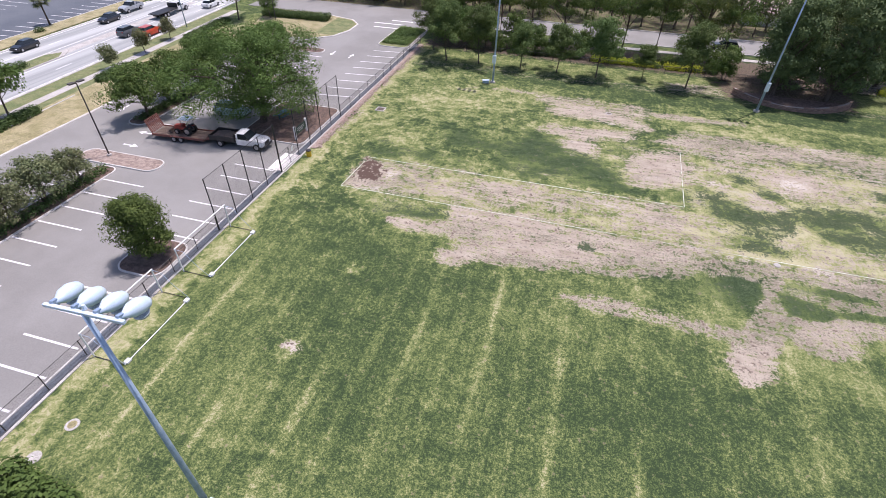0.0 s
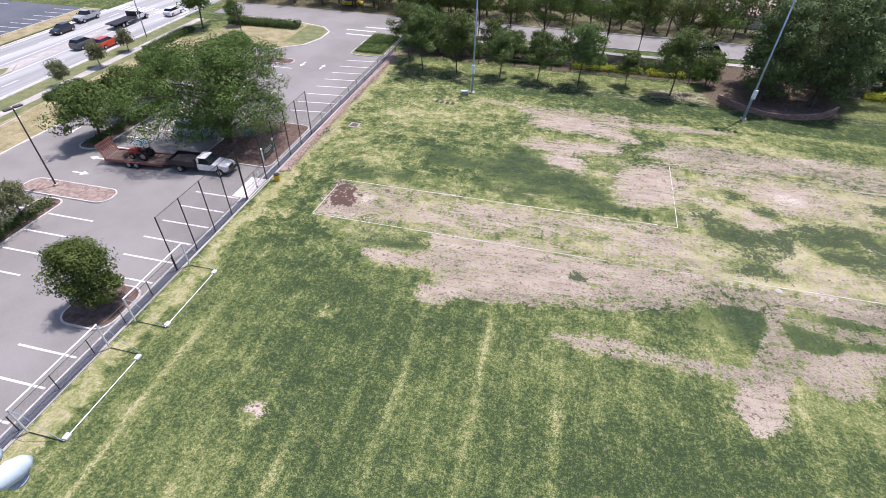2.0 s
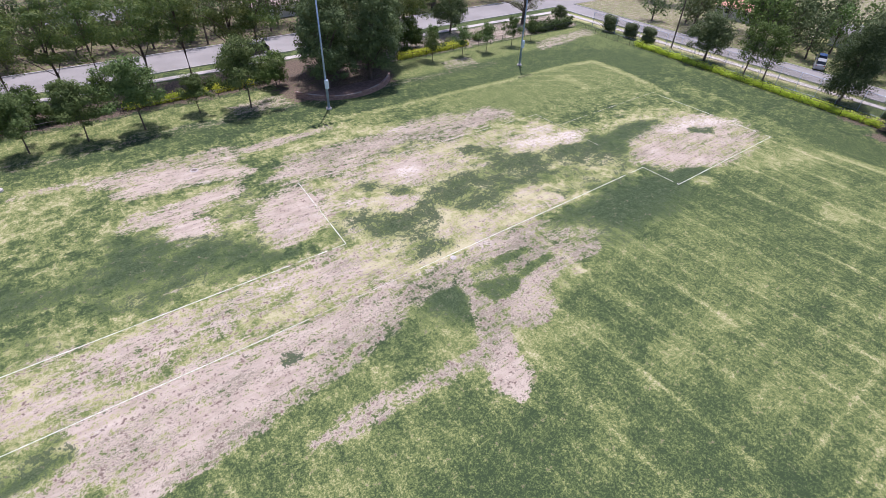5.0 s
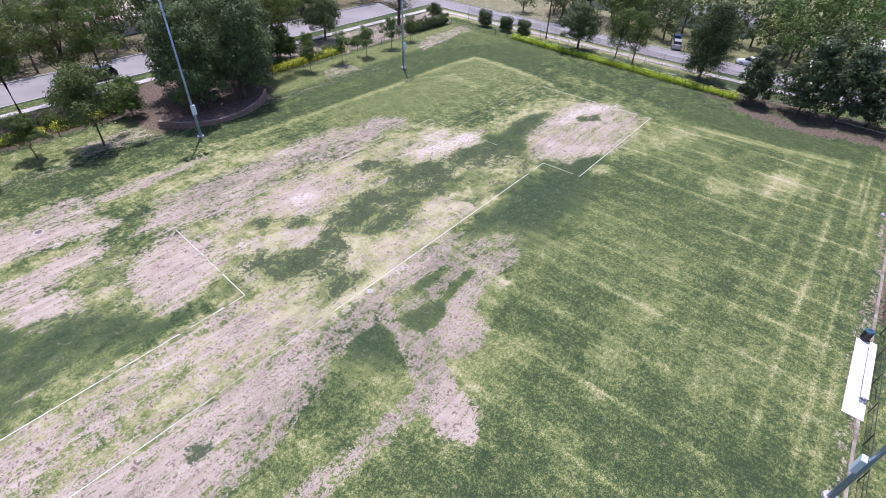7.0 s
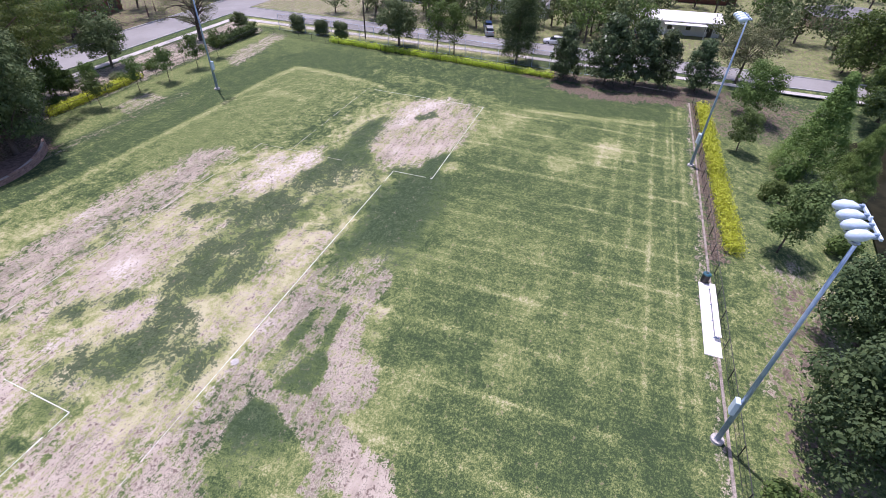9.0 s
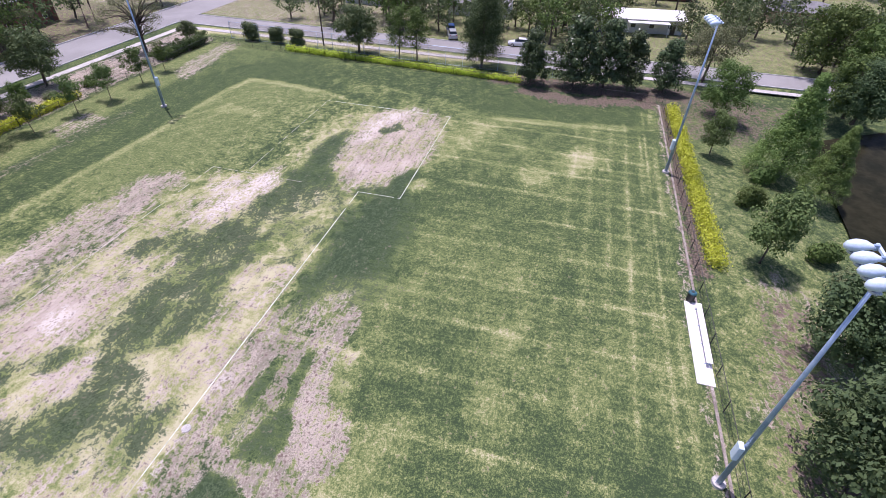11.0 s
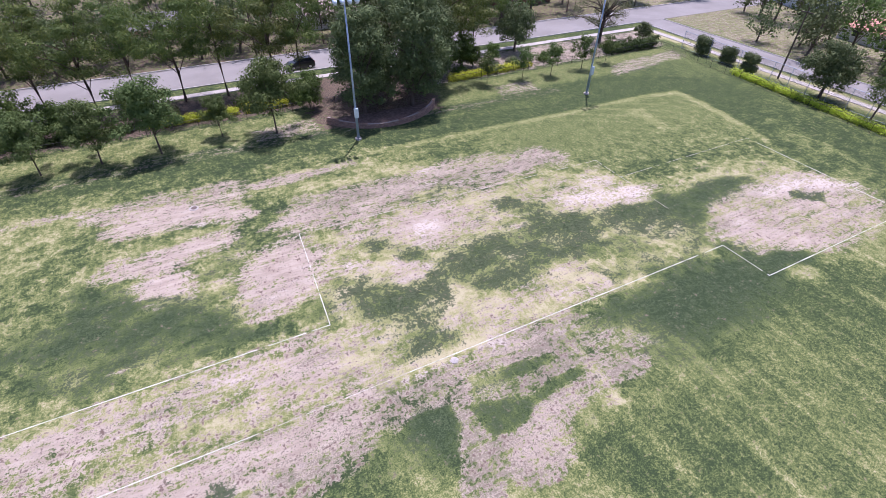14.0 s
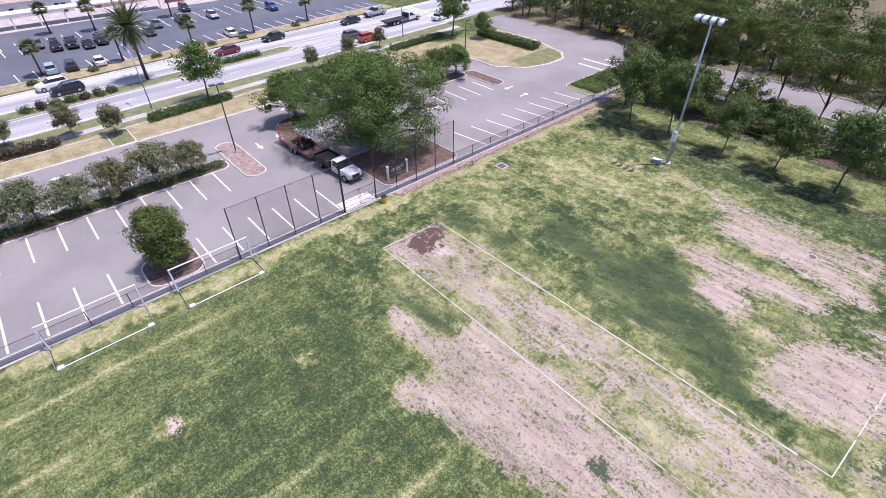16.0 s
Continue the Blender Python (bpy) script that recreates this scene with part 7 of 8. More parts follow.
hedge("russet_hedge", "russet low hedge beside the lot", -68.2, 4.0, -67.0, 21.6, 1.9, 1.15, RUSSET, 0.15, 40, 47, 0.25)
for i in range(7):
    hedge("median_shrub", "rounded dark green shrub on the road median", -81.7 - 0.1 * i, 19.6 + 1.9 * i, -81.8 - 0.1 * i, 20.8 + 1.9 * i, 1.7 + 0.25 * (i % 3), 0.8 + 0.12 * (i % 2), RUSSET if i in (1, 4) else HEDGE, 0.15, 40, 148 + i, 0.2, z=0.13, group="shrubs on the road median")
for i, (x, y, s) in enumerate(((93.8, 81.4, 3.3), (93.8, 75.9, 3.2), (92.4, 70.7, 3.2))):
    hedge("round_shrub", "tall rounded evergreen shrub by the street", x, y, x + 1.2, y, 2.6, s, DARK_OAK, 0.2, 26, 50 + i, group="shrubs by the street")
for i, (x, y, w, h) in enumerate(((59.5, -1.8, 3.0, 2.2), (56.0, -4.0, 3.0, 2.0), (52.0, -7.0, 3.4, 1.8), (47.0, -7.5, 3.0, 1.8), (66.0, -4.5, 2.8, 1.8))):
    hedge("bank_shrub", "loose wild shrub on the pond bank", x, y, x + 1.5, y + 0.6, w, h, MYRTLE if i % 2 else OAK, 0.2, 16, 60 + i, 0.3, z=-0.5, group="shrubs on the pond bank")
hedge("bank_shrub", "loose leafy shrub at the fence end", 22.0, 3.6, 23.5, 3.2, 2.2, 1.6, OAK, 0.2, 22, 66, 0.3)
hedge("bank_shrub", "dense leafy shrub at the field's corner", -25.5, 5.0, -21.0, 4.0, 3.4, 2.4, OAK, 0.2, 26, 67, 0.3)
flat("pond", [(40, -40), (98, -40), (82, -13.5), (60, -11.6), (50, -10.0), (40, -11)], -1.25, WATER, "still dark pond water below the bank", "pond")

for i, (x, y, w, h) in enumerate(((-20, 90.5, 2.4, 1.6), (-15.5, 90.8, 2.2, 1.5), (-6.0, 92.4, 2.2, 1.2), (4.0, 92.8, 2.2, 1.3), (13.5, 92.2, 2.4, 1.5), (20.5, 91.0, 2.6, 1.8), (41.5, 90.5, 2.4, 1.6), (48.0, 91.6, 1.8, 1.0), (53.0, 91.0, 1.8, 0.9), (58.5, 92.0, 1.8, 1.0), (64.5, 91.0, 2.0, 1.2), (68.5, 92.4, 2.0, 1.1))):
    hedge("understory_shrub", "loose shrub in the litter under the street trees", x, y, x + 1.8, y + 0.3, w, h, OAK if i % 3 else MYRTLE, 0.2, 15, 160 + i, 0.3, group="shrubs under the pines")

# ---- curved brick wall with the raised bed behind it ----
wall = thing("retaining_wall", "curved brown brick retaining wall below the oaks", "wall", kind="structure")
WX, WY, WR = 31.4, 87.2, 9.6
brick_me = finish(box(bmesh.new(), (-0.19, -0.1, -0.045), (0.19, 0.1, 0.045), bevel=0.008), BRICK)
bm = bmesh.new()
N = 40
for i in range(N):
    a = radians(214 + (322 - 214) * (i + 0.5) / N)
    top = 0.55 + 0.75 * abs((i + 0.5) / N - 0.42) * 1.3
    seg = WR * radians(108) / N
    box(bm, (WX + WR * math.cos(a) - 0.13, WY + WR * math.sin(a) - seg / 2 - 0.01, -0.1), (WX + WR * math.cos(a) + 0.13, WY + WR * math.sin(a) + seg / 2 + 0.01, top), math.degrees(a))
part("core", bm, MORTAR, wall)
for row in range(6):
    for i in range(44):
        a = radians(214 + 108 * (i + (0.5 if row % 2 else 0.0)) / 44)
        top = 0.55 + 0.75 * abs(i / 44 - 0.42) * 1.3
        z = 0.06 + row * 0.2
        if z + 0.1 < top + 0.1:
            o = new("brick", brick_me)
            o.parent = wall
            o.matrix_basis = pose(WX + (WR + 0.06) * math.cos(a), WY + (WR + 0.06) * math.sin(a), z, 0, 0, math.degrees(a) + 90) @ Matrix.Diagonal((1.05, 1.0, 1.9, 1))
o = [(WX + (WR - 0.1) * math.cos(radians(214 + 108 * i / 20)), WY + (WR - 0.1) * math.sin(radians(214 + 108 * i / 20))) for i in range(21)]
flat("raised_bed", o, 0.5, MULCH, "shaded bed of leaf litter behind the brick wall", "planting bed", 0.5)

# ---- vehicles ----
CAR_PAINTS = {}


def car_paint(name, c):
    if name not in CAR_PAINTS:
        m = mat(name + "_car_paint", c, None, 0.28, 1.0, 20.0, 0.0, 0.0, 0.03)
        m.node_tree.nodes["Principled BSDF"].inputs["Coat Weight"].default_value = 0.6
        CAR_PAINTS[name] = m
    return CAR_PAINTS[name]


COLOURS = {"black": (0.015, 0.015, 0.018), "white": (0.78, 0.78, 0.78), "silver": (0.42, 0.44, 0.46), "grey": (0.10, 0.11, 0.12), "red": (0.35, 0.02, 0.015),
           "pale blue": (0.38, 0.52, 0.62), "blue": (0.03, 0.09, 0.30), "orange red": (0.55, 0.06, 0.02), "yellow": (0.75, 0.55, 0.04), "dark red": (0.16, 0.015, 0.015)}
RED_LENS = mat("red_lamp_lens", (0.4, 0.02, 0.02), None, 0.2, 3, 30, 0.0)
CLEAR_LENS = mat("clear_lamp_lens", (0.75, 0.76, 0.78), None, 0.1, 3, 30, 0.0)


def wheel_set(t, xs, half, r, width=0.24):
    tyre = bmesh.new()
    rod(tyre, (0, -width / 2, 0), (0, width / 2, 0), r, None, 18)
    tyre_me = finish(tyre, RUBBER)
    rim_me = finish(rod(bmesh.new(), (0, -width / 2 - 0.012, 0), (0, width / 2 + 0.012, 0), r * 0.6, None, 12), RIM)
    for x in xs:
        for y in (-half, half):
            w = new("wheel", tyre_me)
            w.parent = t
            w.matrix_basis = pose(x, y, r)
            o = new("rim", rim_me)
            o.parent = w


def loft(bm, rings):
    """Closed rings of equal length joined into one skin, with ends."""
    vs = [[bm.verts.new(p) for p in r] for r in rings]
    n = len(rings[0])
    for a, b in zip(vs, vs[1:]):
        for i in range(n):
            bm.faces.new((a[i], a[(i + 1) % n], b[(i + 1) % n], b[i]))
    bm.faces.new(vs[0][::-1])
    bm.faces.new(vs[-1])
    bmesh.ops.recalc_face_normals(bm, faces=bm.faces)
    return bm


def car(x, y, rz, colour, style="sedan", label="", group="cars", z=0.03):
    """Saloon or sport utility: lower body, glass house, roof, wheels, lamps, bumpers."""
    t = thing("car", label or f"{colour} {'sport utility car' if style == 'suv' else 'saloon car'} on the asphalt", "car", group, at=(x, y, z), rz=rz)
    paint = car_paint(colour.replace(" ", "_"), COLOURS[colour])
    up = 0.22 if style == "suv" else 0.0
    L = 2.32
    body = []
    for px, zl, zh, hw in ((-L, 0.45, 0.80 + up, 0.72), (-L + 0.12, 0.30, 0.98 + up, 0.86), (-1.5, 0.24, 1.0 + up, 0.91), (0.6, 0.24, 0.98 + up, 0.91), (1.05, 0.24, 0.95 + up, 0.9), (L - 0.35, 0.28, 0.80 + up, 0.86), (L, 0.42, 0.64 + up, 0.70)):
        body.append([(px, -hw, zl), (px, hw, zl), (px, hw * 1.0, zl + (zh - zl) * 0.65), (px, hw * 0.88, zh), (px, -hw * 0.88, zh), (px, -hw, zl + (zh - zl) * 0.65)])
    part("body", loft(bmesh.new(), body), paint, t)
    back = -2.1 if style == "suv" else -1.75
    glass = [[(back, -0.78, 0.95 + up), (back, 0.78, 0.95 + up), (back + 0.3, 0.62, 1.42 + up), (back + 0.3, -0.62, 1.42 + up)],
             [(0.15, -0.8, 0.95 + up), (0.15, 0.8, 0.95 + up), (0.15, 0.63, 1.44 + up), (0.15, -0.63, 1.44 + up)],
             [(1.05, -0.78, 0.93 + up), (1.05, 0.78, 0.93 + up), (0.25, 0.62, 1.44 + up), (0.25, -0.62, 1.44 + up)]]
    part("glass_house", loft(bmesh.new(), glass), GLASS_DARK, t)
    part("roof", box(bmesh.new(), (back + 0.28, -0.64, 1.42 + up), (0.28, 0.64, 1.485 + up), bevel=0.03), paint, t)
    for sy in (-0.6, 0.6):
        part("headlight", box(bmesh.new(), (L - 0.16, sy - 0.14, 0.58 + up), (L - 0.01, sy + 0.14, 0.70 + up), bevel=0.02), CLEAR_LENS, t)
        part("tail_light", box(bmesh.new(), (-L + 0.0, sy - 0.13, 0.70 + up), (-L + 0.1, sy + 0.13, 0.86 + up), bevel=0.02), RED_LENS, t)
    part("bumper", box(bmesh.new(), (L - 0.12, -0.74, 0.34), (L + 0.05, 0.74, 0.5), bevel=0.03), BLACK, t)
    wheel_set(t, (-1.4, 1.42), 0.82, 0.33 + up * 0.15)
    return t


def pickup(x, y, rz, colour, label, group="cars", bed="tub", z=0.03, body_name="pickup_truck"):
    """Pick-up, or a truck with a dropside or flat bed."""
    t = thing(body_name, label, "truck", group, at=(x, y, z), rz=rz)
    paint = car_paint(colour.replace(" ", "_"), COLOURS[colour])
    nose = [[(0.95, -0.92, 0.55), (0.95, 0.92, 0.55), (0.95, 0.9, 1.25), (0.95, -0.9, 1.25)], [(2.3, -0.92, 0.5), (2.3, 0.92, 0.5), (2.3, 0.86, 1.16), (2.3, -0.86, 1.16)], [(2.65, -0.84, 0.55), (2.65, 0.84, 0.55), (2.62, 0.78, 1.05), (2.62, -0.78, 1.05)]]
    part("hood", loft(bmesh.new(), nose), paint, t)
    cab = [[(-0.75, -0.93, 0.5), (-0.75, 0.93, 0.5), (-0.75, 0.93, 1.2), (-0.75, -0.93, 1.2)], [(0.98, -0.93, 0.5), (0.98, 0.93, 0.5), (0.98, 0.93, 1.2), (0.98, -0.93, 1.2)]]
    part("cab", loft(bmesh.new(), cab), paint, t)
    top = [[(-0.72, -0.9, 1.2), (-0.72, 0.9, 1.2), (-0.62, 0.72, 1.78), (-0.62, -0.72, 1.78)], [(0.98, -0.9, 1.2), (0.98, 0.9, 1.2), (0.3, 0.72, 1.8), (0.3, -0.72, 1.8)]]
    part("glass_house", loft(bmesh.new(), top), GLASS_DARK, t)
    part("roof", box(bmesh.new(), (-0.68, -0.75, 1.78), (0.34, 0.75, 1.9), bevel=0.05), paint, t)
    for sy in (-1, 1):
        part("door_pillar", box(bmesh.new(), (-0.72, sy * 0.83 - 0.05, 1.2), (-0.5, sy * 0.83 + 0.05, 1.8), bevel=0.01), paint, t)
        part("mirror", box(bmesh.new(), (0.75, sy * 1.08 - 0.1, 1.25), (0.85, sy * 1.08 + 0.1, 1.5), bevel=0.02), BLACK, t)
        part("headlight", box(bmesh.new(), (2.56, sy * 0.66 - 0.15, 0.82), (2.68, sy * 0.66 + 0.15, 1.02), bevel=0.02), CLEAR_LENS, t)
    part("grille", box(bmesh.new(), (2.6, -0.48, 0.66), (2.69, 0.48, 1.0), bevel=0.02), BLACK, t)
    part("bumper", box(bmesh.new(), (2.6, -0.92, 0.42), (2.82, 0.92, 0.62), bevel=0.03), BLACK, t)
    if bed == "tub":
        for lo, hi in (((-2.95, -0.93, 0.5), (-0.8, 0.93, 0.72)), ((-2.95, -0.93, 0.72), (-0.8, -0.82, 1.2)), ((-2.95, 0.82, 0.72), (-0.8, 0.93, 1.2)), ((-2.95, -0.82, 0.72), (-2.85, 0.82, 1.2))):
            part("bed_panel", box(bmesh.new(), lo, hi, bevel=0.02), paint, t)
        wheel_set(t, (-1.85, 1.75), 0.84, 0.4, 0.27)
    elif bed == "dump":
        part("chassis", box(bmesh.new(), (-4.2, -0.4, 0.55), (-0.75, 0.4, 0.8)), BLACK, t)
        part("bed_floor", box(bmesh.new(), (-4.1, -1.1, 0.85), (-0.9, 1.1, 0.95)), BLACK, t)
        for lo, hi in (((-4.1, -1.1, 0.95), (-0.9, -1.04, 1.45)), ((-4.1, 1.04, 0.95), (-0.9, 1.1, 1.45)), ((-0.98, -1.04, 0.95), (-0.9, 1.04, 1.7)), ((-4.1, -1.04, 0.95), (-4.04, 1.04, 1.4))):
            part("bed_side", box(bmesh.new(), lo, hi, bevel=0.01), BLACK, t)
        part("load", loft(bmesh.new(), [[(-4.0, -1.0, 0.95), (-4.0, 1.0, 0.95), (-3.9, 0.8, 1.2), (-3.9, -0.8, 1.2)], [(-2.4, -1.0, 0.95), (-2.4, 1.0, 0.95), (-2.4, 0.7, 1.4), (-2.4, -0.6, 1.36)], [(-1.1, -1.0, 0.95), (-1.1, 1.0, 0.95), (-1.1, 0.8, 1.15), (-1.1, -0.7, 1.2)]]), RUST, t, "grey-brown load of scrap")
        wheel_set(t, (-2.9, 1.75), 0.84, 0.42, 0.36)
    else:
        part("chassis", box(bmesh.new(), (-7.0, -0.45, 0.6), (-0.75, 0.45, 0.85)), BLACK, t)
        part("flat_bed", box(bmesh.new(), (-7.3, -1.2, 0.95), (-1.0, 1.2, 1.08), bevel=0.02), BLACK, t)
        part("headboard", box(bmesh.new(), (-1.1, -1.15, 1.08), (-1.0, 1.15, 1.9), bevel=0.02), BLACK, t)
        wheel_set(t, (-5.2, -4.2, 1.75), 0.9, 0.45, 0.36)
    return t


pickup(-36.3, 44.6, 4, "white", "white crew truck with a dark loaded dump bed", "truck and trailer", "dump")
DECK = mat("weathered_deck_boards", (0.24, 0.17, 0.13), (0.14, 0.10, 0.08), 0.9, 2.0, 25.0, 0.4, stretch=(0.3, 2, 1), each=0.4)
OLD_RED = mat("faded_red_paint", (0.26, 0.10, 0.075), (0.18, 0.075, 0.06), 0.7, 2.0, 25.0, 0.2)
trailer = thing("equipment_trailer", "low equipment trailer with wooden deck and raised ramp", "trailer", "truck and trailer", at=(-44.7, 44.2, 0.03), rz=4)
part("frame", box(bmesh.new(), (-3.4, -1.15, 0.42), (3.4, 1.15, 0.52)), OLD_RED, trailer)
board = finish(box(bmesh.new(), (-3.4, -0.105, 0.0), (3.4, 0.105, 0.05)), DECK)
for i in range(10):
    lay(board, "deck_board", trailer, 0, -1.035 + i * 0.23, 0.53)
for s in (-1, 1):
    part("side_rail", box(bmesh.new(), (-3.4, s * 1.2 - 0.05, 0.45), (3.4, s * 1.2 + 0.05, 0.72)), OLD_RED, trailer)
    part("fender", box(bmesh.new(), (-0.9, s * 1.32 - 0.16, 0.66), (0.9, s * 1.32 + 0.16, 0.72), bevel=0.02), OLD_RED, trailer)
part("drawbar", loft(bmesh.new(), [[(3.4, -0.9, 0.45), (3.4, 0.9, 0.45), (3.4, 0.9, 0.55), (3.4, -0.9, 0.55)], [(4.5, -0.08, 0.45), (4.5, 0.08, 0.45), (4.5, 0.08, 0.55), (4.5, -0.08, 0.55)]]), OLD_RED, trailer)
wheel_set(trailer, (-0.45, 0.45), 1.32, 0.36, 0.22)
ramp_t = new("ramp")
ramp_t.parent = trailer
ramp_me = bmesh.new()
for y in (-1.1, 1.1):
    box(ramp_me, (-0.04, y - 0.04, 0), (0.04, y + 0.04, 1.7))
for z in (0.1, 0.9, 1.66):
    box(ramp_me, (-0.035, -1.06, z - 0.03), (0.035, 1.06, z + 0.03))
ramp_ob = part("loading_ramp", ramp_me, OLD_RED, trailer)
ramp_ob.matrix_basis = pose(-3.4, 0, 0.6, 0, -18, 0)
slat = finish(box(bmesh.new(), (-0.03, -0.07, 0.1), (0.03, 0.07, 1.66)), OLD_RED)
for i in range(8):
    o = new("ramp_slat", slat)
    o.parent = ramp_ob
    o.matrix_basis = pose(0.005, -0.92 + i * 0.263, 0)
bpy.data.objects.remove(ramp_t)

tractor = thing("compact_tractor", "small red tractor with a pale canopy on the trailer", "tractor", "truck and trailer", at=(-44.2, 44.3, 0.61), rz=184)
RED_PAINT = mat("tractor_red", (0.36, 0.05, 0.03), (0.26, 0.04, 0.03), 0.5, 2, 30, 0.05)
CANOPY = mat("pale_blue_canopy", (0.62, 0.70, 0.76), (0.52, 0.60, 0.68), 0.5, 2, 30, 0.05)
part("engine_hood", loft(bmesh.new(), [[(0.2, -0.3, 0.55), (0.2, 0.3, 0.55), (0.2, 0.28, 1.15), (0.2, -0.28, 1.15)], [(1.35, -0.27, 0.5), (1.35, 0.27, 0.5), (1.35, 0.22, 1.0), (1.35, -0.22, 1.0)]]), RED_PAINT, tractor)
part("seat_deck", box(bmesh.new(), (-0.9, -0.45, 0.5), (0.2, 0.45, 0.62), bevel=0.02), BLACK, tractor)
part("seat", box(bmesh.new(), (-0.7, -0.22, 0.62), (-0.25, 0.22, 1.1), bevel=0.06), BLACK, tractor)
for y in (-0.5, 0.5):
    part("fender", box(bmesh.new(), (-0.85, y - 0.12, 0.85), (0.05, y + 0.12, 0.93), bevel=0.02), RED_PAINT, tractor)
    for xx in (-0.85, 0.15):
        part("canopy_post", rod(bmesh.new(), (xx, y * 0.9, 0.6), (xx, y * 0.9, 1.92), 0.025), BLACK, tractor)
part("canopy", box(bmesh.new(), (-1.1, -0.65, 1.92), (0.4, 0.65, 2.02), bevel=0.04), CANOPY, tractor)
wheel_set(tractor, (-0.5,), 0.55, 0.5, 0.3)
wheel_set(tractor, (1.0,), 0.45, 0.32, 0.2)
part("loader_bucket", loft(bmesh.new(), [[(1.7, -0.65, 0.1), (1.9, -0.65, 0.1), (2.1, -0.65, 0.3), (1.7, -0.65, 0.6)], [(1.7, 0.65, 0.1), (1.9, 0.65, 0.1), (2.1, 0.65, 0.3), (1.7, 0.65, 0.6)]]), RUST, tractor)
for y in (-0.38, 0.38):
    part("loader_arm", tube(bmesh.new(), [(0.2, y, 0.9), (1.2, y, 0.8), (1.75, y, 0.4)], [0.045, 0.045, 0.04], 6), RED_PAINT, tractor)

car(-43.0, 51.7, 0, "pale blue", "suv", "pale blue sport utility car parked under the oak")
tb = thing("picnic_table", "dark teal picnic table under the oak", "picnic table", at=(-36.3, 52.8, 0.13), rz=80)
part("tabletop", box(bmesh.new(), (-0.95, -0.38, 0.7), (0.95, 0.38, 0.75), bevel=0.01), TEAL_PAINT, tb)
for y in (-0.68, 0.68):
    part("seat", box(bmesh.new(), (-0.95, y - 0.13, 0.42), (0.95, y + 0.13, 0.46), bevel=0.01), TEAL_PAINT, tb)
for x in (-0.65, 0.65):
    part("leg_frame", box(box(bmesh.new(), (x - 0.03, -0.7, 0.36), (x + 0.03, 0.7, 0.42)), (x - 0.03, -0.06, 0.0), (x + 0.03, 0.06, 0.7)), TEAL_PAINT, tb)

# the row across the wide road
for x, y, c, s in ((-118.0, 27.2, "grey", "sedan"), (-114.0, 29.6, "black", "suv"), (-111.6, 34.6, "black", "sedan"), (-99.2, 26.3, "pale blue", "suv"), (-98.9, 29.3, "black", "suv"),
                   (-98.6, 33.6, "white", "sedan"), (-112.6, 46.2, "black", "sedan"), (-118.0, 49.2, "grey", "sedan"), (-129.0, 59.0, "black", "suv"), (-118.6, 54.6, "black", "suv"),
                   (-117.6, 61.4, "silver", "sedan"), (-100.4, 58.4, "white", "sedan"), (-115.4, 75.0, "blue", "suv")):
    car(x, y, -3.5 if x < -105 else 176.5, c, s, group="parked cars across the road")
for x, y, c in ((-114.2, 32.3, "black"), (-113.0, 37.2, "black")):
    pickup(x, y, -3.5, c, "black pick-up truck parked across the road", "parked cars across the road")
car(-90.2, 25.0, 273.5, "white", "suv", "white sport utility car on the wide road", "cars on the road")
car(-86.6, 26.4, 273.5, "black", "suv", "black sport utility car on the wide road", "cars on the road")
car(-89.0, 53.0, 273.5, "dark red", "sedan", "dark red car on the wide road", "cars on the road")
car(-91.4, 63.5, 273.5, "black", "sedan", "black car on the wide road", "cars on the road")
car(-91.6, 82.0, 273.5, "black", "sedan", "black car on the wide road", "cars on the road")
car(-81.4, 76.0, 93.5, "grey", "suv", "dark grey car waiting on the road", "cars on the road")
car(-78.0, 77.4, 93.5, "orange red", "suv", "orange-red car waiting on the road", "cars on the road")
pickup(-84.6, 93.0, 93.5, "white", "white tow truck with a long flat bed", "cars on the road", "flat", body_name="tow_truck")
pickup(-93.6, 90.0, 273.5, "silver", "silver pick-up truck at the crossing", "cars on the road")
car(-80.6, 99.0, 93.5, "white", "sedan", "white car at the crossing", "cars on the road")
car(-48.1, 118.0, 10, "yellow", "sedan", "yellow car parked among the trees", "parked cars by houses")
car(25.5, 104.8, 180, "black", "suv", "black sport utility car on the side street", "cars on the road")
car(108.5, 31.0, 95, "white", "sedan", "white car parked beside the street", "parked cars by houses")
car(109.5, 45.0, 20, "silver", "suv", "silver car parked beside the street", "parked cars by houses")
car(114.0, 46.5, 20, "blue", "sedan", "blue car parked in a front yard", "parked cars by houses")
car(121.0, 16.5, 0, "grey", "suv", "dark grey car beside the white-roofed house", "parked cars by houses")

# ---- houses ----
STUCCO = mat("white_stucco", (0.66, 0.66, 0.65), (0.56, 0.57, 0.57), 0.9, 0.6, 20.0, 0.2, fine_amt=0.06)
TAN_STUCCO = mat("tan_stucco", (0.42, 0.31, 0.22), (0.34, 0.25, 0.18), 0.9, 0.6, 20.0, 0.2, fine_amt=0.08)
PALE_BLUE = mat("pale_blue_siding", (0.50, 0.56, 0.63), (0.44, 0.50, 0.58), 0.8, 0.6, 20.0, 0.1, fine_amt=0.05)
ROOF_WHITE = mat("white_roofing", (0.72, 0.70, 0.68), (0.60, 0.58, 0.56), 0.8, 0.5, 12.0, 0.2, fine_amt=0.08)
ROOF_RED = mat("salmon_shingles", (0.58, 0.29, 0.22), (0.48, 0.23, 0.17), 0.85, 0.8, 9.0, 0.4, fine_amt=0.15)
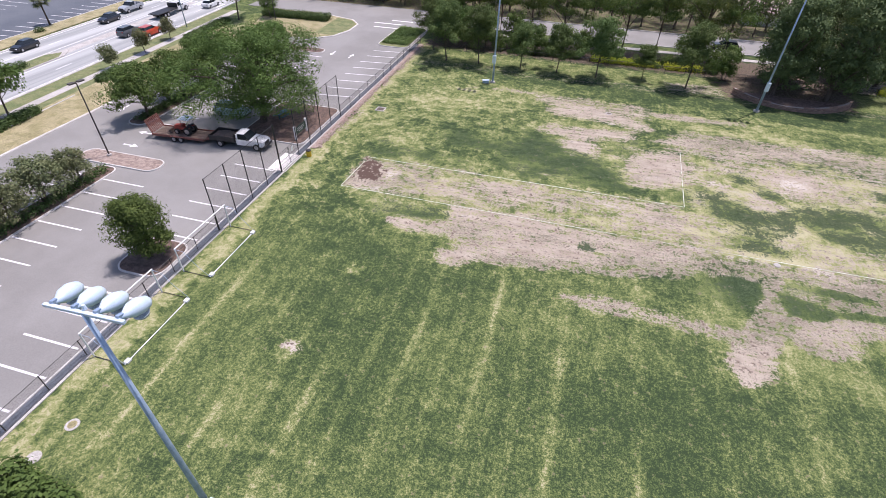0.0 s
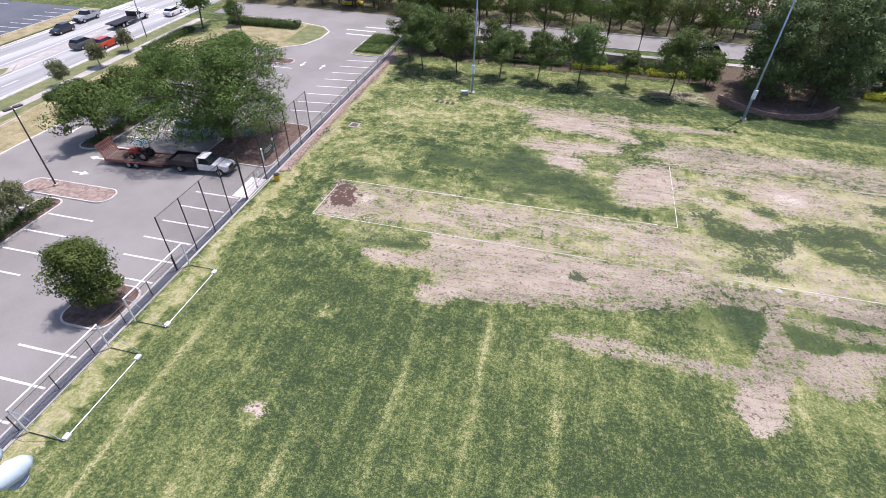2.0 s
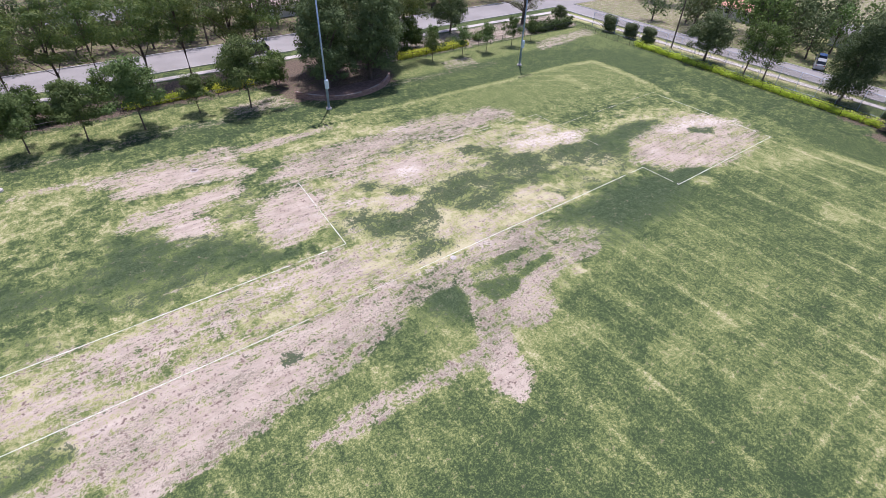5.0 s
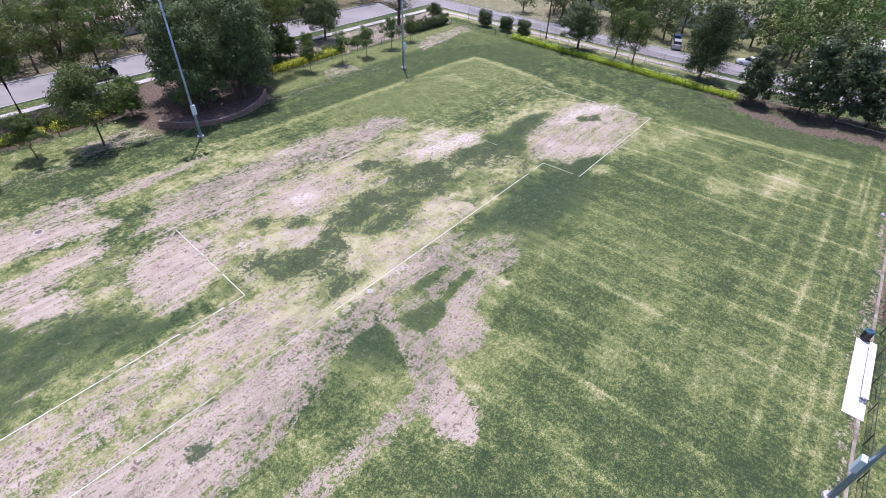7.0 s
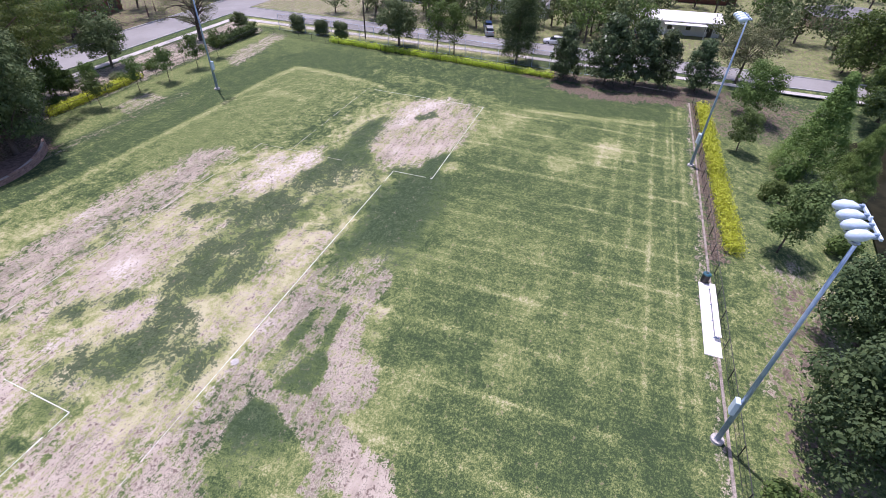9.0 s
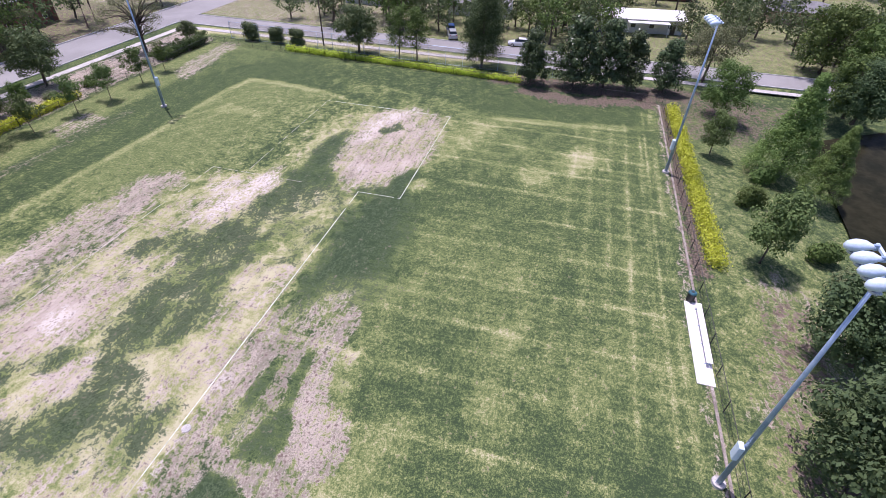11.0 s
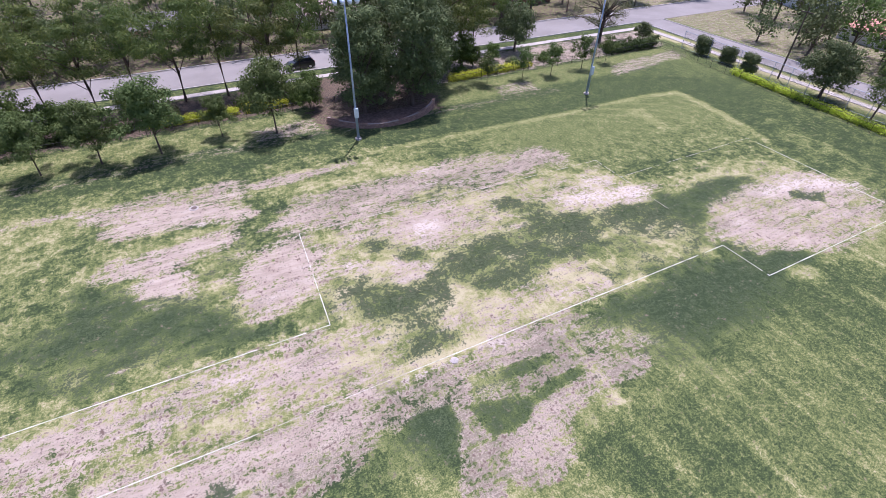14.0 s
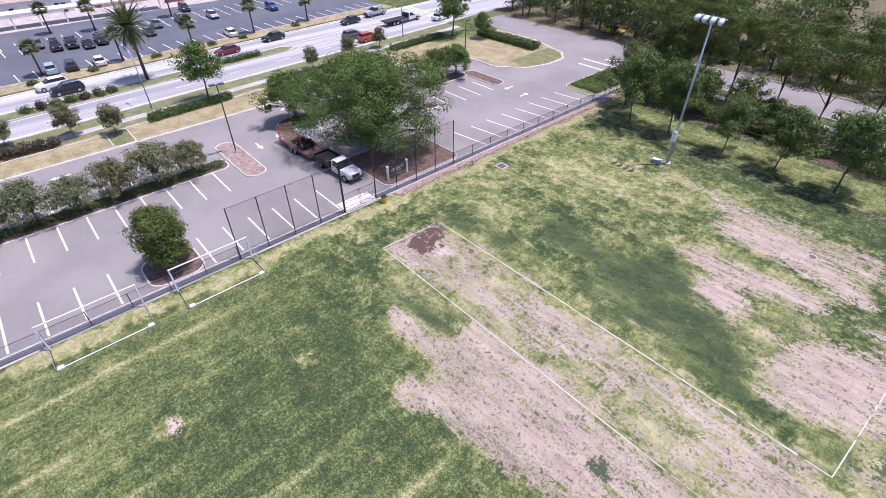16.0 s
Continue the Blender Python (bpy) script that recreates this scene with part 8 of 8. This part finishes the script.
ROOF_GREY = mat("grey_shingles", (0.22, 0.21, 0.21), (0.16, 0.155, 0.155), 0.9, 0.8, 9.0, 0.4, fine_amt=0.2)
ROOF_TILE = mat("pinkish_roof_tiles", (0.46, 0.36, 0.33), (0.36, 0.27, 0.25), 0.85, 0.8, 6.0, 0.5, fine_amt=0.2)
BRICK_WALL = mat("dark_red_wall", (0.22, 0.09, 0.07), (0.16, 0.07, 0.055), 0.9, 0.8, 12.0, 0.3, fine_amt=0.15)
WINDOW = mat("dark_window_glass", (0.03, 0.04, 0.05), None, 0.08, 2.0, 20.0, 0.0, fine_amt=0.03)


def house(x, y, w, d, h, rz, wall_m, roof_m, label, roof="gable", rise=1.6, porch=False, wins=3):
    """A low house: walls, roof with eaves, framed windows on all four sides, a door."""
    t = thing("house", label, "house", "houses", at=(x, y, 0), rz=rz)
    part("wall", box(bmesh.new(), (-w / 2, -d / 2, -0.1), (w / 2, d / 2, h)), wall_m, t)
    e = 0.5
    bm = bmesh.new()
    if roof == "gable":
        side_prism(bm, [(-d / 2 - e, h - 0.05), (0, h + rise), (d / 2 + e, h - 0.05), (d / 2 + e, h - 0.2), (-d / 2 - e, h - 0.2)], -w / 2 - e, w / 2 + e)
        bmesh.ops.rotate(bm, verts=bm.verts, cent=(0, 0, 0), matrix=Matrix.Rotation(radians(90), 3, "Z"))
    elif roof == "hip":
        loft(bm, [[(-w / 2 - e, -d / 2 - e, h - 0.1), (w / 2 + e, -d / 2 - e, h - 0.1), (w / 2 + e, d / 2 + e, h - 0.1), (-w / 2 - e, d / 2 + e, h - 0.1)],
                  [(-w / 2 + d / 2, -0.05, h + rise), (w / 2 - d / 2, -0.05, h + rise), (w / 2 - d / 2, 0.05, h + rise), (-w / 2 + d / 2, 0.05, h + rise)]])
    else:
        box(bm, (-w / 2 - e, -d / 2 - e, h - 0.05), (w / 2 + e, d / 2 + e, h + 0.25), bevel=0.04)
    part("roof", bm, roof_m, t)

    def window(cx, cy, wide, high, along_x, out):
        lo = (cx - wide / 2, cy - 0.05, 1.0) if along_x else (cx - 0.05, cy - wide / 2, 1.0)
        hi = (cx + wide / 2, cy + 0.05, 1.0 + high) if along_x else (cx + 0.05, cy + wide / 2, 1.0 + high)
        win = part("window", box(bmesh.new(), lo, hi), WHITE, t)
        g = 0.07
        lo2 = (lo[0] + g, cy + out * 0.05, lo[2] + g) if along_x else (cx + out * 0.05, lo[1] + g, lo[2] + g)
        hi2 = (hi[0] - g, cy + out * 0.06, hi[2] - g) if along_x else (cx + out * 0.06, hi[1] - g, hi[2] - g)
        part("pane", box(bmesh.new(), [min(a, b) for a, b in zip(lo2, hi2)], [max(a, b) for a, b in zip(lo2, hi2)]), WINDOW, win)

    for i in range(wins):
        cx = -w / 2 + w * (i + 0.7) / (wins + 0.4)
        for s in (-1, 1):
            window(cx, s * d / 2, 1.1, 1.2, True, s)
    for s in (-1, 1):
        window(s * w / 2, -d * 0.2, 1.0, 1.2, False, s)
        window(s * w / 2, d * 0.2, 1.0, 1.2, False, s)
    part("door", box(bmesh.new(), (w * 0.38 - 0.5, -d / 2 - 0.05, 0), (w * 0.38 + 0.5, -d / 2 + 0.05, 2.05)), BRONZE, t)
    if porch:
        part("porch_roof", box(bmesh.new(), (-w * 0.2, -d / 2 - 2.4, h - 0.5), (w * 0.3, -d / 2 - 0.5, h - 0.35)), roof_m, t)
        for px in (-w * 0.19, w * 0.29):
            part("porch_post", box(bmesh.new(), (px - 0.06, -d / 2 - 2.3, 0), (px + 0.06, -d / 2 - 2.18, h - 0.5)), WHITE, t)
    return t


house(131.5, 8.0, 17.0, 9.0, 2.9, 278, STUCCO, ROOF_WHITE, "low white stucco house with a white roof", "gable", 1.0, True, 4)
house(150.0, 98.0, 12.0, 9.0, 3.2, 250, PALE_BLUE, ROOF_GREY, "pale blue wooden house with grey roof", "gable", 1.8, False, 3)
house(134.0, 70.0, 15.0, 9.0, 2.7, 268, STUCCO, ROOF_RED, "low house with a salmon shingle roof", "hip", 1.5)
house(85.5, 131.0, 15.0, 10.0, 5.4, 8, BRICK_WALL, ROOF_GREY, "dark red-brown two-storey house behind the street", "gable", 2.0)
house(152.0, -30.0, 16.0, 10.0, 2.8, 270, TAN_STUCCO, ROOF_GREY, "low tan house with grey roof", "hip", 1.6)
house(133.0, 44.0, 14.0, 10.0, 2.8, 272, STUCCO, ROOF_GREY, "low white house behind trees", "hip", 1.6)
house(40.0, 131.0, 15.0, 10.0, 2.9, 3, STUCCO, ROOF_TILE, "low house behind the street trees", "hip", 1.7)
house(5.0, 133.0, 15.0, 10.0, 2.9, -4, TAN_STUCCO, ROOF_GREY, "low tan house behind the street trees", "hip", 1.7)
house(168.0, 0.0, 15.0, 10.0, 2.9, 275, BRICK_WALL, ROOF_WHITE, "low red-walled house with pale roof", "gable", 1.2)
# buildings behind the far lot
arcade = thing("covered_walkway", "long white flat-roofed covered walkway", "walkway", at=(-137.5, 30.0, 0), rz=86.5)
part("canopy_roof", box(bmesh.new(), (-60, -2.0, 2.7), (26, 2.0, 3.1), bevel=0.05), ROOF_WHITE, arcade)
post_me = finish(box(bmesh.new(), (-0.12, -0.12, 0), (0.12, 0.12, 2.7)), WHITE)
for i in range(18):
    lay(post_me, "post", arcade, -58 + i * 4.9, -1.7, 0)
bw = bmesh.new()
box(bw, (-140.5, 58.0, 0), (-140.0, 120.0, 2.6))
box(bw, (-140.6, 58.0, 2.6), (-139.9, 120.0, 2.75))
solid("boundary_wall", bw, BRICK_WALL, "dark red wall along the far parking lot", "wall", kind="structure")
for i, (x, y) in enumerate(((-152, -8), (-152, 12), (-153, 32), (-152, 52), (-155, 74), (-156, 96))):
    house(x, y, 15.0, 11.0, 3.4, 86 + 8 * (i % 2), STUCCO if i % 3 else TAN_STUCCO, ROOF_TILE, "pale house with pinkish tiled roof", "hip", 2.4)

# ---- palms ----
def palm(name, label, h, frond_me, n, trunk_r, rng, droop=(70, -25), at=(0, 0, 0)):
    t = thing(name, label, "palm tree", "palms", at=at)
    bend = rng.normal() * 0.02 * h
    part("trunk", tube(bmesh.new(), [(0, 0, -0.1), (bend * 0.3, 0, h * 0.4), (bend, 0, h * 0.94), (bend, 0, h)], [trunk_r * 1.25, trunk_r * 0.9, trunk_r * 0.9, trunk_r * 1.3], 9), BARK, t, smooth=True)
    for i in range(n):
        el = droop[0] + (droop[1] - droop[0]) * (i / (n - 1)) ** 0.8 + rng.normal() * 6
        o = new("frond", frond_me)
        o.parent = t
        o.matrix_basis = pose(bend, 0, h, 0, -el, math.degrees(i * 2.39996) % 360) @ Matrix.Scale(0.85 + 0.3 * rng.random(), 4)
    return t


def feather_frond(length, leaflet, pairs, curve):
    v, f = [], []
    spine = [(length * s, 0, -curve * s * s) for s in np.linspace(0, 1, pairs)]
    for i, (x, y, z) in enumerate(spine):
        s = i / (pairs - 1)
        ll = leaflet * (0.45 + 1.1 * s * (1 - s) * 2) * (1 - 0.5 * s)
        for side in (-1, 1):
            k = len(v)
            v += [(x, 0, z), (x + 0.09, 0, z), (x + ll * 0.55 + 0.05, side * ll * 0.8, z - 0.12 * ll), (x + ll * 0.5, side * ll * 0.8, z - 0.12 * ll - 0.02)]
            f.append((k, k + 1, k + 2, k + 3))
    for i in range(pairs - 1):
        k = len(v)
        a, b = spine[i], spine[i + 1]
        v += [(a[0], -0.03, a[2] + 0.02), (a[0], 0.03, a[2] + 0.02), (b[0], 0.02, b[2] + 0.02), (b[0], -0.02, b[2] + 0.02)]
        f.append((k, k + 1, k + 2, k + 3))
    return arrays_mesh(np.array(v, dtype=float), np.array(f), PALM)


def fan_frond(stalk, fan, blades):
    v, f = [], []
    v += [(0, -0.03, 0), (stalk, -0.02, 0), (stalk, 0.02, 0), (0, 0.03, 0)]
    f.append((0, 1, 2, 3))
    for i in range(blades):
        a = radians(-100 + 200 * i / (blades - 1))
        k = len(v)
        dx, dy = math.cos(a), math.sin(a)
        w = fan * 0.085
        v += [(stalk, 0, 0), (stalk + dx * fan * 0.55 - dy * w, dy * fan * 0.55 + dx * w, 0.03), (stalk + dx * fan, dy * fan, -0.18 * fan), (stalk + dx * fan * 0.55 + dy * w, dy * fan * 0.55 - dx * w, 0.03)]
        f.append((k, k + 1, k + 2, k + 3))
    return arrays_mesh(np.array(v, dtype=float), np.array(f), PALM)


feather, fan = feather_frond(3.4, 0.75, 26, 1.1), fan_frond(0.9, 0.95, 13)
date = palm("date_palm", "tall date palm with a full feathery crown and brown skirt", 8.4, feather, 84, 0.24, rg(71), (84, -48), (-84.3, 37.4, 0.15))
dry = feather_frond(2.3, 0.5, 18, 0.9)
dry.materials[0] = DRY_PALM
for i in range(30):
    o = new("dry_frond", dry)
    o.parent = date
    o.matrix_basis = pose(0, 0, 8.15 - 0.02 * i, 0, 46 + i, (i * 137.5) % 360)
for i, (x, y, h) in enumerate(((-98.6, 24.8, 4.4), (-97.4, 37.1, 4.6), (-97.2, 49.6, 4.4), (-98.6, 62.7, 5.2), (-99.9, 76.0, 4.2), (-125.0, 54.6, 5.4), (-123.8, 38.4, 4.6), (-127.6, 30.8, 4.6))):
    palm("cabbage_palm", "short fan palm at the far lot's edge", h, fan, 26, 0.16, rg(72 + i), (75, -35), (x, y, 0.03))

# ---- trees and shrubs by the wide road ----
st = grow_tree("street_tree", "small round street tree beside the sidewalk", "tree", rg(81), 4.6, 1.9, 1.5, 22, 0.8, 120, 0.2, MYRTLE, BARK, 0.07, 0.25, 0.5, 7)
spread(st, [(-68.7, 23.6, 1.0, 0, 1), (-65.4, 28.0, 0.95, 60, 1), (-71.0, 16.5, 0.8, 120, 1), (-72.7, 76.2, 0.85, 170, 1), (-70.5, 60.5, 0.85, 220, 1), (-71.5, 68.5, 0.9, 20, 1)], "small street trees")
st2 = grow_tree("street_tree", "open-crowned street tree beside the sidewalk", "tree", rg(82), 6.4, 2.5, 2.4, 30, 0.95, 110, 0.22, OAK, BARK, 0.1, 0.35, 0.5, 9)
spread(st2, [(-68.8, 41.6, 1.3, 0, 1.05), (-69.0, 92.0, 1.55, 60, 1.0), (-63.5, 95.0, 0.8, 130, 1), (-76.0, 118.0, 1.2, 200, 1)], "open street trees")
for i, (x, y) in enumerate(((-95.0, 31.0), (-95.6, 41.5), (-96.2, 52.0), (-96.6, 58.4), (-97.8, 71.0), (-94.2, 22.0))):
    hedge("clipped_shrub", "low clipped shrub in the road verge", x, y, x + 0.2, y + 1.6, 1.3, 0.8, HEDGE, 0.16, 24, 90 + i, group="verge shrubs", z=0.1)
hedge("median_hedge", "low dark hedge on the road median", road_x(51) - 9.0, 50.0, road_x(57) - 9.0, 57.0, 1.6, 0.9, HEDGE, 0.16, 20, 97, z=0.13)

# ---- street trees beyond, and the woods ----
CLUMPS, PER = 1.35, 0.45
far_a = grow_tree("shade_tree", "leafy shade tree in the neighbourhood", "tree", rg(101), 10.5, 5.0, 2.2, 42, 1.5, 36, 0.50, OAK, BARK, 0.24, 0.3, 0.5, 9)
far_b = grow_tree("shade_tree", "dark leafy shade tree in the neighbourhood", "tree", rg(102), 9.0, 4.4, 1.6, 38, 1.4, 36, 0.50, DARK_OAK, BARK, 0.22, 0.3, 0.5, 8)
far_c = grow_tree("pine_tree", "tall pine in the neighbourhood", "tree", rg(103), 13.0, 3.6, 5.0, 36, 1.2, 52, 0.30, PINE, PINE_BARK, 0.2, 0.3, 0.55, 8, flat=0.65, long=2.6)
frng = random.Random(9)
HOMES = [(131.5, 8, 12), (118, 6, 9), (150, 98, 10), (134, 70, 11), (85.5, 128.5, 10), (152, -30, 11), (133, 44, 10), (40, 131, 10), (5, 133, 10), (168, 0, 10)]
spots = [[], [], []]
taken = []


def scatter(n, x0, y0, x1, y1, gap, kinds):
    tries = 0
    while n and tries < 4000:
        tries += 1
        x, y = frng.uniform(x0, x1), frng.uniform(y0, y1)
        if any(math.hypot(x - a, y - b) < r for a, b, r in HOMES) or any(math.hypot(x - a, y - b) < gap for a, b in taken):
            continue
        if 96 < x < 111 or (101 < y < 115 and x > -75) or (40 < x < 100 and -42 < y < -9) or (112 < x < 128 and 78 < y < 112) or (110 < x < 130 and -26 < y < 2):
            continue
        taken.append((x, y))
        spots[frng.choice(kinds)].append((x, y, frng.uniform(0.75, 1.2), frng.uniform(0, 360), frng.uniform(0.9, 1.1)))
        n -= 1


scatter(38, -78, 115, -28, 134, 3.8, (0, 1, 1))
scatter(46, -28, 116, 110, 130, 4.2, (0, 1, 1, 2))
scatter(34, -62, 132, 120, 168, 6.0, (0, 0, 1, 2))
scatter(58, 110, -50, 132, 116, 4.0, (0, 1, 1))
scatter(40, 132, -60, 190, 116, 7.0, (0, 1))
scatter(30, -10, -75, 108, -40, 5.5, (0, 1, 1))
scatter(14, -180, -10, -158, 120, 7.5, (0, 1))
spots[0] += [(122.0, 17.5, 0.95, 40, 1.0), (150.0, 14.0, 1.1, 10, 1.0), (151.0, -2.0, 1.0, 80, 1.1), (158.0, -14.0, 1.1, 200, 1.0), (143.0, 21.0, 1.0, 130, 1.1), (180.0, -12.0, 1.2, 30, 1.0)]
spots[1] += [(120.5, 21.0, 0.9, 0, 1.0), (146.0, -12.0, 0.9, 60, 1.1), (142.0, 12.0, 1.0, 200, 1.1), (150.0, -24.0, 1.1, 20, 1.0), (166.0, 14.0, 1.2, 90, 1.0), (172.0, -20.0, 1.2, 140, 1.0), (112.5, -20.5, 0.7, 0, 1.0), (126.0, -12.0, 0.85, 0, 1.0), (131.0, -22.0, 1.0, 70, 1.0), (138.0, -14.0, 1.0, 20, 1.0), (117.5, -3.0, 0.8, 110, 1.0), (124.5, -1.5, 0.85, 10, 1.0), (121.5, -21.0, 0.9, 150, 1.0), (115.5, 27.0, 0.8, 0, 1.0), (157.0, 2.5, 1.0, 0, 1.0), (156.5, 9.0, 1.0, 80, 1.1), (159.0, -6.0, 1.0, 40, 1.0)]
spots[1] += [(-41.0, 115.2, 0.8, 0, 1.0), (-47.5, 116.0, 0.85, 120, 1.0), (-34.0, 115.6, 0.9, 60, 1.0), (-55.0, 116.5, 0.8, 30, 1.0)]
scatter(18, -70, 165, 220, 240, 10.0, (0, 1))
scatter(16, 190, -80, 260, 165, 11.0, (0, 1))
for proto, sp in zip((far_a, far_b, far_c), spots):
    spread(proto, sp, "neighbourhood trees")

# ---- overhead wires north of the street ----
wires = thing("overhead_wires", "three thin dark wires along the side street", "power line", at=(0, 0, 0))
wp = [(-70 + 45 * i, 114.6) for i in range(8)]
for k, z in enumerate((10.2, 10.8, 11.4)):
    span = [(45 * f, 0, z - 0.9 * 4 * f * (1 - f)) for f in (0, 0.125, 0.25, 0.5, 0.75, 0.875, 1)]
    wire_me = finish(tube(bmesh.new(), span, [0.02] * 7, 4), BLACK)
    for x, y in wp[:-1]:
        lay(wire_me, "wire", wires, x, y, 0)
for x, y in wp:
    p = thing("utility_pole", "brown wooden utility pole on the side street", "utility pole", "utility poles", at=(x, y + 0.25, 0))
    part("shaft", tube(bmesh.new(), [(0, 0, -0.2), (0, 0, 12.0)], [0.17, 0.11], 8), BARK, p)
    part("crossarm", box(bmesh.new(), (-0.06, -0.9, 10.0), (0.06, 0.9, 10.14)), BARK, p)
